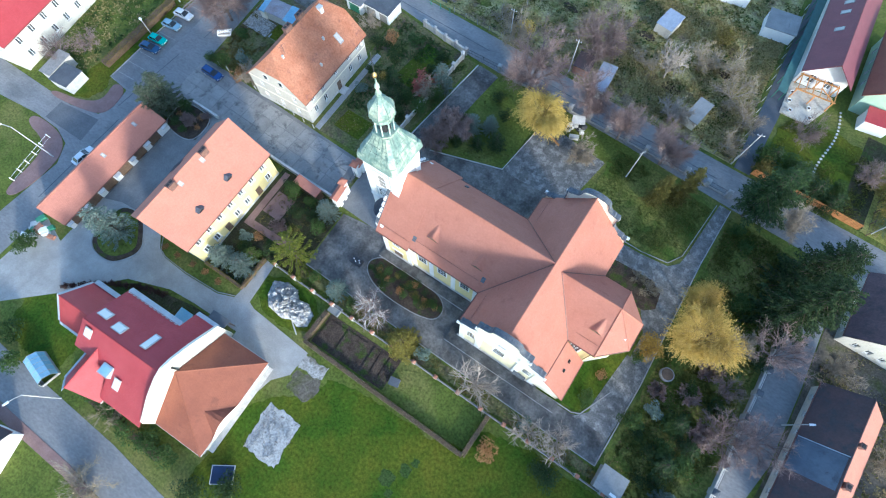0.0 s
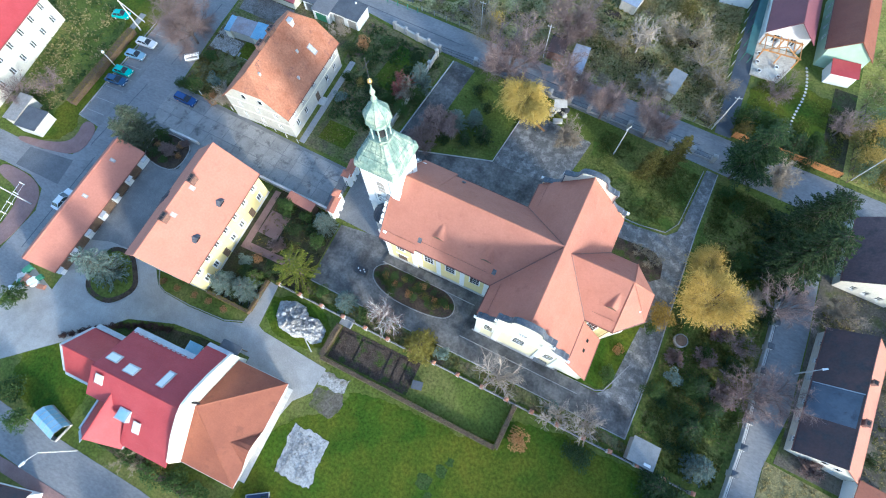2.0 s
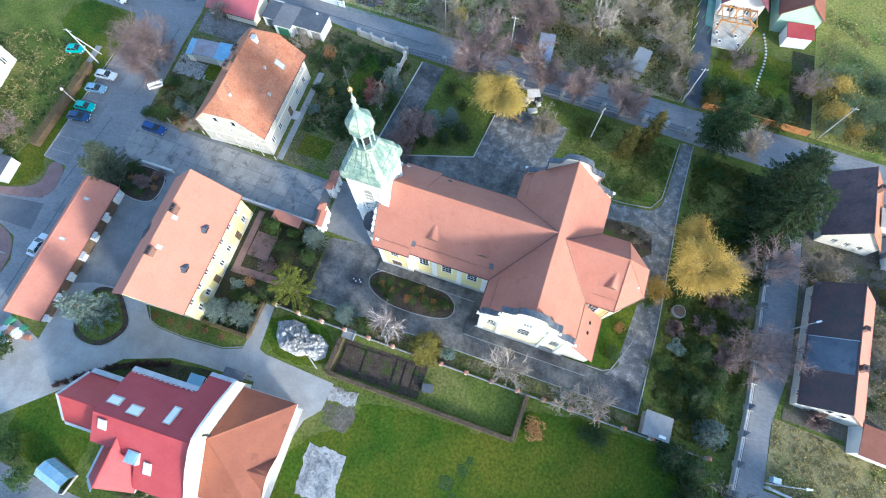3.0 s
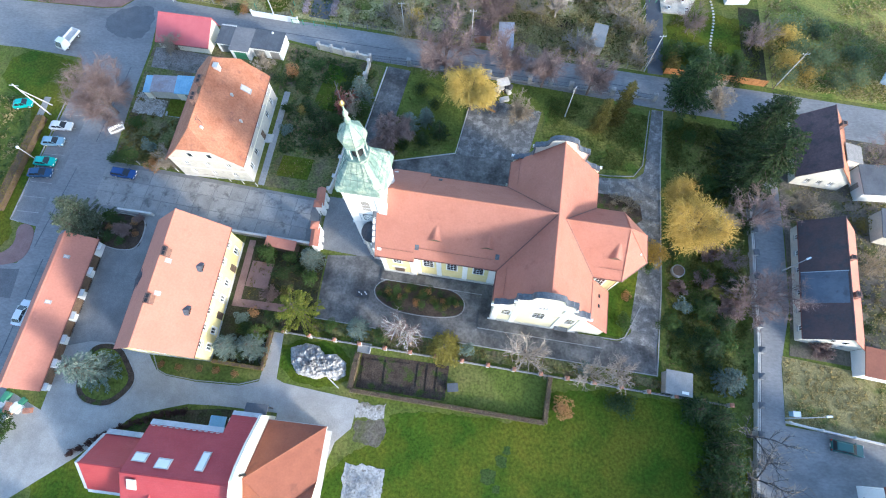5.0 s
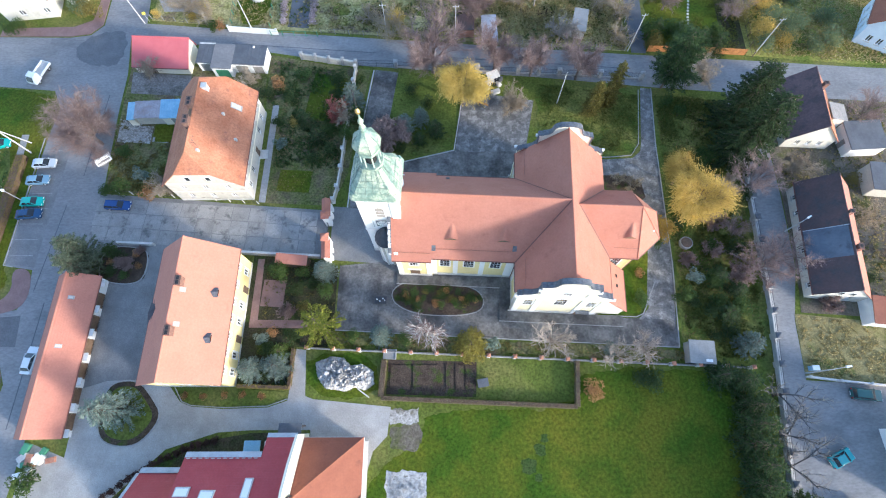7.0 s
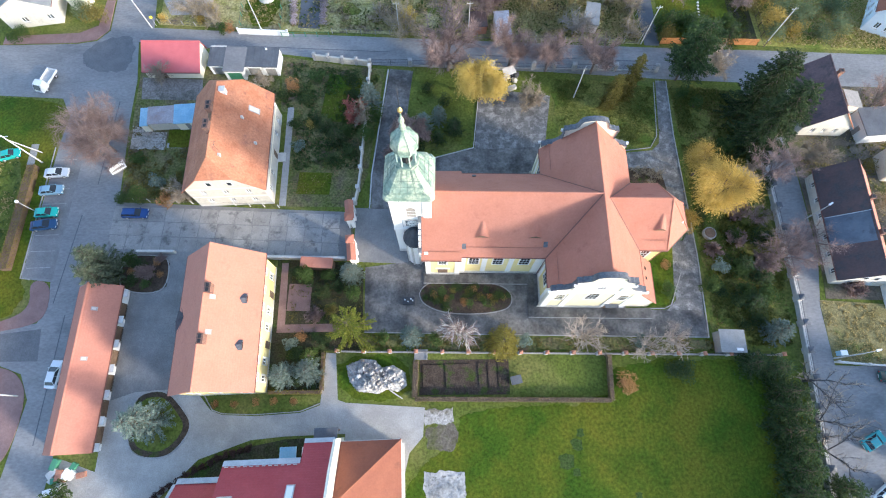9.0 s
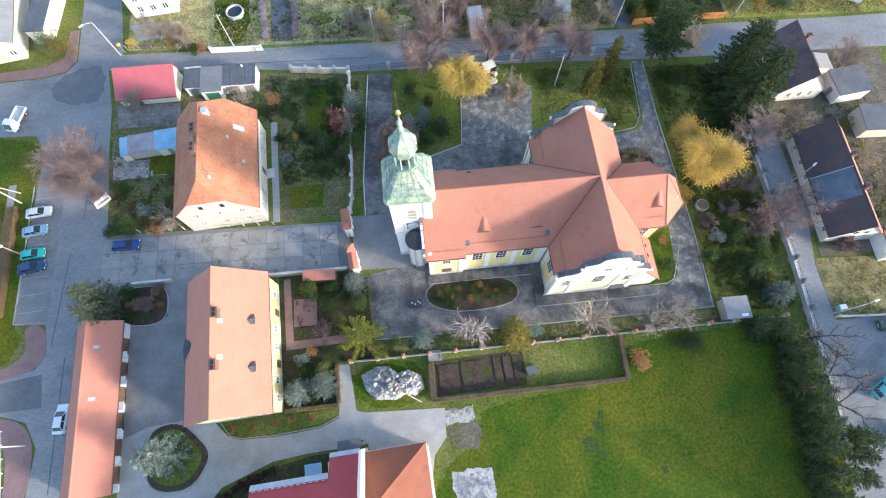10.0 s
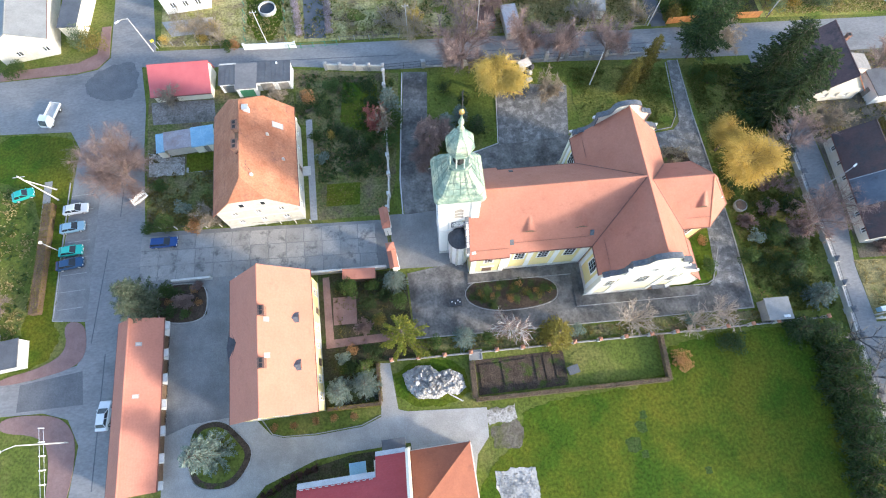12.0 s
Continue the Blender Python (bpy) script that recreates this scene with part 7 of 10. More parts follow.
def leafy(seed, h, r, leaf, bark, n=1600, low=0.25, weep=0.0, size=0.42, lumps=14, flat=1.0):
    """A broadleaf tree or shrub: a few stems and lumps of small leaf clumps with gaps."""
    rng = np.random.default_rng(seed)
    trunk = Geo().tube((0, 0, 0), (0, 0, h * low + 0.3), max(0.05, h * 0.022), max(0.04, h * 0.015), 6)
    hz = h * (1 - low) / 2
    cz = h * low + hz
    C = []
    for k in range(lumps):
        v = unit(rng.normal(size=(1, 3)))[0] * rng.uniform(0.25, 0.8)
        c = np.array([v[0] * r, v[1] * r, cz + v[2] * hz * flat])
        C.append((c, r * rng.uniform(0.28, 0.5)))
        trunk.tube((0, 0, h * low), c, max(0.03, h * 0.008), 0.012, 4)
    P, D = [], []
    per = max(1, n // lumps)
    for c, cr in C:
        v = unit(rng.normal(size=(per, 3)))
        rad = rng.uniform(0.45, 1.05, (per, 1)) ** 0.6 * cr
        p = c + v * rad * np.array([1, 1, 0.85])
        d = v * 0.7 + rng.normal(size=(per, 3)) * 0.45 + np.array([0, 0, -weep])
        if weep:
            p[:, 2] -= rng.uniform(0, 1, per) ** 2 * weep * h * 0.35 * (np.hypot(p[:, 0], p[:, 1]) / r)
        P.append(p)
        D.append(d)
    P, D = np.concatenate(P), unit(np.concatenate(D))
    ok = P[:, 2] > 0.05
    return trunk, bark, blades(rng, P[ok], D[ok], size * (1.6 if weep else 1.0), size * (0.4 if weep else 0.62), 0.03), leaf


KINDS = {
    "blue_spruce": (lambda s: conifer(s, 5.0, 2.2, NEEDLE_BLUE, BARK, 2.0, 0.08, 0.14, 0.03, 0.55, 0.25, 0.45, 10, 0.13), 5.0, 2.2, "spruce_tree", "blue-green spruce tree, dense down to the ground", "spruce", "blue spruces"),
    "grey_spruce": (lambda s: conifer(s, 9.0, 2.7, NEEDLE_SAGE, BARK, 2.2, 0.18, 0.2, 0.05, 0.65, 0.32, 0.75, 9, 0.13), 9.0, 2.7, "spruce_tree", "tall grey-green spruce tree with open tiers", "spruce", "grey spruces"),
    "green_spruce": (lambda s: conifer(s, 9.0, 3.9, NEEDLE_BRIGHT, BARK, 2.2, 0.2, 0.10, 0.10, 0.5, 0.38, 1.4, 7, 0.05), 9.0, 3.9, "spruce_tree", "yellowish-green spruce tree with long ragged arms", "spruce", ""),
    "dark_spruce": (lambda s: conifer(s, 5.5, 2.3, NEEDLE_DARK, BARK, 1.0, 0.22, 0.22, 0.04, 0.75, 0.34, 0.42), 5.5, 2.3, "conifer_tree", "dark green conifer, dense and ragged", "conifer", "dark conifers"),
    "big_spruce": (lambda s: conifer(s, 18.0, 4.9, NEEDLE_SPRUCE, BARK, 1.7, 0.17, 0.2, 0.06, 0.5, 0.42, 0.8, 11, 0.16), 18.0, 4.9, "spruce_tree", "huge dark green spruce tree beside the lane", "spruce", "tall dark spruces"),
    "golden_conifer": (lambda s: conifer(s, 6.0, 2.6, leaf_material("golden_green_needles", (0.20, 0.17, 0.035), (0.33, 0.28, 0.06)), BARK, 1.3, 0.12, 0.05, 0.03, 0.5), 6.0, 2.6, "conifer_tree", "golden-green rounded conifer by the fence", "conifer", ""),
    "olive_conifer": (lambda s: conifer(s, 12.0, 1.9, NEEDLE_OLIVE, BARK, 2.4, 0.28, -0.3, 0.04, 0.6, 0.30, 0.36), 12.0, 1.9, "conifer_tree", "olive-green upright conifer with loose outline", "conifer", "olive conifers"),
    "pine": (lambda s: conifer(s, 15.0, 3.6, NEEDLE_DARK, BARK, 1.7, 0.35, 0.05, 0.25, 0.5, 0.38, 0.9, 7), 15.0, 3.6, "pine_tree", "dark pine tree leaning over the street wall", "pine", ""),
    "cypress": (lambda s: conifer(s, 6.0, 1.3, NEEDLE_DARK, BARK, 1.5, 0.1, -0.4, 0.03, 0.35), 6.0, 1.3, "cypress_tree", "slim dark green columnar cypress", "cypress", "cypresses"),
    "gold_willow": (lambda s: willow(s, 8.0, 4.3, LEAF_GOLD, BARK, 2400, 1.0, 9, 0.24), 8.0, 4.3, "willow_tree", "golden weeping willow with hanging yellow branches", "willow", ""),
    "autumn_tree": (lambda s: willow(s, 9.0, 5.0, LEAF_YELLOW, BARK, 2600, 0.55, 11, 0.22), 9.0, 5.0, "willow_tree", "broad yellow-leaved tree thinning in autumn", "willow", "yellow trees"),
    "street_tree": (lambda s: bare(s, 9.5, 3.6, TWIG_PINK, BARK_MAUVE, 2.0, 0.30, 0.0, 8, 0.85, 0.017), 9.5, 3.6, "street_tree", "leafless street tree with reddish-brown twigs", "tree", "street trees"),
    "parking_tree": (lambda s: bare(s, 11.0, 6.2, TWIG_PINK, BARK_MAUVE, 3.0, 0.22, 0.1, 9, 1.2, 0.016), 11.0, 6.2, "bare_tree", "broad leafless tree with reddish twigs over the car park", "tree", ""),
    "bare_tree": (lambda s: bare(s, 8.0, 4.2, TWIG_PINK, BARK_MAUVE, 0.9, 0.22, 0.05, 7, 1.15, 0.018), 8.0, 4.2, "bare_tree", "leafless tree with greyish-pink twigs", "tree", "bare trees"),
    "lane_tree": (lambda s: bare(s, 8.0, 5.0, TWIG_GREY, IRON, 0.12, 0.25, 0.0, 3, 1.6, 0.03), 8.0, 5.0, "bare_tree", "sparse dark bare tree leaning over the lane", "tree", "lane trees"),
    "bare_small": (lambda s: bare(s, 5.0, 2.6, TWIG_GREY, BARK_PALE, 0.9, 0.2, 0.0, 6), 5.0, 2.6, "bare_tree", "small leafless tree with pale brown twigs", "tree", "small bare trees"),
    "bare_pale": (lambda s: bare(s, 5.5, 3.0, TWIG_PALE, BARK_PALE, 0.22, 0.18, 0.05, 8, 1.3, 0.035, 1.5), 5.5, 3.0, "bare_tree", "leafless tree with pale spreading branches", "tree", "pale bare trees"),
    "birch": (lambda s: bare(s, 9.0, 3.4, TWIG_PINK, PALE, 0.55, 0.3, 0.4, 7, 1.1, 0.035, 1.5), 9.0, 3.4, "birch_tree", "weeping birch with white limbs and pinkish twigs", "birch", ""),
    "weeping_bare": (lambda s: bare(s, 5.5, 2.8, TWIG_PINK, BARK, 1.8, 0.4, 1.1, 8, 1.3), 5.5, 2.8, "weeping_tree", "leafless weeping tree with tangled reddish twigs", "tree", "weeping trees"),
    "red_small": (lambda s: bare(s, 4.0, 1.8, leaf_material("red_twigs", (0.26, 0.09, 0.075), (0.36, 0.14, 0.11)), BARK, 1.5, 0.1, 0.1, 7), 4.0, 1.8, "bare_shrub", "leafless shrub with dark red twigs", "shrub", ""),
    "thicket": (lambda s: bare(s, 4.5, 3.0, TWIG_SCRUB, BARK_PALE, 0.8, 0.06, 0.05, 8, 1.4, 0.02), 4.5, 3.0, "thicket", "leafless thicket of grey-brown shoots", "shrub", "thickets"),
    "green_bush": (lambda s: leafy(s, 3.0, 1.8, LEAF_GREEN, BARK, 1300, 0.05, 0.0, 0.22, 14), 3.0, 1.8, "bush", "rounded evergreen bush with small leaves", "bush", "green bushes"),
    "dark_bush": (lambda s: leafy(s, 3.0, 2.1, NEEDLE_DARK, BARK, 1400, 0.05, 0.0, 0.23, 14), 3.0, 2.1, "bush", "dense dark evergreen garden bush", "bush", "dark bushes"),
    "blue_bush": (lambda s: leafy(s, 2.5, 1.4, NEEDLE_BLUE, BARK, 1100, 0.04, 0.0, 0.2, 10), 2.5, 1.4, "juniper_bush", "low blue-grey juniper bush", "bush", "junipers"),
    "conifer_bush": (lambda s: conifer(s, 3.0, 1.5, NEEDLE_GREEN, BARK, 1.3, 0.2, 0.1, 0.03, 0.6), 3.0, 1.5, "conifer_bush", "small green conifer in the garden", "bush", ""),
    "olive_bush": (lambda s: leafy(s, 4.0, 2.2, LEAF_OLIVE, BARK, 1300, 0.08, 0.1, 0.22, 14), 4.0, 2.2, "bush", "olive-brown half-bare garden bush", "bush", "olive bushes"),
    "yellow_bush": (lambda s: leafy(s, 4.0, 2.8, LEAF_YELLOW, BARK, 1600, 0.05, 0.15, 0.24, 16), 4.0, 2.8, "bush", "loose yellow-leaved autumn bush", "bush", "yellow bushes"),
    "amber_bush": (lambda s: leafy(s, 4.0, 2.2, leaf_material("amber_leaves", (0.22, 0.14, 0.03), (0.36, 0.25, 0.06)), BARK, 2200, 0.08, 0.1, 0.22, 18), 4.0, 2.2, "bush", "dense amber-brown bush beside the choir", "bush", ""),
    "rust_bush": (lambda s: leafy(s, 2.2, 1.8, LEAF_RUST, BARK, 1100, 0.04, 0.0, 0.2, 12), 2.2, 1.8, "bush", "low rust-brown autumn bush", "bush", "rusty bushes"),
    "heather_shrub": (lambda s: leafy(s, 0.7, 1.0, HEATHER, BARK, 520, 0.05, 0.0, 0.16, 10), 0.7, 1.0, "shrub", "low pale pinkish heather shrub beside the drive", "shrub", "heather shrubs"),
    "plum_shrub": (lambda s: leafy(s, 1.0, 0.75, leaf_material("dark_plum_leaves", (0.055, 0.030, 0.028), (0.11, 0.065, 0.055)), BARK, 420, 0.05, 0.0, 0.16, 8), 1.0, 0.75, "shrub", "round dark plum shrub along the gravel drive", "shrub", "drive shrubs"),
    "red_bush": (lambda s: bare(s, 1.8, 1.3, TWIG_PINK, BARK, 1.2, 0.08, 0.0, 8, 1.3), 1.8, 1.3, "bare_shrub", "low leafless reddish shrub", "shrub", ""),
}
PROTOS = {}
KINDS["pale_bush"] = (lambda s: leafy(s, 3.0, 2.4, LEAF_PALE, BARK, 1500, 0.05, 0.05, 0.22, 16), 3.0, 2.4, "bush", "loose pale yellow-green bush", "bush", "pale bushes")


def plant(kind, x, y, h, r, z=0.0):
    """A tree or shrub of a kind, scaled to its height and spread."""
    build, h0, r0, name, label, cat, group = KINDS[kind]
    many = {"green_bush": 3, "blue_spruce": 2, "dark_spruce": 3, "thicket": 3, "bare_tree": 3, "street_tree": 2, "bare_small": 2, "yellow_bush": 2}
    variant = int(abs(x * 7 + y * 13)) % many.get(kind, 1)
    turn = (x * 37 + y * 91) % 360
    m = pose(x, y, z, 0, 0, turn) @ Matrix.Diagonal((r / r0, r / r0, h / h0, 1))
    key = (kind, variant)
    if key not in PROTOS:
        trunk, bark, crown, leaf = build(len(kind) * 11 + variant * 101 + 5)
        ob = thing(name, label, cat, m, group)
        part("trunk", trunk, bark, ob)
        part("crown", crown, leaf, ob)
        PROTOS[key] = ob
        return ob
    src = PROTOS[key]
    return copy_thing(src, m @ Matrix.Diagonal((1 / src.scale[0], 1 / src.scale[1], 1 / src.scale[2], 1)))


PLANTING = [
    ("blue_spruce", (-65.8, -1.3, 9.5, 3.0), (-42.6, 5.1, 5.0, 2.3), (-46.6, 4.6, 5.0, 2.2), (-36.5, 20.7, 4.6, 2.0), (-26.6, 9.9, 4.0, 1.9), (31.6, 8.3, 5.0, 2.2), (-23.6, 49.4, 4.5, 1.8), (-20.7, 51.2, 4.0, 1.6), (-33.5, 54.6, 7.0, 2.2)),
    ("grey_spruce", (-77.3, 24.0, 9.0, 2.8), (-76.8, 21.1, 9.0, 2.6)),
    ("conifer_bush", (-42.7, 7.5, 3.0, 1.5)),
    ("blue_bush", (-45.9, 9.7, 2.4, 1.2), (-8.8, 8.4, 3.0, 1.4), (9.6, 7.6, 2.4, 1.3), (25.5, 19.7, 2.5, 1.5), (-71.5, 39.5, 3.0, 1.5), (-46.9, 45.9, 2.4, 1.3)),
    ("green_spruce", (-36.0, 11.4, 9.0, 3.9)),
    ("green_bush", (-36.1, 17.5, 3.0, 1.6), (-43.7, 20.7, 4.0, 1.8), (-31.1, 9.9, 2.4, 1.3), (-22.8, 9.2, 2.8, 1.5), (28.9, 15.6, 2.6, 1.6), (28.1, 19.2, 3.0, 1.8), (23.1, 16.2, 3.0, 1.8), (33.8, 31.6, 2.5, 1.4), (16.2, 16.0, 2.0, 1.5), (-74.7, 37.0, 3.0, 1.8), (-77.3, 36.4, 2.0, 1.5), (-33.1, 51.5, 4.0, 1.9), (-34.0, 47.5, 4.0, 1.9), (-48.0, 51.0, 2.0, 1.2), (-104.6, 74.9, 2.5, 1.6), (-64.2, 74.5, 2.2, 1.4), (25.3, 71.2, 4.0, 2.2), (29.8, 71.9, 4.0, 2.2), (31.3, 68.2, 5.0, 2.4), (38.5, 70.6, 4.0, 2.0), (-77.6, -11.1, 4.0, 2.2), (-105.8, 73.5, 3.0, 1.5), (-45.5, -23.2, 3.0, 2.2), (-40.6, -23.9, 3.0, 2.2), (-36.6, -23.8, 3.0, 2.2), (-49.4, -23.2, 2.5, 1.8), (-33.3, -23.6, 3.0, 2.0), (-63.9, -26.2, 3.0, 2.2), (-67.9, -23.4, 3.0, 2.4), (-38.1, 48.5, 3.0, 1.5), (-44.2, 61.6, 2.0, 2.0), (-76.4, 44.6, 1.6, 1.6), (31.4, 42.4, 3.0, 2.0), (30.6, 41.6, 3.0, 1.8), (31.5, 34.0, 3.0, 1.6), (28.8, 25.1, 2.6, 1.6), (29.2, 18.7, 2.4, 1.5), (31.5, 14.3, 3.0, 2.0), (20.5, 25.9, 2.0, 1.2), (28.4, 52.0, 2.6, 1.6), (26.4, 54.6, 2.4, 1.4)),
    ("birch", (-19.4, 10.4, 8.0, 2.6)),
    ("golden_conifer", (-12.2, 8.2, 6.0, 2.6)),
    ("bare_pale", (0.7, 8.7, 6.0, 3.2), (10.5, 6.9, 5.0, 2.6), (15.0, 7.6, 5.0, 2.6), (7.4, 70.7, 6.0, 3.0), (2.9, 80.0, 9.0, 3.4)),
    ("rust_bush", (6.4, 1.3, 2.2, 1.9), (16.5, 20.5, 0.8, 1.0), (-69.8, 35.9, 2.4, 1.7), (-62.6, 74.8, 2.0, 1.4), (-49.1, 59.6, 2.2, 1.6)),
    ("dark_bush", (14.5, 3.0, 1.4, 1.6), (27.4, 13.8, 2.4, 1.5), (29.4, 10.6, 2.4, 1.5), (24.8, 7.3, 1.5, 1.3), (-27.4, -25.2, 3.0, 2.5), (-23.2, -22.5, 3.0, 2.5), (-50.9, 57.3, 2.0, 1.6), (36.8, 35.1, 2.6, 1.8), (16.5, 2.9, 1.6, 2.0), (24.9, 15.6, 1.6, 1.2), (24.4, 29.5, 1.6, 1.2), (33.6, 24.6, 3.0, 2.0), (27.2, 9.4, 1.8, 1.2), (-37.2, 44.4, 3.0, 1.8), (-36.4, 56.4, 3.4, 1.9), (-36.8, 60.2, 3.0, 1.8), (-45.8, 56.4, 2.4, 1.6), (-40.6, 43.2, 2.2, 1.5), (-24.6, 45.2, 2.4, 1.5), (-19.6, 55.0, 2.2, 1.5), (-22.4, 58.0, 2.0, 1.4)),
    ("dark_spruce", (26.6, 3.6, 4.5, 2.4), (29.4, 2.6, 6.0, 2.3), (29.6, -0.9, 7.5, 2.6), (29.4, -3.6, 8.0, 2.6), (28.8, -6.3, 8.0, 2.6), (29.0, -8.9, 8.0, 2.6), (28.6, -11.6, 8.0, 2.6), (28.2, -14.6, 8.0, 2.6), (27.8, -17.8, 8.0, 2.6), (27.2, -21.0, 8.0, 2.6), (26.6, -24.2, 8.0, 2.6), (-17.8, 48.5, 4.4, 1.8), (-20.9, 46.8, 3.0, 1.4), (-39.7, 46.9, 5.0, 2.0), (-41.6, 49.9, 4.0, 1.8), (-43.3, 52.0, 3.0, 1.4), (35.2, 68.7, 5.0, 2.2), (38.4, 67.6, 5.0, 2.2), (26.6, 71.4, 5.0, 2.0), (29.2, 19.6, 3.6, 2.0), (32.1, 17.2, 3.4, 1.8), (29.8, 13.4, 3.6, 2.2)),
    ("gold_willow", (-12.7, 55.2, 9.0, 5.0)),
    ("thicket", (17.6, 37.2, 1.8, 1.6), (15.2, 38.2, 1.5, 1.2)),
    ("bare_small", (-2.2, 53.6, 4.0, 1.8), (33.3, 35.8, 4.0, 2.2), (-66.3, 36.4, 4.0, 2.2), (8.9, 71.0, 4.0, 2.0), (33.0, 59.9, 6.0, 3.2), (-54.7, 60.3, 3.0, 1.8), (-74.5, 62.5, 4.0, 2.0), (-3.8, 53.9, 5.0, 2.2), (-34.7, 51.3, 4.0, 2.0)),
    ("street_tree", (-18.4, 62.9, 12.0, 5.0), (-6.3, 63.1, 11.0, 3.3), (0.9, 61.8, 10.5, 3.2), (9.8, 60.9, 10.0, 3.4), (-10.9, 77.0, 9.0, 4.2)),
    ("olive_conifer", (11.6, 52.8, 9.2, 1.5), (14.8, 54.4, 12.2, 1.5)),
    ("pine", (26.4, 58.6, 15.0, 3.6)),
    ("big_spruce", (36.5, 42.9, 18.0, 4.5), (36.9, 49.6, 16.8, 4.3)),
    ("autumn_tree", (25.0, 37.4, 7.5, 3.6), (26.6, 31.8, 8.5, 5.4)),
    ("amber_bush", (20.9, 27.9, 4.2, 2.4)),
    ("olive_bush", (26.0, 68.8, 4.0, 2.0), (-90.2, 78.2, 5.0, 2.6), (10.0, 93.7, 4.0, 2.6), (44.9, 75.8, 4.0, 2.6), (-40.3, -22.4, 3.0, 2.0)),
    ("bare_tree", (35.5, 20.6, 8.0, 3.6), (39.8, 22.9, 7.5, 3.5), (38.0, 36.4, 8.0, 3.8), (34.0, 28.4, 3.0, 2.0), (29.9, 78.6, 6.0, 2.6), (42.4, 75.4, 6.0, 2.6), (-104.5, 21.0, 4.5, 3.0), (-101.5, 26.0, 4.0, 2.6), (-9.8, 82.3, 7.0, 3.4)),
    ("lane_tree", (34.6, 0.6, 8.0, 5.0), (34.2, -5.2, 8.0, 5.0), (33.8, -9.4, 8.0, 5.0)),
    ("red_bush", (25.1, 22.7, 1.8, 1.3), (30.1, 29.9, 2.5, 1.8), (33, 20.2, 2.4, 1.8), (29.5, 24.2, 2.2, 1.6)),
    ("parking_tree", (-81.2, 46.8, 11.0, 6.4)),
    ("red_small", (-36.5, 51.9, 4.0, 1.8)),
    ("yellow_bush", (-45.0, 50.8, 2.0, 1.0), (48.4, 72.2, 3.5, 3.4), (49.6, 78.0, 4.0, 3.2), (52.4, 69.4, 3.0, 2.6), (-25.9, 76.1, 3.0, 2.2)),
    ("weeping_bare", (-26.2, 47.2, 6.0, 3.0), (-28.1, 43.0, 5.0, 2.6)),
    ("thicket", (-70.5, 79.1, 5.0, 3.2), (-66.2, 77.5, 4.0, 2.6), (12.4, 87.8, 4.0, 3.6), (16.1, 81.8, 4.0, 3.6), (20.0, 77.4, 4.0, 3.0), (19.3, 70.6, 3.5, 2.6), (7.8, 86.3, 4.0, 2.8), (-44.5, -23.1, 3.0, 2.4), (-40.4, -33.3, 4.0, 3.5), (-26.8, 72.8, 5.0, 3.2), (-1.6, 81.5, 2.0, 2.6), (-29.0, 75.6, 2.5, 2.5), (-32.0, 76.8, 2.5, 2.5)),
    ("pale_bush", (49.0, 68.6, 3.0, 2.6), (53.6, 70.8, 3.4, 2.8), (57.6, 67.6, 2.8, 2.4), (61.5, 69.6, 3.2, 2.8), (51.4, 75.0, 3.4, 3.0), (56.4, 74.4, 3.0, 2.6), (62.8, 75.6, 3.0, 2.8), (50.2, 81.6, 3.4, 3.0), (55.8, 80.4, 3.0, 2.8), (-92.4, 79.6, 4.4, 2.6), (32.2, 70.4, 4.2, 2.4)),
    ("cypress", (34.3, -14.2, 6.0, 1.4), (33.0, -16.3, 6.0, 1.3), (31.5, -19.1, 6.0, 1.4)),
]
for kind, *spots in PLANTING:
    for x, y, h, r in spots:
        plant(kind, x, y, h, r)


def hedge(name, label, a, b, w, h, leaf, seed, density=70):
    """A clipped hedge: woody core with leaf clumps all over."""
    a, b = Vector(a), Vector(b)
    L = (b - a).length
    rng = np.random.default_rng(seed)
    ob = thing(name, label, "hedge", Matrix.Translation((a.x, a.y, 0)) @ Matrix.Rotation(math.atan2(b.y - a.y, b.x - a.x), 4, 'Z'), "hedges")
    part("hedge_core", Geo().box(0.05, L - 0.05, -w / 2 + 0.08, w / 2 - 0.08, 0, h - 0.1), WOOD_DARK, ob)
    n = int(density * L * (w + 2 * h) * 0.5)
    f = rng.uniform(0, w + 2 * h, n)
    x = rng.uniform(0, L, n)
    y = np.where(f < h, -w / 2, np.where(f < h + w, f - h - w / 2, w / 2))
    z = np.where(f < h, f, np.where(f < h + w, h, w + 2 * h - f))
    nrm = np.stack([np.zeros(n), np.where(f < h, -1, np.where(f < h + w, 0, 1)), np.where((f >= h) & (f < h + w), 1, 0)], 1)
    P = np.stack([x, y, z], 1) - nrm * 0.1
    part("hedge_leaves", blades(rng, P, unit(nrm + rng.normal(size=(n, 3)) * 0.7), 0.17, 0.13), leaf, ob)
    return ob


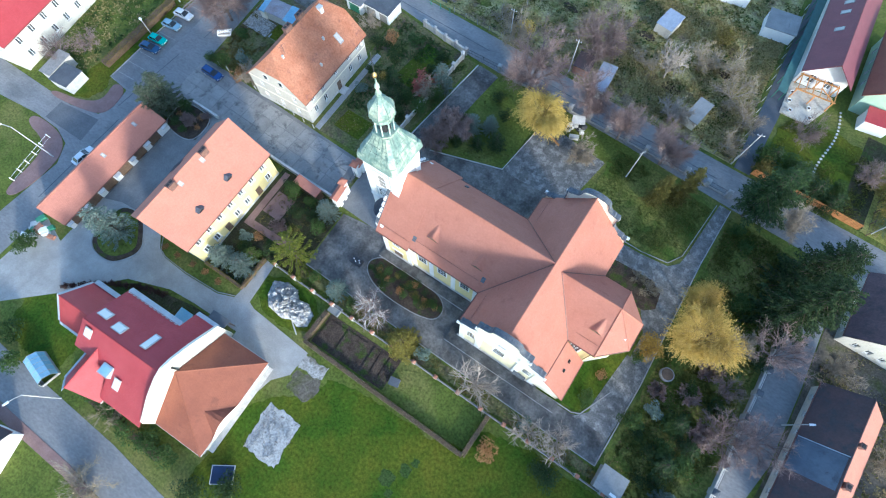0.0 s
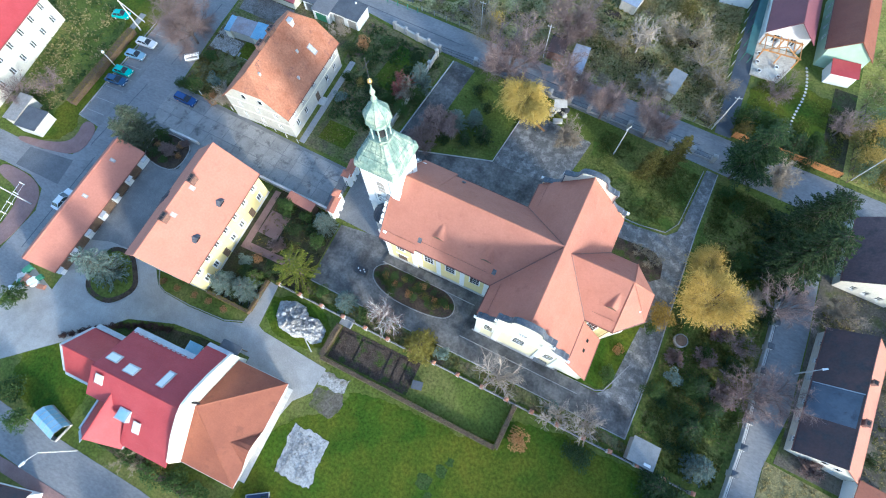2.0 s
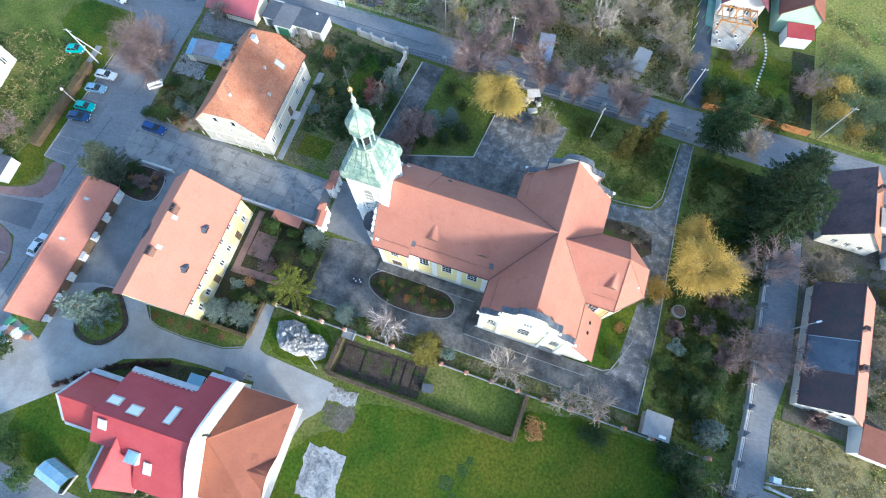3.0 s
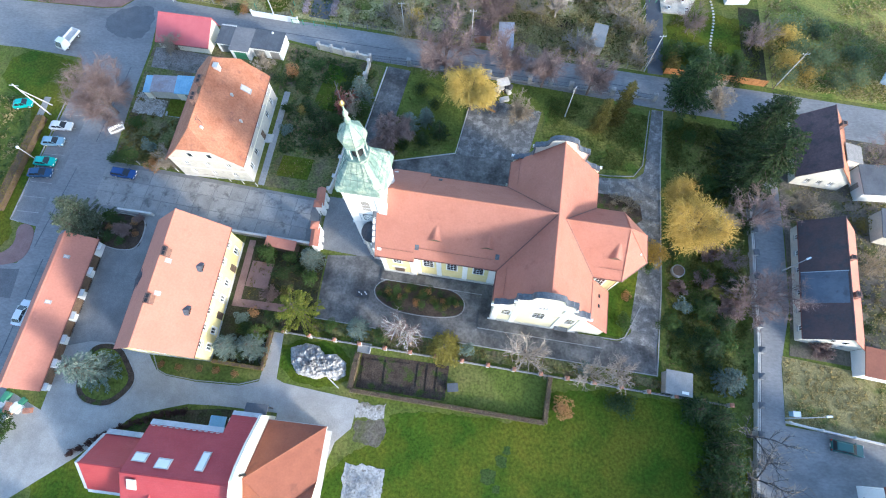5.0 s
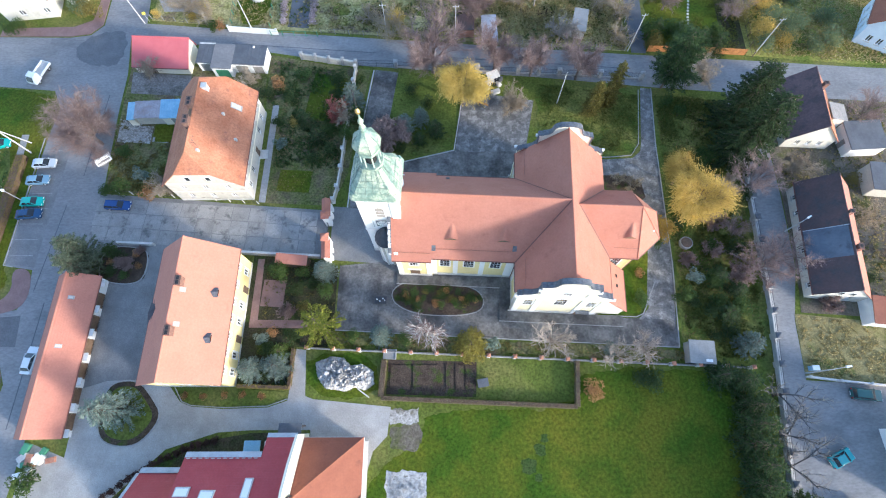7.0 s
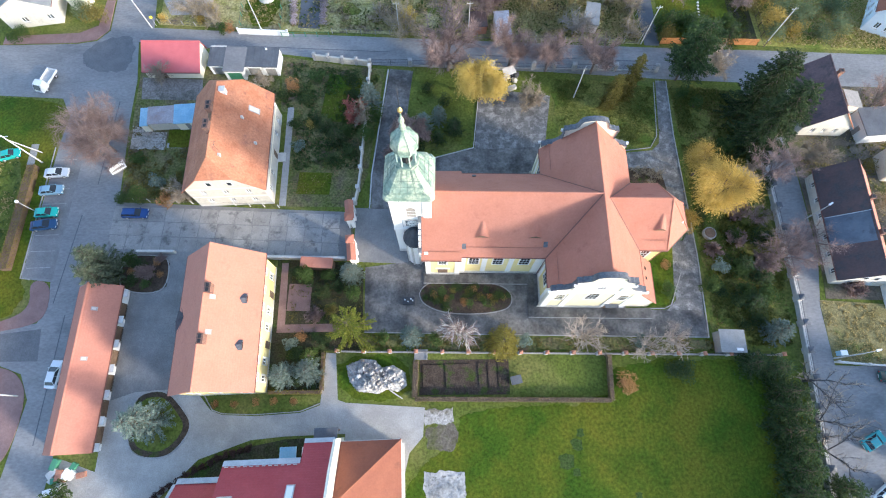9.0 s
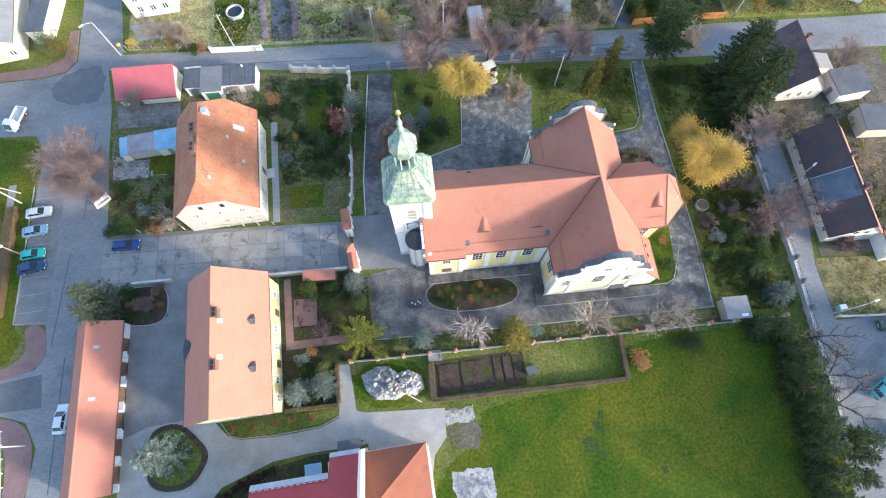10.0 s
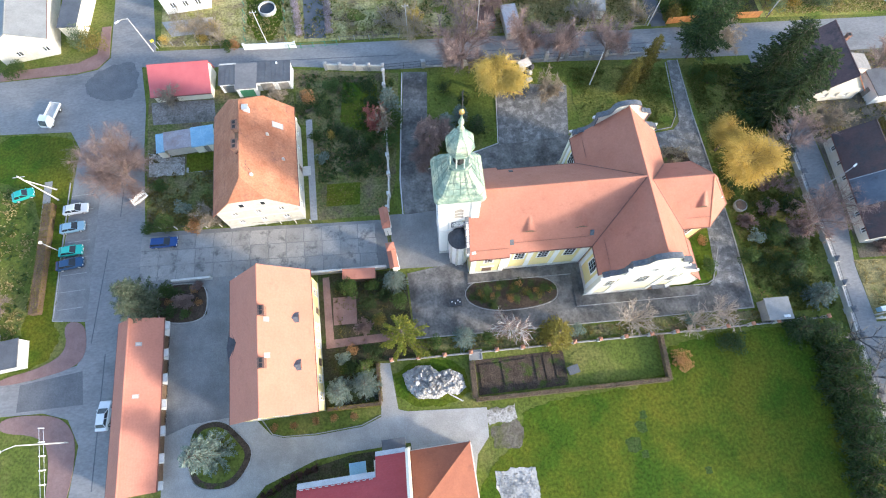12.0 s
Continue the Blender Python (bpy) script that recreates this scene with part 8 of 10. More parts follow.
hedge("hedge", "brown clipped hedge round the vegetable plot", (-26.3, 0.4), (4.0, -1.0), 0.7, 1.2, HEDGE_BROWN, 1)
hedge("hedge", "brown clipped hedge round the vegetable plot", (4.0, -1.0), (4.6, 5.9), 0.7, 1.2, HEDGE_BROWN, 2)
hedge("hedge", "brown clipped hedge round the vegetable plot", (-26.3, 0.6), (-26.0, 6.2), 0.9, 1.2, HEDGE_BROWN, 3)
hedge("hedge", "green clipped hedge before the yellow house", (-49.0, 2.3), (-40.7, 2.0), 0.6, 1.0, LEAF_OLIVE, 4)
hedge("hedge", "green clipped hedge before the yellow house", (-40.8, 2.3), (-40.7, 8.1), 0.6, 1.0, LEAF_OLIVE, 5)
for i in range(15):
    f = i / 14
    plant("plum_shrub", -66.6 + 15.2 * f, -13.4 + 12.4 * f - 4.6 * f * f, 1.0, 0.75)
hedge("hedge", "green hedge along the street", (-52.5, -23.6), (-34.0, -24.6), 1.2, 1.5, LEAF_GREEN, 8)
hedge("hedge", "olive hedge along the garden plots", (-95.2, 24.0), (-95.2, 44.0), 1.6, 1.3, LEAF_OLIVE, 9)
# clumps of perennials in the beds
rng_bed = np.random.default_rng(5)
for i in range(34):
    f = (i + 0.5) / 34
    x = -24.2 + 13.6 * f
    plant(("green_bush", "dark_bush", "rust_bush", "dark_bush", "olive_bush", "green_bush")[i % 6], x + rng_bed.normal() * 0.3, 16.3 + rng_bed.uniform(-1.0, 1.0) * 2.0 * (1 - abs(2 * f - 1) ** 2.5), rng_bed.uniform(0.5, 1.1), rng_bed.uniform(0.5, 0.95), 0.12)
for i in range(8):
    plant("dark_bush", -16.6 + 1.4 * i, 34.8 + rng_bed.normal() * 0.3, 0.8, 0.8, 0.1)
for x in (-57.0, -54.2, -51.0, -48.0, -45.0):
    plant("rust_bush", x, 0.9, 0.6, 0.7, 0.06)
for kind, x, y, h, r in (("dark_bush", -44.6, 8.0, 1.8, 1.3), ("rust_bush", -44.4, 10.6, 1.2, 1.0), ("dark_bush", -40.4, 9.8, 2.0, 1.4), ("olive_bush", -39.6, 14.6, 2.0, 1.3), ("dark_bush", -41.2, 17.6, 2.4, 1.6), ("dark_bush", -38.6, 19.0, 2.2, 1.5), ("dark_bush", -45.8, 21.8, 1.8, 1.2), ("green_bush", -40.2, 20.8, 2.4, 1.5), ("red_bush", -42.0, 14.0, 1.6, 1.3), ("dark_bush", -44.6, 4.2, 1.6, 1.3)):
    plant(kind, x, y, h, r)
for kind, x, y, h, r in (("dark_bush", -72.8, 24.5, 1.5, 1.3), ("rust_bush", -69.8, 24.4, 1.0, 0.8), ("red_bush", -70.6, 22.8, 1.4, 1.2), ("green_bush", -71.0, 20.6, 1.1, 1.0), ("dark_bush", -73.4, 21.4, 1.6, 1.3), ("rust_bush", -68.8, 22.4, 0.9, 0.7), ("red_bush", -72.0, 23.0, 1.2, 1.0), ("rust_bush", -73.6, 22.9, 0.9, 0.8), ("green_bush", -74.0, 24.9, 2.2, 1.4), ("red_bush", -68.9, 25.0, 1.0, 0.8)):
    plant(kind, x, y, h, r, 0.1)


# ---- ground cover ----
def inside(poly, x, y):
    """Which of the points lie inside a polygon."""
    hit = np.zeros(len(x), bool)
    for (ax, ay), (bx, by) in zip(poly, poly[1:] + poly[:1]):
        cross = (ay > y) != (by > y)
        hit ^= cross & (x < (bx - ax) * (y - ay) / (by - ay + 1e-12) + ax)
    return hit


def scatter(name, label, category, poly, n, leaf, size, seed, up=0.5, clump=0.25, blades_each=3, z=0.04):
    """Tufts or leaves strewn over a stretch of ground in patches."""
    rng = np.random.default_rng(seed)
    xs, ys = [p[0] for p in poly], [p[1] for p in poly]
    x, y = rng.uniform(min(xs), max(xs), n), rng.uniform(min(ys), max(ys), n)
    ok = inside(poly, x, y)
    x, y = x[ok], y[ok]
    dens = np.array([noise.noise(Vector((a * clump, b * clump, seed * 3.7))) + 0.5 * noise.noise(Vector((a * clump * 3, b * clump * 3, seed * 1.3))) for a, b in zip(x, y)])
    keep = dens + rng.normal(size=len(x)) * 0.15 > 0.0
    x, y = x[keep], y[keep]
    m = len(x)
    P = np.repeat(np.stack([x, y, np.full(m, z)], 1), blades_each, 0)
    P[:, :2] += rng.normal(size=(m * blades_each, 2)) * size * 0.35
    D = rng.normal(size=(m * blades_each, 3)) * np.array([1, 1, 0.3])
    D[:, 2] = np.abs(D[:, 2]) + up
    g = blades(rng, P, unit(D), size, size * 0.45)
    return tagged(part(name, g, leaf), label, category, kind="stuff")


E_YARD = [(24.4, 34), (24.8, 57), (36.5, 55.5), (37.2, 43), (36.8, 26), (35.9, 14), (34.6, 6), (22.8, 7), (23.6, 22)]
N_PLOTS = [(-60.5, 76.2), (-23.6, 72.6), (21, 68.6), (21, 112), (-60, 112)]
scatter("grass_tufts", "rough grass tufts in the eastern churchyard", "grass", E_YARD, 13000, TUFT, 0.34, 3, 0.9)
scatter("dead_leaves", "brown fallen leaves under the churchyard trees", "leaves", E_YARD, 6500, LITTER, 0.2, 4, 0.1, 0.2)
scatter("dry_stalks", "dry stalks and straw on the garden plots", "dry grass", N_PLOTS, 14000, STRAW, 0.42, 5)
scatter("grass_tufts", "green tufts on the garden plots", "grass", N_PLOTS, 9000, TUFT, 0.4, 6)
scatter("garden_plants", "dark leafy garden plants along the plots", "plants", N_PLOTS, 1500, LEAF_GREEN, 0.5, 7, 0.6, 0.12, 5)
scatter("dry_stalks", "dry straw in the north-eastern gardens", "dry grass", [(46, 67), (67, 64.6), (110, 61), (110, 100), (47, 100)], 7000, STRAW, 0.45, 8)
scatter("garden_plants", "low dark plants in the shaded garden", "plants", [(-48, 41.5), (-36, 41), (-34.8, 46), (-32, 63), (-40, 64), (-51, 66.5), (-50.5, 55.5), (-48, 55)], 2600, LEAF_GREEN, 0.4, 9, 0.6, 0.3, 5)
scatter("dead_leaves", "brown fallen leaves in the shaded garden", "leaves", [(-48, 36), (-37, 35), (-32, 63), (-40, 64), (-51, 66.5), (-50.5, 55.5), (-48, 55)], 3000, LITTER, 0.22, 10, 0.1)
scatter("garden_plants", "low plants beside the yellow house", "plants", [(-46.8, 4), (-41, 4), (-40, 8.6), (-35, 9), (-35, 22), (-46.5, 23)], 600, LEAF_OLIVE, 0.3, 11, 0.6, 0.4, 4)
scatter("garden_plants", "low plants along the churchyard fence", "plants", [(-34, 10.6), (-18.8, 9.8), (21.8, 7.6), (22, 6), (-34, 8.4)], 1500, LEAF_OLIVE, 0.3, 12, 0.6, 0.5, 4)
scatter("dead_leaves", "fallen leaves along the churchyard fence", "leaves", [(-34, 10.6), (-18.8, 9.8), (21.8, 7.6), (22, 6), (-34, 8.4)], 1500, LITTER, 0.2, 13, 0.1, 0.5)
scatter("garden_plants", "rough plants in the yard behind the lane", "plants", [(-78, 37.4), (-65, 36), (-64.4, 47), (-75, 47.5), (-79, 53)], 1400, LEAF_OLIVE, 0.4, 14, 0.6, 0.3, 4)
scatter("grass_tufts", "rough grass tufts on the north lawns", "grass", [(-13, 59), (2.4, 56), (2.4, 45), (21.2, 46), (21.6, 57), (-24, 62.8), (-27.4, 42.5), (-14.8, 45.6)], 3200, TUFT, 0.28, 15)
scatter("dry_stalks", "dry stalks in the western gardens", "dry grass", [(-97.4, 24), (-97.6, 47), (-112, 50), (-130, 40), (-100, 17)], 3000, STRAW, 0.4, 16)
scatter("garden_plants", "green garden plants in the western gardens", "plants", [(-97.4, 24), (-97.6, 47), (-112, 50), (-130, 40), (-100, 17)], 2000, LEAF_GREEN, 0.45, 17, 0.6, 0.2, 4)
scatter("rubble", "pale broken stones spread on the lawn", "rubble", [(-25.0, -10.0), (-19.2, -10.2), (-18.9, -17.0), (-24.8, -17.0)], 900, RUBBLE, 0.2, 18, 0.2, 0.6, 3, 0.06)
scatter("rubble", "pale rubble in the builders' yard", "rubble", [(-78.6, 47.3), (-72.1, 46.8), (-72.2, 50.6), (-75.4, 50.9), (-78.8, 52.4)], 500, PALE, 0.3, 19, 0.2, 0.6, 3, 0.08)
scatter("dry_stalks", "dry weeds in the eastern yards", "dry grass", [(44.8, 57), (67, 54.6), (70, 12.5), (54, 13.4), (53, 35), (45.5, 37)], 3600, STRAW, 0.35, 20)
scatter("grass_tufts", "rough grass in the eastern yards", "grass", [(44.8, 57), (67, 54.6), (70, 12.5), (54, 13.4), (53, 35), (45.5, 37)], 3000, TUFT, 0.35, 21)
scatter("dry_stalks", "long dry grass on the walled plot", "dry grass", [(41.4, 13), (59.8, 11), (59.8, 2), (40.8, 3.5)], 2200, STRAW, 0.3, 22, 0.5, 0.4)
for kind, x, y, h, r in (("thicket", 57.5, 30.4, 3.5, 2.4), ("bare_small", 60.2, 23.0, 5.0, 2.6), ("bare_tree", 62.0, 50.5, 7.0, 3.4), ("olive_bush", 56.8, 37.6, 2.4, 1.6), ("dark_bush", 54.6, 19.4, 2.0, 1.4), ("bare_small", 47.4, 39.6, 4.5, 2.2), ("red_bush", 46.6, 15.0, 2.0, 1.4)):
    plant(kind, x, y, h, r)
scatter("grass_tufts", "sunlit grass of the lawn behind the orange fence", "grass", [(26.4, 68.8), (44, 67), (44.6, 81), (34, 84), (26.8, 83)], 7000, TUFT, 0.26, 23, 0.9, 0.15)
scatter("grass_tufts", "grass of the lawn north of the transept", "grass", [(2.4, 45.2), (9.4, 44.5), (18.4, 44.3), (20, 46.4), (21.4, 57), (2.6, 59.8)], 6000, TUFT, 0.24, 24, 0.9, 0.15)
scatter("dry_stalks", "straw and dry grass on the north-eastern plots", "dry grass", [(46, 67), (67, 64.6), (90, 62), (90, 95), (47, 95)], 9000, STRAW, 0.4, 25, 0.9, 0.1)
scatter("dry_stalks", "sunlit dry grass on the plots by the alley", "dry grass", [(-8, 72), (21, 69), (21, 100), (-8, 100)], 9000, STRAW, 0.38, 26, 0.9, 0.12)
for i in range(7):
    plant("heather_shrub", -49.9 - 0.1 * i, 76.2 + 1.5 * i, 0.7, 1.0)
    plant("heather_shrub", -43.9 + 0.02 * i, 76.0 + 1.5 * i, 0.7, 1.0)
for x, y in ((-77.0, 78.2), (-69.0, 77.2), (-67.4, 80.6)):
    plant("yellow_bush", x, y, 1.6, 1.2)


# ---- walls, fences and gates ----
def pillar(parent, x, y, w, h, mat, cap_mat, turn=0.0, cap=0.12):
    p = part("pillar", Geo().box(-w / 2, w / 2, -w / 2, w / 2, 0, h), mat, parent)
    p.matrix_basis = pose(x, y, 0, 0, 0, turn)
    k = w / 2 + 0.07
    part("pillar_cap", Geo().lathe([(k, h), (k, h + cap * 0.5), (k * 0.25, h + cap + 0.12)], 4, 0, 0, math.pi / 4, True), cap_mat, p)
    return p


def fence_run(name, label, pts, pillar_w=0.45, pillar_h=1.6, wall_h=0.5, mat=None, cap=None, rails=True, wall_mat=None, wall_t=0.25, bars=True):
    """Pillars with a low wall and a metal railing between them; a thing of its own."""
    ob = thing(name, label, "fence", pose(0, 0, 0))
    for x, y in pts:
        pillar(ob, x, y, pillar_w, pillar_h, mat or BRICK, cap or PALE)
    for a, b in zip(pts, pts[1:]):
        a, b = Vector(a), Vector(b)
        d = (b - a).normalized()
        n = Vector((-d.y, d.x))
        p, q = a + d * (pillar_w / 2 + 0.003) - n * wall_t / 2, b - d * (pillar_w / 2 + 0.003) - n * wall_t / 2
        part("wall_panel", Geo().wall(p, q, 0, wall_h, wall_t), wall_mat or KERB, ob)
        if rails:
            c0, c1 = a + d * pillar_w / 2, b - d * pillar_w / 2
            for z in (wall_h + 0.12, pillar_h - 0.15):
                part("rail", Geo().tube((c0.x, c0.y, z), (c1.x, c1.y, z), 0.03, n=4), IRON, ob)
            if bars:
                k = max(2, int((c1 - c0).length / 0.3))
                g = Geo()
                for i in range(1, k):
                    c = c0 + (c1 - c0) * (i / k)
                    g.tube((c.x, c.y, wall_h + 0.05), (c.x, c.y, pillar_h - 0.05), 0.014, n=3)
                tagged(part("railing", g, IRON, ob), kind="stuff")
    return ob


south_pts = [(-38.4, 8.2)] + [(-34.2 + 4.13 * i, 7.95 - 0.2 * i) for i in range(17)] + [(36.0, 4.6)]
fence_run("churchyard_fence", "low churchyard fence with pale pillars, brick caps and iron railing", south_pts[:18], 0.5, 1.5, 0.45, PALE, BRICK)
east_pts = [(38.8, 43.0), (38.6, 38.6), (38.3, 34.4), (38.1, 30.2), (37.8, 25.9), (37.6, 21.7), (37.5, 17.8), (37.2, 13.7), (36.7, 9.6), (36.2, 5.2), (35.7, 1.0), (35.2, -3.2), (34.7, -7.5), (34.1, -11.8), (33.3, -16.0)]
fence_run("boundary_wall", "pale churchyard boundary wall with stone pillars", east_pts, 0.85, 1.7, 1.0, PALE, SLATE, wall_mat=PALE, wall_t=0.45, bars=False)
north_pts = [(-25.9, 64.3)] + [(-21.7 + 4.04 * i, 63.85 - 0.27 * i) for i in range(12)]
fence_run("street_fence", "street fence with square stone pillars and railing", north_pts, 0.75, 1.7, 0.4, KERB, KERB)
fence_run("garden_wall", "dark garden wall with pale pillars by the walk", [(-36.2, 34.2), (-35.7, 36.8), (-35.3, 40.8), (-35.1, 44.6), (-34.8, 48.6), (-34.5, 52.6), (-34.3, 56.4), (-34.1, 60.0), (-33.9, 63.3)], 0.55, 1.8, 1.3, PALE, PALE, False, BEIGE, 0.3)
fence_run("stone_wall", "pale crumbling stone wall along the street", [(-45.0, 66.6), (-42.2, 66.1), (-39.4, 65.5), (-36.6, 65.1), (-33.9, 64.6)], 0.6, 1.7, 1.4, KERB, KERB, False, BEIGE, 0.4)

gate = thing("metal_gate", "dark iron double gate at the street", "gate", pose(0, 0, 0))
for x0, x1 in ((-33.4, -29.8), (-29.75, -26.4)):
    g = Geo()
    y0, y1 = 64.55 - (x0 + 33.9) * 0.03, 64.55 - (x1 + 33.9) * 0.03
    for z in (0.2, 1.0, 1.7):
        g.tube((x0, y0, z), (x1, y1, z), 0.035, n=4)
    for xx, yy in ((x0, y0), (x1, y1)):
        g.tube((xx, yy, 0.1), (xx, yy, 1.8), 0.04, n=4)
    leaf_ = part("gate_frame", g, IRON, gate)
    for i in range(9):
        f = (i + 1) / 10
        part("bar", Geo().tube((x0 + (x1 - x0) * f, y0 + (y1 - y0) * f, 0.2), (x0 + (x1 - x0) * f, y0 + (y1 - y0) * f, 1.75), 0.018, n=4), IRON, leaf_)

# west gate: white walls with red tiled copings and an arch
gatehouse = thing("church_gate", "white plastered church gate with red tiled copings", "gate", pose(-36.5, 28.0, 0, 0, 0, 90 + 4))


def coped_wall(parent, x0, x1, h, t=0.6, ov=0.35):
    w = part("gate_wall", Geo().box(x0, x1, -t / 2, t / 2, 0, h), WHITE, parent)
    for s in (-1, 1):
        part("coping_tiles", Geo().slab([(x0 - 0.1, s * (t / 2 + ov), h + 0.02), (x1 + 0.1, s * (t / 2 + ov), h + 0.02), (x1 + 0.1, 0, h + 0.6), (x0 - 0.1, 0, h + 0.6)], 0.1), TILE_CHURCH, w, uv=True)
    return w


coped_wall(gatehouse, -5.4, -2.2, 3.0, 0.7, 0.4)
coped_wall(gatehouse, 2.2, 5.4, 3.0, 0.7, 0.4)
for x in (-2.0, 2.0):
    p = part("gate_pier", Geo().box(x - 0.45, x + 0.45, -0.55, 0.55, 0, 3.9), WHITE, gatehouse)
    part("pier_cap", Geo().lathe([(0.7, 3.9), (0.7, 4.05), (0.12, 4.7)], 4, x, 0, math.pi / 4, True), TILE_CHURCH, p)
for x in (-1.55, -0.05):
    lf = part("gate_leaf", Geo().tube((x, 0, 0.15), (x, 0, 2.2), 0.04, n=4).tube((x + 1.45, 0, 0.15), (x + 1.45, 0, 2.2), 0.04, n=4).tube((x, 0, 0.2), (x + 1.45, 0, 0.2), 0.03, n=4).tube((x, 0, 2.1), (x + 1.45, 0, 2.1), 0.03, n=4), IRON, gatehouse)
    for i in range(7):
        part("bar", Geo().tube((x + 0.2 * (i + 0.6), 0, 0.2), (x + 0.2 * (i + 0.6), 0, 2.1), 0.015, n=4), IRON, lf)
for x in (-4.6, -3.2, 3.2, 4.6):
    part("buttress", Geo().box(x - 0.35, x + 0.35, -0.75, -0.352, 0, 2.2), WHITE, gatehouse)

shelter = block("lean_to_shelter", "long low shelter with red tiled roof", pose(-42.1, 22.7, 0, 0, 0, -6), 5.2, 1.5, 2.0, WOOD_DARK, TILE_CHURCH, "shed", 0.1, 0.3)
lane_wall = thing("lane_wall", "pale concrete retaining wall along the lane", "wall", pose(0, 0, 0))
part("wall_panel", Geo().wall((-73.3, 26.3), (-66.9, 26.0), 0, 1.1, 0.35), PALE, lane_wall)
lane_wall_b = thing("lane_wall", "grey rendered garden wall along the lane", "wall", pose(0, 0, 0))
part("wall_panel", Geo().wall((-62.6, 25.2), (-49.6, 24.2), 0, 1.3, 0.3), KERB, lane_wall_b)
part("wall_panel", Geo().wall((-49.6, 24.2), (-37.6, 23.5), 0, 1.3, 0.3), KERB, lane_wall_b)
part("wall_cap", Geo().wall((-62.6, 25.15), (-49.6, 24.15), 1.3, 1.38, 0.4), PALE, lane_wall_b)
part("wall_cap", Geo().wall((-49.6, 24.15), (-37.6, 23.45), 1.3, 1.38, 0.4), PALE, lane_wall_b)


def post_fence(name, label, a, b, step, h, mat, rail_mat=None, post_r=0.06, mesh=True, category="fence"):
    ob = thing(name, label, category, pose(0, 0, 0))
    a, b = Vector(a), Vector(b)
    n = max(1, round((b - a).length / step))
    for i in range(n + 1):
        c = a + (b - a) * (i / n)
        part("post", Geo().box(c.x - post_r, c.x + post_r, c.y - post_r, c.y + post_r, 0, h), mat, ob)
    for z in ((0.25, h - 0.12) if mesh else (h - 0.1,)):
        part("rail", Geo().tube((a.x, a.y, z), (b.x, b.y, z), 0.025, n=4), rail_mat or IRON, ob)
    return ob


def board_fence(name, label, a, b, h, mat, width=0.22, gap=0.03):
    """Upright boards, each its own piece, on two rails."""
    ob = thing(name, label, "fence", pose(0, 0, 0))
    a, b = Vector(a), Vector(b)
    d = (b - a).normalized()
    n = int((b - a).length / (width + gap))
    ang = math.degrees(math.atan2(d.y, d.x))
    me = None
    for i in range(n):
        c = a + d * (i + 0.5) * (width + gap)
        if me is None:
            o = part("board", Geo().box(-width / 2, width / 2, -0.015, 0.015, 0.05, h), mat, ob)
            me = o.data
        else:
            o = new("board", me)
            o.parent = ob
        o.matrix_basis = pose(c.x, c.y, 0, 0, 0, ang)
    for z in (0.4, h - 0.35):
        p, q = a + Vector((d.y, -d.x)) * 0.05, b + Vector((d.y, -d.x)) * 0.05
        part("rail", Geo().tube((p.x, p.y, z), (q.x, q.y, z), 0.04, n=4), mat, ob)
    return ob


WOOD_FENCE = material("orange_fence_boards", (0.40, 0.17, 0.05), (0.50, 0.23, 0.08), 1.5, 0.7, fine=8.0, fine_amount=0.15, per_object=0.12)
board_fence("board_fence", "orange-brown wooden board fence along the street", (24.9, 67.6), (35.0, 67.2), 1.7, WOOD_FENCE)
board_fence("board_fence", "orange-brown wooden board fence along the street", (35.0, 67.2), (44.6, 66.4), 1.7, WOOD_FENCE)
post_fence("post_fence", "white concrete posts with wire along the lane", (-78.2, 36.6), (-49.8, 34.0), 2.7, 1.2, PALE)
post_fence("post_fence", "white posts with pale rail by the street corner", (-91.9, 6.0), (-90.4, -4.0), 2.0, 1.2, FRAME, FRAME, 0.08)
post_fence("wire_fence", "green wire fence along the garden plots", (-52.0, 72.6), (-42.4, 72.3), 2.4, 1.4, GREENPAINT, GREENPAINT)
fence_run("white_wall", "white plastered garden wall by the street", [(-60.9, 73.9), (-56.0, 73.4), (-50.8, 72.9)], 0.3, 1.5, 1.4, WHITE, PALE, False, WHITE, 0.2)
post_fence("wire_fence", "rusty wire fence with posts by the street", (-78.0, 77.4), (-62.5, 75.2), 2.6, 1.2, WOOD_GREY)
post_fence("wire_fence", "grey wire fence with posts by the street", (-41.8, 73.2), (20.6, 67.9), 3.0, 1.3, WOOD_GREY)
fence_run("plot_wall", "low pale wall round the dry grass plot", [(40.6, 3.3), (45.2, 2.7), (49.8, 2.2), (54.4, 1.7), (59.0, 1.2)], 0.3, 1.0, 0.9, PALE, PALE, False, PALE, 0.25)
post_fence("wire_fence", "dark wire fence between garden plots", (46.0, 66.0), (46.6, 84.0), 2.5, 1.5, WOOD_DARK)
post_fence("wire_fence", "dark wire fence between garden plots", (-60.8, 76.0), (-61.4, 100.0), 2.5, 1.3, GREENPAINT)
post_fence("wire_fence", "green wire fence between garden plots", (-52.6, 75.0), (-53.0, 100.0), 2.5, 1.3, GREENPAINT)
post_fence("wire_fence", "dark wire fence between garden plots", (-29.6, 73.0), (-29.0, 100.0), 2.5, 1.3, WOOD_GREY)
post_fence("wire_fence", "pale wire fence between garden plots", (21.4, 69.0), (21.8, 112.0), 3.0, 1.5, GALV)


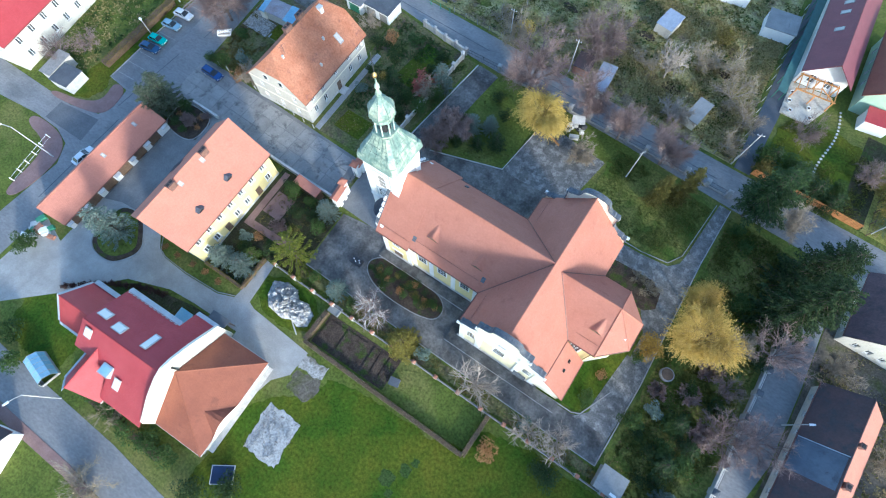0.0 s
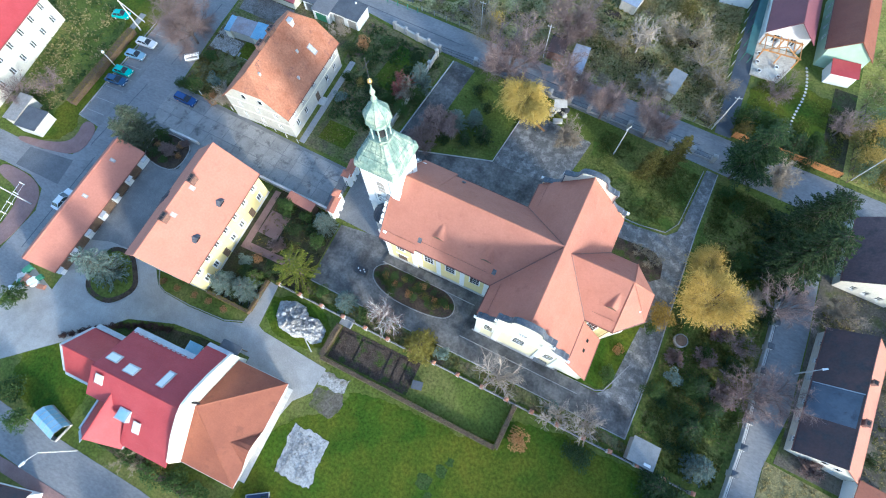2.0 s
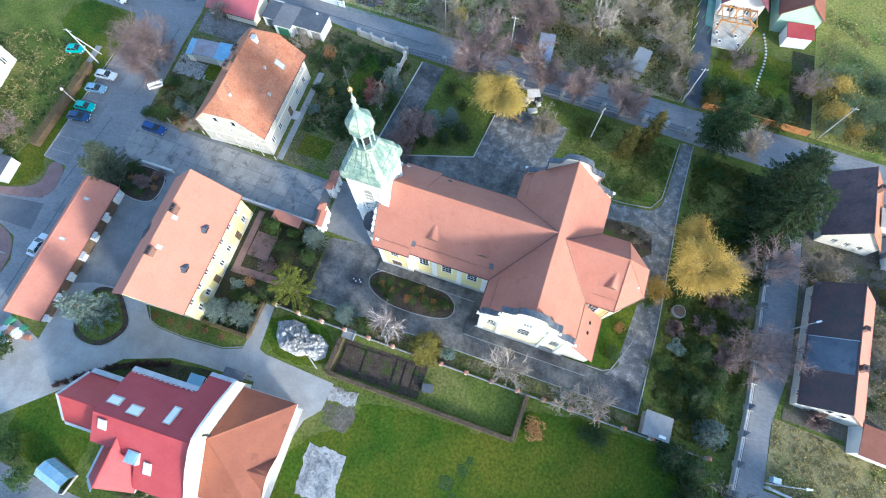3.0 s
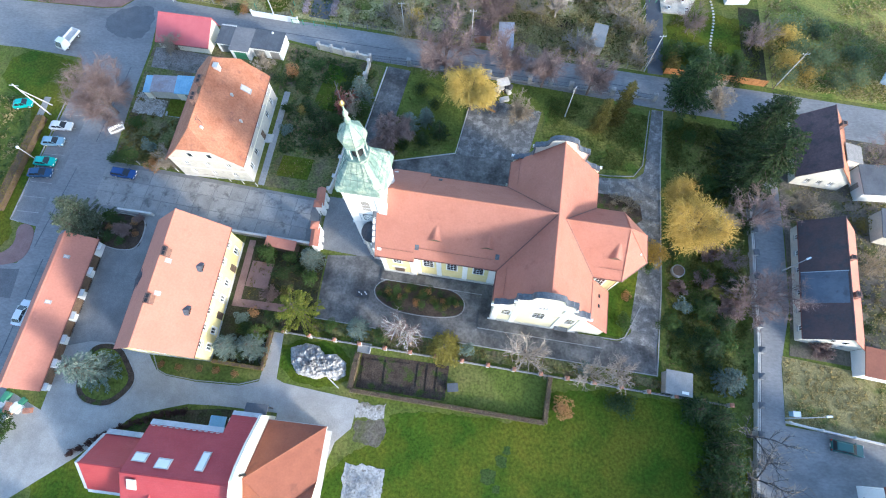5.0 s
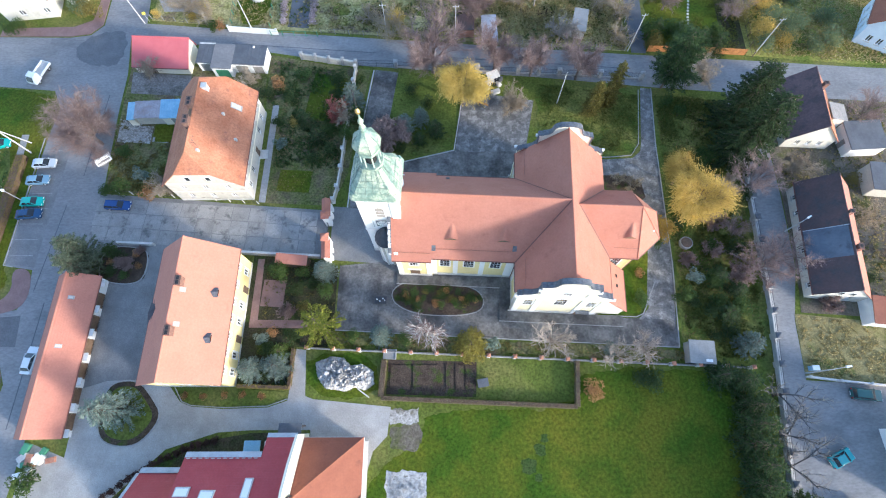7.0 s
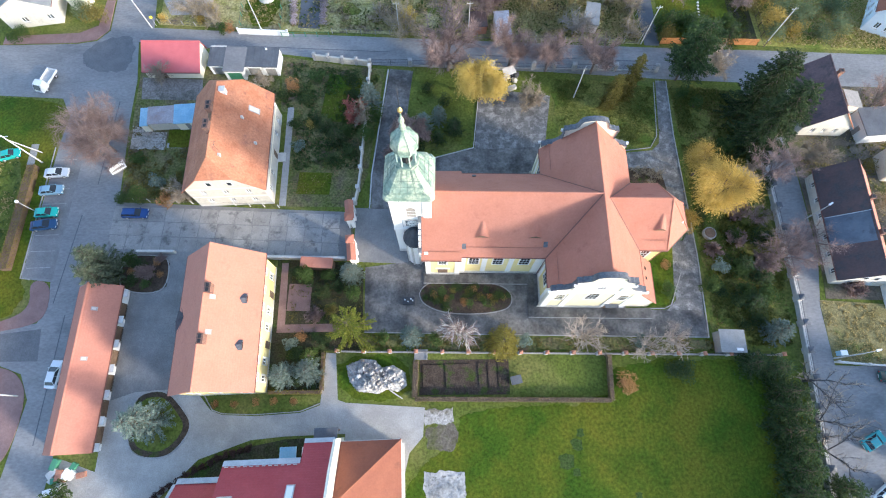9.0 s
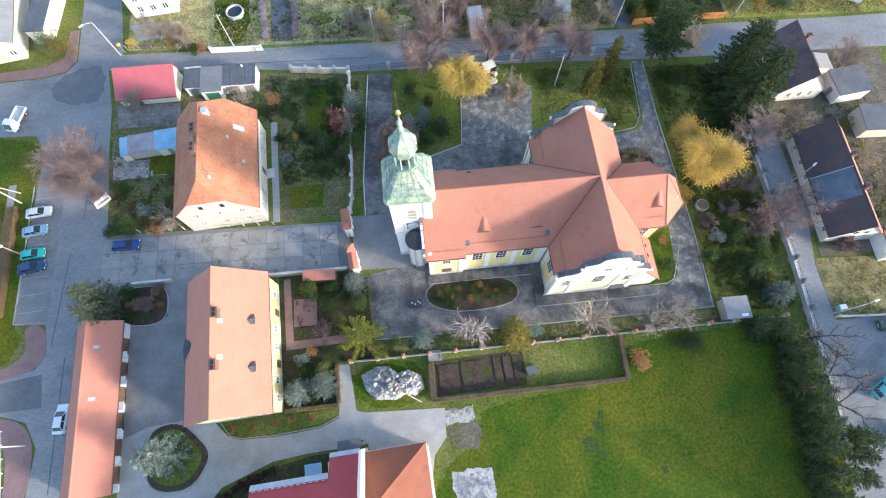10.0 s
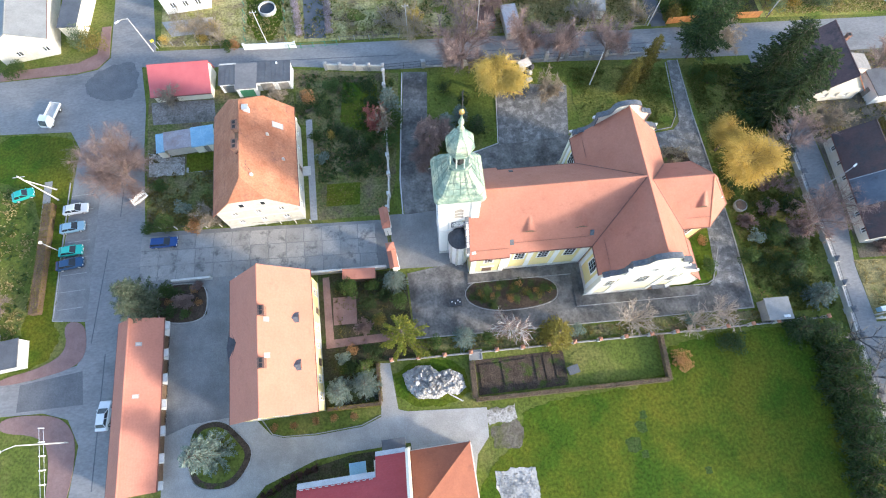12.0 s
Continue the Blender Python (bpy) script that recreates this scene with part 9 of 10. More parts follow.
# ---- poles and lamps ----
def street_lamp(x, y, h, toward, arm=1.6, label="pale concrete street lamp with a curved arm"):
    ob = thing("street_lamp", label, "street lamp", pose(x, y, 0, 0, 0, toward), "street lamps")
    part("pole", Geo().tube((0, 0, 0), (0, 0, h), 0.13, 0.08, 8), GALV, ob)
    part("arm", Geo().tube((0, 0, h - 0.1), (arm * 0.6, 0, h + 0.35), 0.05, n=6).tube((arm * 0.6, 0, h + 0.35), (arm, 0, h + 0.4), 0.05, n=6), GALV, ob)
    hd = part("lamp_head", Geo().slab([(arm - 0.1, -0.17, h + 0.5), (arm + 0.75, -0.12, h + 0.48), (arm + 0.75, 0.12, h + 0.48), (arm - 0.1, 0.17, h + 0.5)], 0.16), FRAME, ob)
    part("lens", Geo().box(arm + 0.1, arm + 0.65, -0.1, 0.1, h + 0.30, h + 0.322), CARGLASS, hd)
    return ob


street_lamp(-79.3, 76.2, 8.5, 215)
street_lamp(-88.1, 3.4, 9.5, 200)
street_lamp(-53.6, -26.6, 7.5, 250)
street_lamp(40.6, 3.9, 6.0, 10)
street_lamp(43.2, 28.0, 4.6, 30, 0.8)


def utility_pole(x, y, h, turn=0, arm=1.2, lean=0.0):
    ob = thing("utility_pole", "pale concrete utility pole with insulators", "utility pole", pose(x, y, 0, 0, lean, turn), "utility poles")
    part("pole", Geo().tube((0, 0, 0), (0, 0, h), 0.12, 0.07, 7), GALV, ob)
    part("crossarm", Geo().tube((-arm / 2, 0, h - 0.4), (arm / 2, 0, h - 0.4), 0.05, n=4), GALV, ob)
    for u in (-0.45, 0.0, 0.45):
        part("insulator", Geo().tube((u * arm, 0, h - 0.38), (u * arm, 0, h - 0.15), 0.05, 0.03, 6), FRAME, ob)
    return ob


utility_pole(21.2, 67.8, 9.5, 10)
utility_pole(-56.2, 74.0, 9.0, 0)
utility_pole(46.8, 66.9, 9.0, 5)
utility_pole(5.7, 55.2, 8.5, 60)
utility_pole(-13.9, 71.4, 8.5, 0)
utility_pole(-28.0, 72.4, 8.0, 0)


# ---- vehicles ----
def car(x, y, turn, paint, label, length=4.2, estate=False):
    ob = thing("car", label, "car", pose(x, y, 0.04, 0, 0, turn), "parked cars")
    k = length / 4.2
    prof = [(-2.05, 0.30), (2.05, 0.30), (2.10, 0.55), (2.0, 0.74), (1.05, 0.90), (-1.75, 0.95), (-2.06, 0.86), (-2.1, 0.55)]
    prof = [(a * k, b) for a, b in prof]
    n = len(prof)
    cx = sum(p[0] for p in prof) / n
    vs = []
    for yy, s in ((-0.86, 0.93), (-0.80, 1.0), (0.80, 1.0), (0.86, 0.93)):
        vs += [(a * (s if abs(a) > 1.5 * k else 1), yy, b if s == 1 else 0.36 + (b - 0.36) * 0.86) for a, b in prof]
    fs = [tuple(range(n)), tuple(range(4 * n - 1, 3 * n - 1, -1))]
    for j in range(3):
        fs += [(j * n + (i + 1) % n, j * n + i, (j + 1) * n + i, (j + 1) * n + (i + 1) % n) for i in range(n)]
    body = part("body", Geo().add(vs, fs), paint, ob)
    bx0, bx1 = (-2.0 if estate else -1.72) * k, 1.08 * k
    tx0, tx1 = (-1.75 if estate else -1.15) * k, 0.28 * k
    low = [(bx0, -0.76), (bx1, -0.76), (bx1, 0.76), (bx0, 0.76)]
    top = [(tx0, -0.58), (tx1, -0.58), (tx1, 0.58), (tx0, 0.58)]
    part("glasshouse", Geo().add([(a, b, 0.88) for a, b in low] + [(a, b, 1.40) for a, b in top], [(3, 2, 1, 0), (4, 5, 6, 7), (0, 1, 5, 4), (1, 2, 6, 5), (2, 3, 7, 6), (3, 0, 4, 7)]), CARGLASS, ob)
    part("car_roof", Geo().add([(tx0 - 0.04, -0.6, 1.39), (tx1 + 0.04, -0.6, 1.39), (tx1 + 0.04, 0.6, 1.39), (tx0 - 0.04, 0.6, 1.39), (tx0 + 0.1, -0.5, 1.455), (tx1 - 0.08, -0.5, 1.455), (tx1 - 0.08, 0.5, 1.455), (tx0 + 0.1, 0.5, 1.455)], [(3, 2, 1, 0), (4, 5, 6, 7), (0, 1, 5, 4), (1, 2, 6, 5), (2, 3, 7, 6), (3, 0, 4, 7)]), paint, ob)
    for s in (-1, 1):
        for (a0, z0), (a1, z1) in (((bx1, 0.9), (tx1, 1.4)), ((bx0, 0.9), (tx0, 1.4)), ((-0.35 * k, 0.9), (-0.4 * k, 1.4))):
            part("window_post", Geo().tube((a0, s * 0.765, z0), (a1, s * 0.60, z1), 0.04, n=4), paint, ob)
        for a in (-1.3 * k, 1.3 * k):
            wh = part("wheel", Geo().tube((a, s * 0.66, 0.31), (a, s * 0.875, 0.31), 0.31, n=14), RUBBER, ob)
            part("rim", Geo().tube((a, s * 0.874, 0.31), (a, s * 0.892, 0.31), 0.19, n=10), GALV, wh)
        part("headlight", Geo().box(1.93 * k, 2.085 * k, s * 0.65 - 0.16, s * 0.65 + 0.16, 0.58, 0.70), FRAME, ob)
        part("tail_light", Geo().box(-2.11 * k, -2.03 * k, s * 0.68 - 0.1, s * 0.68 + 0.1, 0.62, 0.82), REDLIGHT, ob)
        part("mirror", Geo().box(0.82 * k, 0.95 * k, s * 0.88 - 0.07, s * 0.88 + 0.07, 0.93, 1.05), paint, ob)
    for a, nm in ((2.11, "front_plate"), (-2.125, "rear_plate")):
        part(nm, Geo().box(a * k - 0.008, a * k + 0.008, -0.26, 0.26, 0.42, 0.53), FRAME, ob)
    return ob


REDLIGHT = material("red_lamp", (0.45, 0.02, 0.02), (0.5, 0.03, 0.03), 1.0, 0.25, fine_amount=0.02)


def car_paint(name, c):
    return material(name, c, tuple(v * 1.05 for v in c), 1.0, 0.22, fine_amount=0.02)


PAINT_SILVER = car_paint("silver_paint", (0.55, 0.58, 0.60))
PAINT_STEEL = car_paint("steel_blue_paint", (0.20, 0.33, 0.42))
PAINT_TEAL = car_paint("teal_paint", (0.03, 0.36, 0.31))
PAINT_NAVY = car_paint("navy_paint", (0.025, 0.07, 0.15))
PAINT_BLUE = car_paint("blue_paint", (0.02, 0.06, 0.20))
PAINT_WHITE = car_paint("white_paint", (0.74, 0.75, 0.75))
PAINT_DKGREEN = car_paint("dark_green_paint", (0.03, 0.10, 0.09))
PAINT_SEA = car_paint("sea_green_paint", (0.06, 0.33, 0.34))
car(-90.6, 42.4, 2, PAINT_SILVER, "silver saloon car parked in a bay")
car(-90.8, 38.9, 4, PAINT_STEEL, "steel blue hatchback car parked in a bay", 4.1)
car(-90.6, 34.5, 2, PAINT_TEAL, "teal green hatchback car parked in a bay", 3.9)
car(-90.5, 32.1, 5, PAINT_NAVY, "dark navy car parked in a bay", 4.4)
car(-74.9, 33.7, -3, PAINT_BLUE, "dark blue car parked along the lane", 4.5, True)
car(-82.7, 6.4, 86, PAINT_WHITE, "pale silver-blue saloon car on the street", 4.4)
car(48.6, 0.6, -6, PAINT_DKGREEN, "dark green estate car in the yard", 4.6, True)
car(42.2, -8.4, 24, PAINT_SEA, "sea-green car parked on the lane", 3.7)
car(41.5, -15.5, 30, PAINT_WHITE, "white car parked on the lane", 4.2)
car(-100.2, 46.6, 15, PAINT_TEAL, "turquoise old car standing in the garden", 3.6)

truck = thing("pickup_truck", "white flatbed pickup truck crossing the junction", "truck", pose(-97.3, 62.9, 0.04, 0, 0, 254))
part("chassis", Geo().box(-2.6, 2.5, -0.45, 0.45, 0.45, 0.7), IRON, truck)
part("cab", Geo().add([(0.7, -0.92, 0.5), (2.6, -0.92, 0.5), (2.6, 0.92, 0.5), (0.7, 0.92, 0.5), (0.75, -0.85, 2.05), (1.95, -0.82, 2.05), (1.95, 0.82, 2.05), (0.75, 0.85, 2.05), (2.62, -0.9, 1.15), (2.62, 0.9, 1.15)], [(3, 2, 1, 0), (4, 5, 6, 7), (0, 1, 8, 5, 4), (1, 2, 9, 8), (8, 9, 6, 5), (2, 3, 7, 6, 9), (3, 0, 4, 7)]), PAINT_WHITE, truck)
part("windscreen", Geo().add([(2.64, -0.78, 1.2), (2.64, 0.78, 1.2), (2.05, 0.72, 1.98), (2.05, -0.72, 1.98)], [(0, 1, 2, 3)]), CARGLASS, truck)
bed = part("bed", Geo().box(-2.7, 0.62, -0.98, 0.98, 0.72, 0.82), PALE, truck)
for x0, x1, y0, y1 in ((-2.7, 0.62, -1.0, -0.95), (-2.7, 0.62, 0.95, 1.0), (-2.75, -2.7, -1.0, 1.0), (0.57, 0.62, -0.949, 0.949)):
    part("bed_side", Geo().box(x0, x1, y0, y1, 0.822, 1.2), PAINT_WHITE, bed)
for i in range(4):
    part("bed_hoop", Geo().tube((-2.4 + i * 0.9, -0.95, 1.2), (-2.4 + i * 0.9, 0.95, 1.2), 0.04, n=4), GALV, bed)
for x in (-1.7, 1.7):
    for s in (-1, 1):
        wh = part("wheel", Geo().tube((x, s * 0.65, 0.36), (x, s * 0.9, 0.36), 0.36, n=14), RUBBER, truck)
        part("rim", Geo().tube((x, s * 0.9, 0.36), (x, s * 0.915, 0.36), 0.2, n=10), GALV, wh)


# ---- heaps, garden things ----
def heap(name, label, outline, h, mat, seed, n=26, category="heap"):
    """A lumpy covered heap inside an outline."""
    rng = np.random.default_rng(seed)
    ctr = np.mean(outline, 0)
    V, F = [], []
    rings, m = 30, 220
    k = len(outline)
    for j in range(rings + 1):
        f = 1 - j / rings
        for i in range(m):
            u = i / m * k
            a, b = np.array(outline[int(u) % k]), np.array(outline[(int(u) + 1) % k])
            p = ctr + (a + (b - a) * (u % 1) - ctr) * f
            nz = noise.noise(Vector((p[0] * 0.9, p[1] * 0.9, 3.1))) * 0.35 + noise.noise(Vector((p[0] * 2.7, p[1] * 2.7, 1.7))) * 0.22 + abs(noise.noise(Vector((p[0] * 4.0, p[1] * 4.0, 8.7)))) * 0.45 + noise.noise(Vector((p[0] * 9.0, p[1] * 9.0, 2.7))) * 0.16
            z = 0.02 if j == 0 else h * (1 - f ** 2.2) ** 0.6 * (0.8 + nz) + abs(nz) * 0.3
            V.append((p[0] + rng.normal() * 0.05, p[1] + rng.normal() * 0.05, z))
    for j in range(rings):
        F += [(j * m + i, j * m + (i + 1) % m, (j + 1) * m + (i + 1) % m, (j + 1) * m + i) for i in range(m)]
    ob = thing(name, label, category, pose(0, 0, 0))
    part("cover", Geo().add(V, F), mat, ob)
    return ob


hp = heap("covered_heap", "heap under crumpled silver plastic sheeting on the lawn", [(-37.1, 5.9), (-34.6, 6.9), (-32.6, 6.6), (-31.4, 5.4), (-29.5, 5.6), (-27.7, 4.5), (-27.5, 2.5), (-28.8, 1.6), (-30.6, 2.0), (-32.0, 1.4), (-35.2, 1.9), (-36.6, 3.6)], 1.7, PLASTIC_SHEET, 4)
rng_h = np.random.default_rng(8)
for i in range(18):
    x, y = rng_h.uniform(-36.2, -28.2), rng_h.uniform(2.2, 6.1)
    s = rng_h.uniform(0.15, 0.42)
    part("weight_stone", Geo().lathe([(s * 0.9, -0.2), (s, 0.0), (s * 0.7, 0.1), (s * 0.1, 0.13)], 5, 0, 0, rng_h.uniform(0, 3)), PLASTIC_SHEET, hp).matrix_basis = pose(x, y, 1.25 + rng_h.normal() * 0.2, rng_h.normal() * 12, rng_h.normal() * 12, 0)
part("plank", Geo().box(-1.2, 1.2, -0.09, 0.09, 0.05, 0.1), PALE, thing("plank", "pale plank lying on the grass", "plank", pose(-29.2, 1.2, 0.01, 0, 0, -35)))

# flat-roofed concrete hut
hut = block("concrete_hut", "small hut with flat grey concrete roof by the fence", pose(23.8, 7.0, 0, 0, 0, -4), 3.6, 3.2, 2.2, ETERNIT, ETERNIT, "shed", 0.2, 0.05)
part("roof_vent", Geo().box(0.4, 1.4, -1.5, -1.1, 2.34, 2.46), FRAME, hut)
cover = thing("concrete_cover", "grey concrete pit cover on the grass by the fence", "cover", pose(-25.3, 7.15, 0.03, 0, 0, -3))
part("slab", Geo().box(-0.95, 0.95, -0.8, 0.8, 0, 0.35), ETERNIT, cover)
part("rim", Geo().box(0.97, 1.15, -0.8, 0.8, 0, 0.45), KERB, cover)
# well ring
well = thing("well", "round concrete well with brown cover", "well", pose(25.4, 25.8, 0))
part("ring", Geo().lathe([(1.1, 0), (1.1, 0.7), (0.95, 0.75)], 18), KERB, well)
part("cover", Geo().lathe([(0.93, 0.76), (0.9, 0.84), (0.1, 0.9)], 18), WOOD_DARK, well)
# grave-candle box beside the bed
box = thing("candle_stand", "dark stand with white grave candles on the paving", "candle stand", pose(-27.0, 16.0, 0.05))
part("stand", Geo().box(-1.0, 1.0, -0.6, 0.6, 0, 0.5), IRON, box)
for x, y in ((-0.6, 0.1), (-0.1, -0.2), (0.4, 0.2), (0.7, -0.1)):
    part("candle", Geo().tube((x, y, 0.5), (x, y, 0.8), 0.1, n=8), FRAME, box)
# grotto
grotto = thing("grotto", "small rock grotto shrine with pale canopy", "shrine", pose(-6.6, 58.9, 0, 0, 0, 20))
rng_g = np.random.default_rng(12)
for i in range(26):
    a, s = rng_g.uniform(0, 3.3), rng_g.uniform(0.35, 0.75)
    part("rock", Geo().lathe([(s * 0.7, -s * 0.6), (s, 0), (s * 0.7, s * 0.5), (s * 0.15, s * 0.75)], 6, 0, 0, rng_g.uniform(0, 2)), PALE if i % 3 else IRON, grotto).matrix_basis = pose(1.3 * math.cos(a), 1.1 * math.sin(a), 0.35 + 1.9 * (i / 26), rng_g.normal() * 15, rng_g.normal() * 15, 0)
part("canopy", Geo().slab([(-1.2, 0.0, 2.9), (1.3, 0.1, 2.95), (1.2, 1.6, 3.3), (-1.1, 1.5, 3.3)], 0.2), PALE, grotto)
part("altar", Geo().box(-0.9, 0.9, -1.6, -0.8, 0, 0.7), PALE, grotto)
part("bench_seat", Geo().box(-1.6, 1.6, -0.2, 0.2, 0.4, 0.47), WOOD, thing("bench", "low orange-brown wooden bench on the yard", "bench", pose(-9.2, 55.2, 0.07, 0, 0, -24))) 

# pergola and terrace of the northern house
perg = thing("pergola", "orange timber pergola frame at the gable end", "pergola", pose(29.0, 90.0, 0, 0, 0, 2))
for x in (-3.4, 0.0, 3.4):
    for y in (-2.0, 2.0):
        part("post", Geo().box(x - 0.1, x + 0.1, y - 0.1, y + 0.1, 0, 2.6), WOOD, perg)
for y in (-2.0, 2.0):
    part("beam", Geo().box(-3.7, 3.7, y - 0.09, y + 0.09, 2.6, 2.82), WOOD, perg)
for i in range(6):
    x = -3.4 + i * 1.36
    part("rafter", Geo().box(x - 0.06, x + 0.06, -2.3, 2.3, 2.822, 2.98), WOOD, perg)
part("brace", Geo().tube((-3.4, -2.0, 2.7), (0, -2.0, 4.6), 0.1, n=4).tube((3.4, -2.0, 2.7), (0, -2.0, 4.6), 0.1, n=4), WOOD, perg)
terr = tagged(part("terrace", Geo().prism([(25.2, 83.6), (30.6, 83.4), (33.0, 89.0), (33.0, 92.0), (25.0, 92.0)], -0.2, 0.3), CREAM_PAVE), "cream paved terrace before the northern house", "terrace", kind="structure")
rng_t = np.random.default_rng(3)
for i in range(5):
    b = thing("planter", "white plastic planter on the terrace", "planter", pose(26.0 + i % 2 * 4.2 + rng_t.normal() * 0.3, 84.6 + i // 2 * 2.2, 0.3, 0, 0, rng_t.uniform(0, 90)), "terrace planters")
    part("tub", Geo().lathe([(0.3, 0), (0.42, 0.5), (0.36, 0.5), (0.3, 0.35)], 8), FRAME, b)
    part("soil", Geo().lathe([(0.34, 0.36), (0.02, 0.42)], 8), SOIL, b)
for i in range(20):
    f = i / 19
    st = part("stepping_stone", Geo().lathe([(0.26, -0.02), (0.26, 0.06), (0.2, 0.09)], 8), PALE)
    st.matrix_basis = pose(35.4 + math.sin(f * 5) * 0.7, 89.5 - 16.5 * f, 0.06, 0, 0, i * 40)
    tagged(st, "pale round stepping stone in the lawn", "stepping stone", "stepping stones")
part("roof_sheet", Geo().slab([(22.6, 86, 2.6), (24.3, 86, 2.3), (24.4, 118, 2.3), (22.7, 118, 2.6)], 0.1), TEAL_SHEET, thing("long_shelter", "long narrow shelter with teal sheet roof", "shed", pose(0, 0, 0)))
shelter_n = bpy.data.objects["long_shelter"]
for i in range(9):
    for x in (22.8, 24.2):
        part("post", Geo().box(x - 0.06, x + 0.06, 86.3 + i * 3.9, 86.42 + i * 3.9, 0, 2.2), GREENPAINT, shelter_n)

# northern plots: sheds, pool, beds
block("garden_shed", "garden shed with grey corrugated roof", pose(-7.0, 71.6, 0, 0, 0, 2), 2.8, 6.4, 2.2, BEIGE, SHEET_GREY, "shed", 0.15, 0.4, ribs=6)
block("garden_shed", "small red-brown brick shed", pose(-11.8, 73.4, 0, 0, 0, 2), 3.2, 3.6, 2.1, BRICK, TILE_DARK, "shed", 0.15, 0.3)
block("garden_shed", "garden shed with grey felt roof", pose(11.6, 73.8, 0, 0, 0, -12), 2.6, 5.4, 2.1, BEIGE, ETERNIT, "shed", 0.15, 0.3)
block("garden_shed", "garden shed with grey sheet metal roof", pose(-1.4, 92.0, 0, 0, 0, -12), 3.4, 4.6, 2.2, BEIGE, SHEET_GREY, "shed", 0.15, 0.3, ribs=6)
block("garden_shed", "pale shed with corrugated roof", pose(18.4, 103.0, 0, 0, 0, 5), 6.0, 5.0, 2.4, WHITE, ETERNIT, "shed", 0.15, 0.3, ribs=8)
block("garden_shed", "white garden house with flat roof", pose(7.0, 108.0, 0, 0, 0, 8), 7.0, 5.0, 2.8, WHITE, ETERNIT, "shed", 0.15, 0.2)
pool = thing("garden_pool", "round pale garden pool half full of water", "pool", pose(-56.1, 83.4, 0))
part("pool_wall", Geo().lathe([(1.8, 0), (1.8, 0.9), (1.62, 0.9), (1.62, 0.5)], 20), GALV, pool)
part("water", Geo().lathe([(1.6, 0.5), (0.02, 0.52)], 20), CARGLASS, pool)
patch("plot_drive", "dark drive between garden plots", [(-49.0, 74.9), (-44.5, 74.5), (-44.6, 96), (-48.4, 96)], 0.062, SLATE, "drive")
patch("plot_lawn", "green lawn round the garden pool", [(-60.2, 76.0), (-53.2, 75.4), (-53.4, 96), (-60.8, 96)], 0.064, LAWN, "grass")
rng_n = np.random.default_rng(21)
for i in range(14):
    x, y = -40 + (i % 7) * 8.6 + rng_n.uniform(-1, 1), 78 + (i // 7) * 9 + rng_n.uniform(-1, 1)
    patch("garden_bed", "dug garden bed with dark soil", [(x, y), (x + rng_n.uniform(2.0, 4.5), y - 0.2), (x + rng_n.uniform(2.0, 4.5), y + rng_n.uniform(1.2, 3.5)), (x - 0.2, y + rng_n.uniform(1.2, 3.5))], 0.085 + i * 0.004, SOIL if i % 2 else GRASS, "garden bed")
# vegetable beds inside the hedge
for i, (x0, x1) in enumerate(((-25.0, -21.8), (-21.4, -17.4), (-16.2, -15.0), (-14.7, -13.4), (-13.1, -11.8))):
    patch("vegetable_bed", "raised dark vegetable bed", [(x0, 1.8), (x1, 1.7), (x1, 5.4), (x0, 5.5)], 0.16, SOIL, "garden bed")
bin_ = thing("compost_box", "grey compost box by the beds", "box", pose(-10.4, 2.6, 0.04, 0, 0, 10))
part("box", Geo().box(-0.8, 0.8, -0.6, 0.6, 0, 0.7), WOOD_GREY, bin_)
part("lid", Geo().box(-0.85, 0.85, -0.65, 0.65, 0.7, 0.76), SLATE, bin_)
# greenhouse by the street
gh = thing("greenhouse", "small greenhouse with pale blue panes by the street", "greenhouse", pose(-59.2, -24.8, 0, 0, 0, -14))
part("base_wall", Geo().wall((-2.4, -1.5), (2.4, -1.5), 0, 0.5, 0.12).wall((2.4, 1.5), (-2.4, 1.5), 0, 0.5, 0.12).wall((2.4, -1.38), (2.4, 1.38), 0, 0.5, 0.12).wall((-2.4, 1.38), (-2.4, -1.38), 0, 0.5, 0.12), KERB, gh)
for i in range(6):
    x = -2.4 + i * 0.96
    part("frame_bow", Geo().tube((x, -1.45, 0.5), (x, -1.1, 1.7), 0.03, n=4).tube((x, -1.1, 1.7), (x, 0, 2.2), 0.03, n=4).tube((x, 0, 2.2), (x, 1.1, 1.7), 0.03, n=4).tube((x, 1.1, 1.7), (x, 1.45, 0.5), 0.03, n=4), GALV, gh)
for y0, z0, y1, z1 in ((-1.45, 0.5, -1.1, 1.7), (-1.1, 1.7, 0, 2.2), (0, 2.2, 1.1, 1.7), (1.1, 1.7, 1.45, 0.5)):
    for i in range(5):
        x = -2.4 + i * 0.96
        part("pane", Geo().add([(x + 0.04, y0, z0), (x + 0.92, y0, z0), (x + 0.92, y1, z1), (x + 0.04, y1, z1)], [(0, 1, 2, 3)]), SHEET, gh)
trailer = thing("solar_trailer", "dark blue flat panel trailer beside the hall", "trailer", pose(-24.6, -21.5, 0, 0, 0, 30))
part("panel", Geo().box(-1.6, 1.6, -1.2, 1.2, 0.7, 0.82), material("navy_panel", (0.02, 0.03, 0.07), (0.03, 0.045, 0.1), 1.0, 0.3, fine_amount=0.05), trailer)
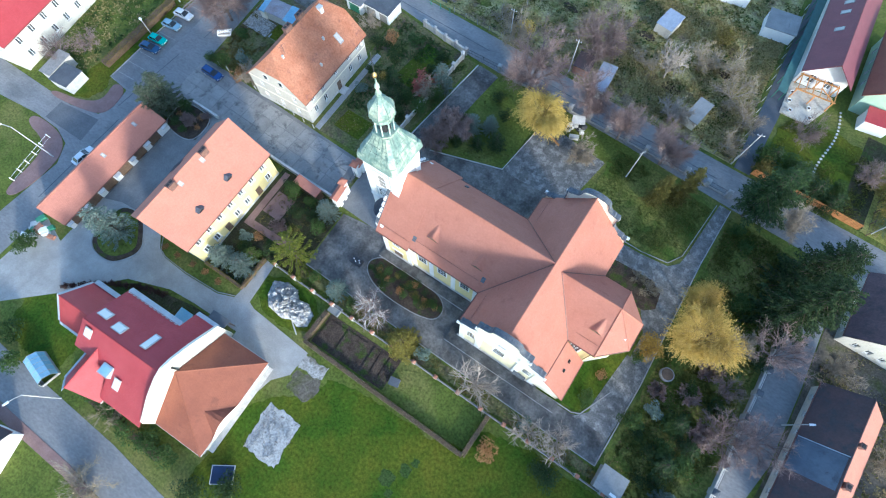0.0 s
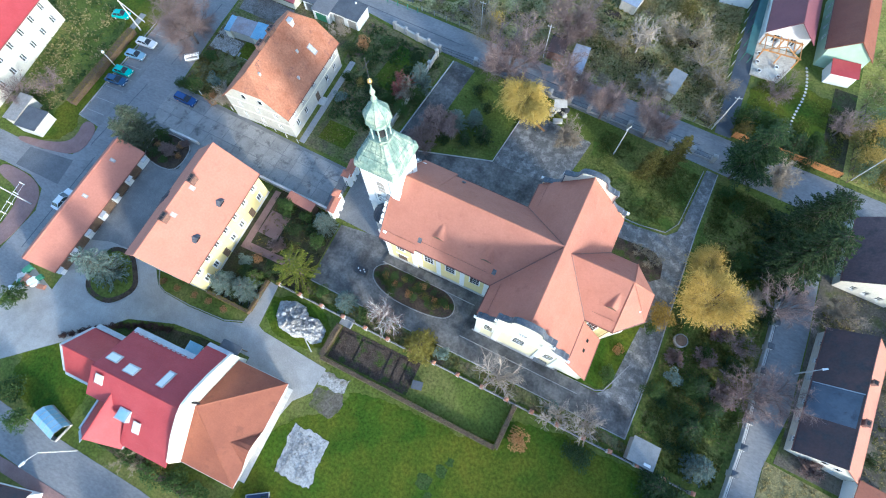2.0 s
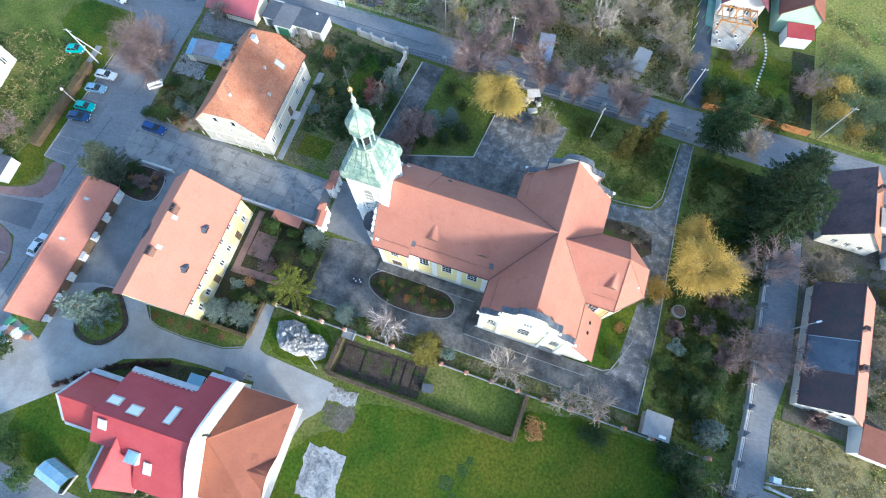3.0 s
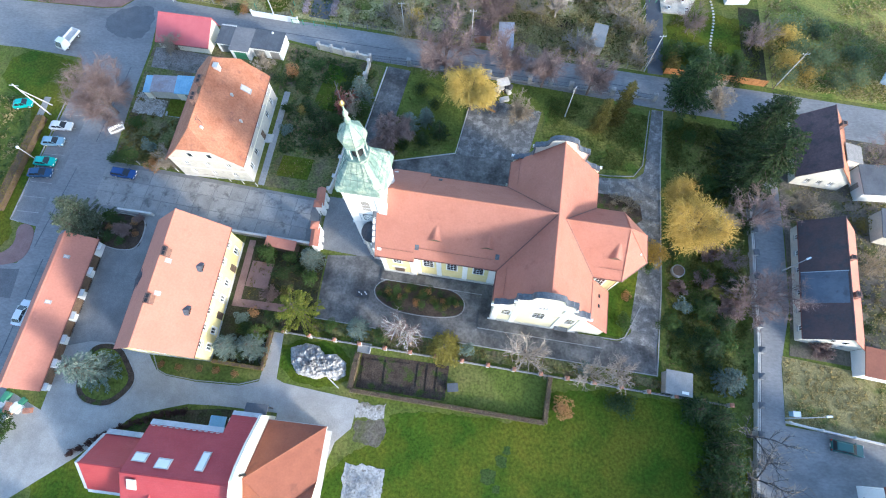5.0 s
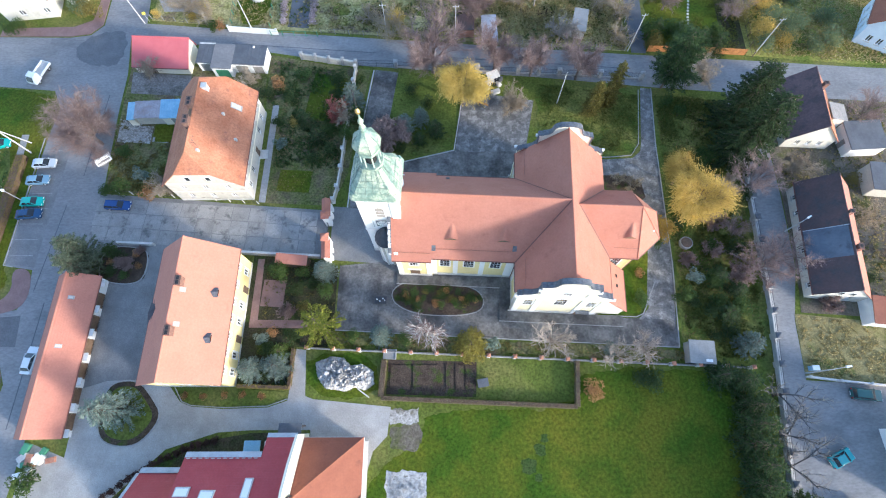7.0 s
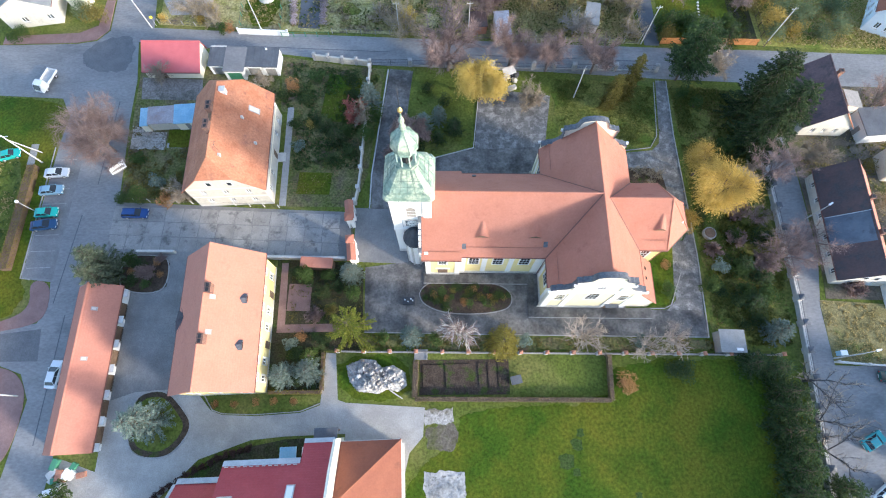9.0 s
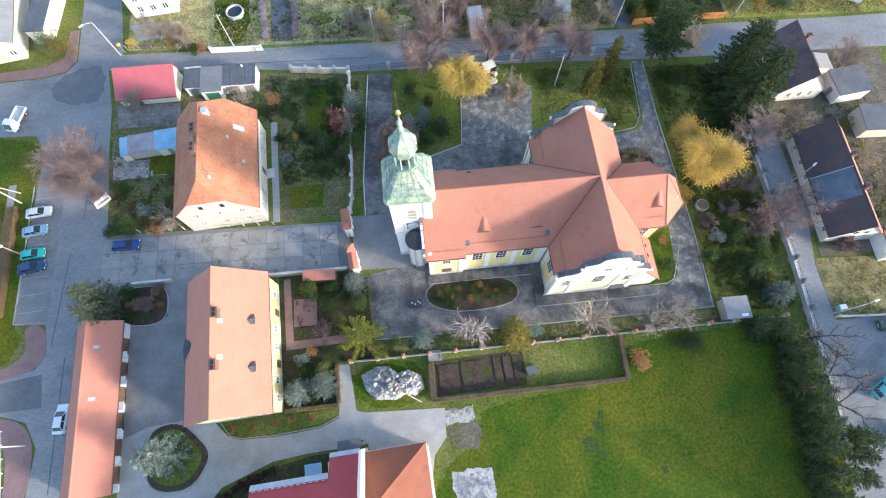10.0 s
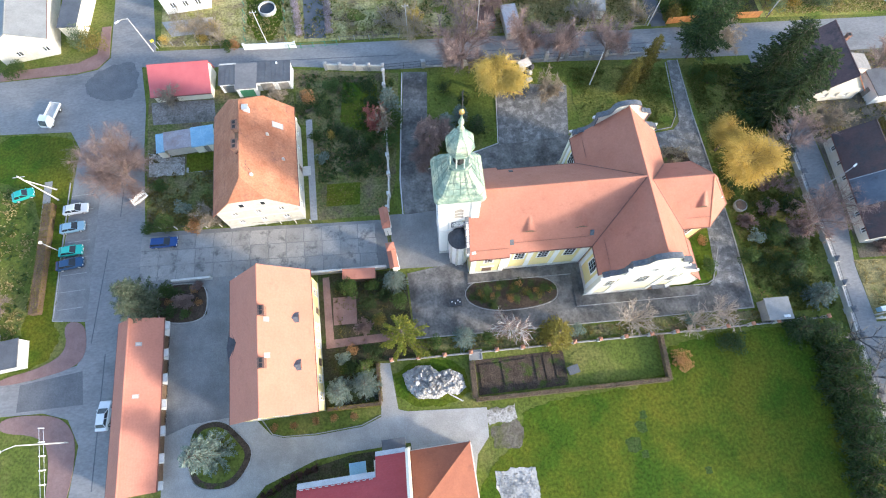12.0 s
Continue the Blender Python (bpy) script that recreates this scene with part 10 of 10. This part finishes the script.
part("frame", Geo().box(-1.7, 1.7, -1.3, -1.2, 0.6, 0.9).box(-1.7, 1.7, 1.2, 1.3, 0.6, 0.9).box(-1.7, -1.6, -1.2, 1.2, 0.6, 0.9).box(1.6, 1.7, -1.2, 1.2, 0.6, 0.9), GALV, trailer)
for s in (-1, 1):
    part("wheel", Geo().tube((0, s * 1.25, 0.3), (0, s * 1.42, 0.3), 0.3, n=12), RUBBER, trailer)
for x in (-1.4, 1.4):
    part("leg", Geo().tube((x, 0, 0), (x, 0, 0.7), 0.05, n=5), IRON, trailer)
# builders' yard south of the garages
rng_y = np.random.default_rng(31)
for i in range(14):
    s = rng_y.uniform(0.3, 0.8)
    st = thing("rubble_block", "pale block in the builders' yard", "block", pose(rng_y.uniform(-80.2, -75.6), rng_y.uniform(-10.6, -6.6), 0.04, 0, 0, rng_y.uniform(0, 90)), "rubble blocks")
    part("block", Geo().box(-s, s, -s * 0.6, s * 0.6, 0, s * 0.8), (PALE, WHITE, BRICK, GREENPAINT)[i % 4], st)

# pale things in the yards
tarp = thing("covered_stack", "pale stack under a white tarpaulin by the car park", "stack", pose(-79.9, 43.2, 0.04, 0, 0, 35))
part("stack", Geo().box(-1.2, 1.2, -0.8, 0.8, 0, 0.8), WOOD_GREY, tarp)
part("tarpaulin", Geo().add([(-1.4, -1.0, 0.45), (1.4, -1.0, 0.5), (1.4, 1.0, 0.45), (-1.4, 1.0, 0.5), (-1.25, -0.3, 1.25), (1.2, 0.1, 1.1)], [(0, 1, 5, 4), (1, 2, 5), (2, 3, 4, 5), (3, 0, 4)]), FRAME, tarp)
patch("front_yard_gravel", "pale gravel yard before the white house", [(-78.0, 83.6), (-67.5, 83.4), (-67.2, 78.4), (-71, 79.4), (-75.8, 79.4)], 0.07, GRAVEL, "yard")
patch("garden_plank_path", "tan plank path beside the gardens", [(-97.2, 49.0), (-95.8, 49.0), (-95.6, 38.8), (-96.9, 38.9)], 0.06, WOOD_GREY, "path")
a_pole = thing("braced_pole", "pale concrete utility pole with a slanting brace", "utility pole", pose(-94.3, 45.0, 0))
part("pole", Geo().tube((0, 0, 0), (0, 0, 9.0), 0.15, 0.1, 7), GALV, a_pole)
part("brace", Geo().tube((-0.6, 2.2, 0), (0, 0, 7.6), 0.13, 0.1, 7), GALV, a_pole)
part("crossarm", Geo().tube((-0.9, 0, 8.6), (0.9, 0, 8.6), 0.06, n=4), GALV, a_pole)
lamp_w = thing("park_lamp", "short white lamp post beside the parking bays", "street lamp", pose(-92.8, 34.9, 0))
part("pole", Geo().tube((0, 0, 0), (0, 0, 4.2), 0.07, 0.05, 7), GALV, lamp_w)
part("lamp_globe", Geo().lathe([(0.05, 4.2), (0.24, 4.32), (0.28, 4.5), (0.2, 4.66), (0.03, 4.72)], 10), FRAME, lamp_w)
sign = thing("road_sign", "small yellow square road sign on a post", "road sign", pose(-78.4, 76.7, 0, 0, 0, 30))
part("post", Geo().tube((0, 0, 0), (0, 0, 2.3), 0.035, n=6), GALV, sign)
part("sign_plate", Geo().box(-0.3, 0.3, -0.02, 0.02, 1.9, 2.5), material("yellow_sign", (0.75, 0.62, 0.03), (0.78, 0.65, 0.04), 1.0, 0.4, fine_amount=0.03), sign)
# faded bay lines and tar seams
for i in range(8):
    y = 24.4 + i * 3.0
    tagged(part("bay_line", Geo().box(-92.1, -88.0, y - 0.05, y + 0.05, 0.0, 0.037), KERB), "faded white parking bay line", "road marking", "bay lines")
for i, (x0, y0, x1, y1) in enumerate(((-86.0, 18.0, -84.6, 34.0), (-83.0, 40.0, -82.4, 58.0), (-60.0, 70.6, -30.0, 67.8), (-20.0, 66.9, 20.0, 63.4), (-83.9, -4.0, -83.6, 16.0))):
    tagged(part("tar_seam", Geo().wall((x0, y0), (x1, y1), 0.0, 0.034 + 0.001 * i, 0.16), SLATE), "dark tar seam along the asphalt", "road seam", kind="structure")
# eastern lane: small blue-white box van body by the gate
bx = thing("meter_box", "turquoise and white meter box by the plot wall", "box", pose(41.6, 4.6, 0.05))
part("cabinet", Geo().box(-0.5, 0.5, -0.35, 0.35, 0, 1.1), SHEET, bx)
part("lid", Geo().box(-0.55, 0.55, -0.4, 0.4, 1.1, 1.16), FRAME, bx)

# lane slabs of concrete, each its own piece
lane = bpy.data.objects["lane"]
mesh_slab = None
for i in range(13):
    for j in range(3):
        x = -77.6 + i * 3.1
        y = 34.2 - (x + 79) * 0.083 - j * 2.75
        if mesh_slab is None:
            o = part("concrete_slab", Geo().add([(-1.5, -1.32, 0), (1.5, -1.32, 0), (1.5, 1.32, 0), (-1.5, 1.32, 0), (-1.48, -1.3, 0.05), (1.48, -1.3, 0.05), (1.48, 1.3, 0.05), (-1.48, 1.3, 0.05)], [(3, 2, 1, 0), (4, 5, 6, 7), (0, 1, 5, 4), (1, 2, 6, 5), (2, 3, 7, 6), (3, 0, 4, 7)]), CONCRETE, lane)
            mesh_slab = o.data
        else:
            o = new("concrete_slab", mesh_slab)
            o.parent = lane
        o.matrix_basis = pose(x, y, 0.012 + 0.004 * ((i * 3 + j) % 3), 0, 0, -4.7)


# paving slabs, each its own piece
def slab_grid(parent_name, corner, ux, uy, nx, ny, top, gap=0.03, seed=1, mat=None):
    """A grid of paving slabs laid on a piece of ground."""
    parent = bpy.data.objects[parent_name]
    rng = np.random.default_rng(seed)
    ux, uy = Vector(ux), Vector(uy)
    w, d = ux.length - gap, uy.length - gap
    ang = math.degrees(math.atan2(ux.y, ux.x))
    shear = math.degrees(math.atan2(uy.y, uy.x)) - ang
    sx = uy.length * math.cos(math.radians(shear))
    sy = uy.length * math.sin(math.radians(shear)) - gap
    q = [(-w / 2 - sx / 2, -sy / 2), (w / 2 - sx / 2, -sy / 2), (w / 2 + sx / 2, sy / 2), (-w / 2 + sx / 2, sy / 2)]
    me = None
    for i in range(nx):
        for j in range(ny):
            c = Vector(corner) + ux * (i + 0.5) + uy * (j + 0.5)
            if me is None:
                o = part("paving_slab", Geo().prism(q, 0.0, 0.04), mat or SLAB, parent)
                me = o.data
            else:
                o = new("paving_slab", me)
                o.parent = parent
            o.matrix_basis = pose(c.x, c.y, top - 0.036 + rng.uniform(0.004, 0.014), rng.normal() * 0.12, rng.normal() * 0.12, ang)


slab_grid("yard_north", (-14.1, 44.8), (2.6, 0.0), (0.38, 2.24), 5, 5, 0.071, seed=2)
slab_grid("yard_south", (-34.0, 11.5), (2.2, -0.12), (0.0, 2.1), 3, 5, 0.050, seed=3, mat=PAVE)
slab_grid("yard_south", (14.6, 8.7), (2.2, -0.1), (0.0, 2.05), 3, 2, 0.050, seed=4, mat=PAVE)
slab_grid("path_east", (17.2, 15.0), (1.9, -0.1), (0.35, 2.1), 2, 5, 0.056, seed=5)
slab_grid("walk_north", (-32.9, 41.6), (2.4, 0.25), (0.34, 2.6), 2, 8, 0.066, seed=6, mat=PAVE)
slab_grid("apron_north", (-27.8, 36.8), (2.6, 0.0), (0.0, 2.5), 10, 2, 0.061, seed=7, mat=PAVE)
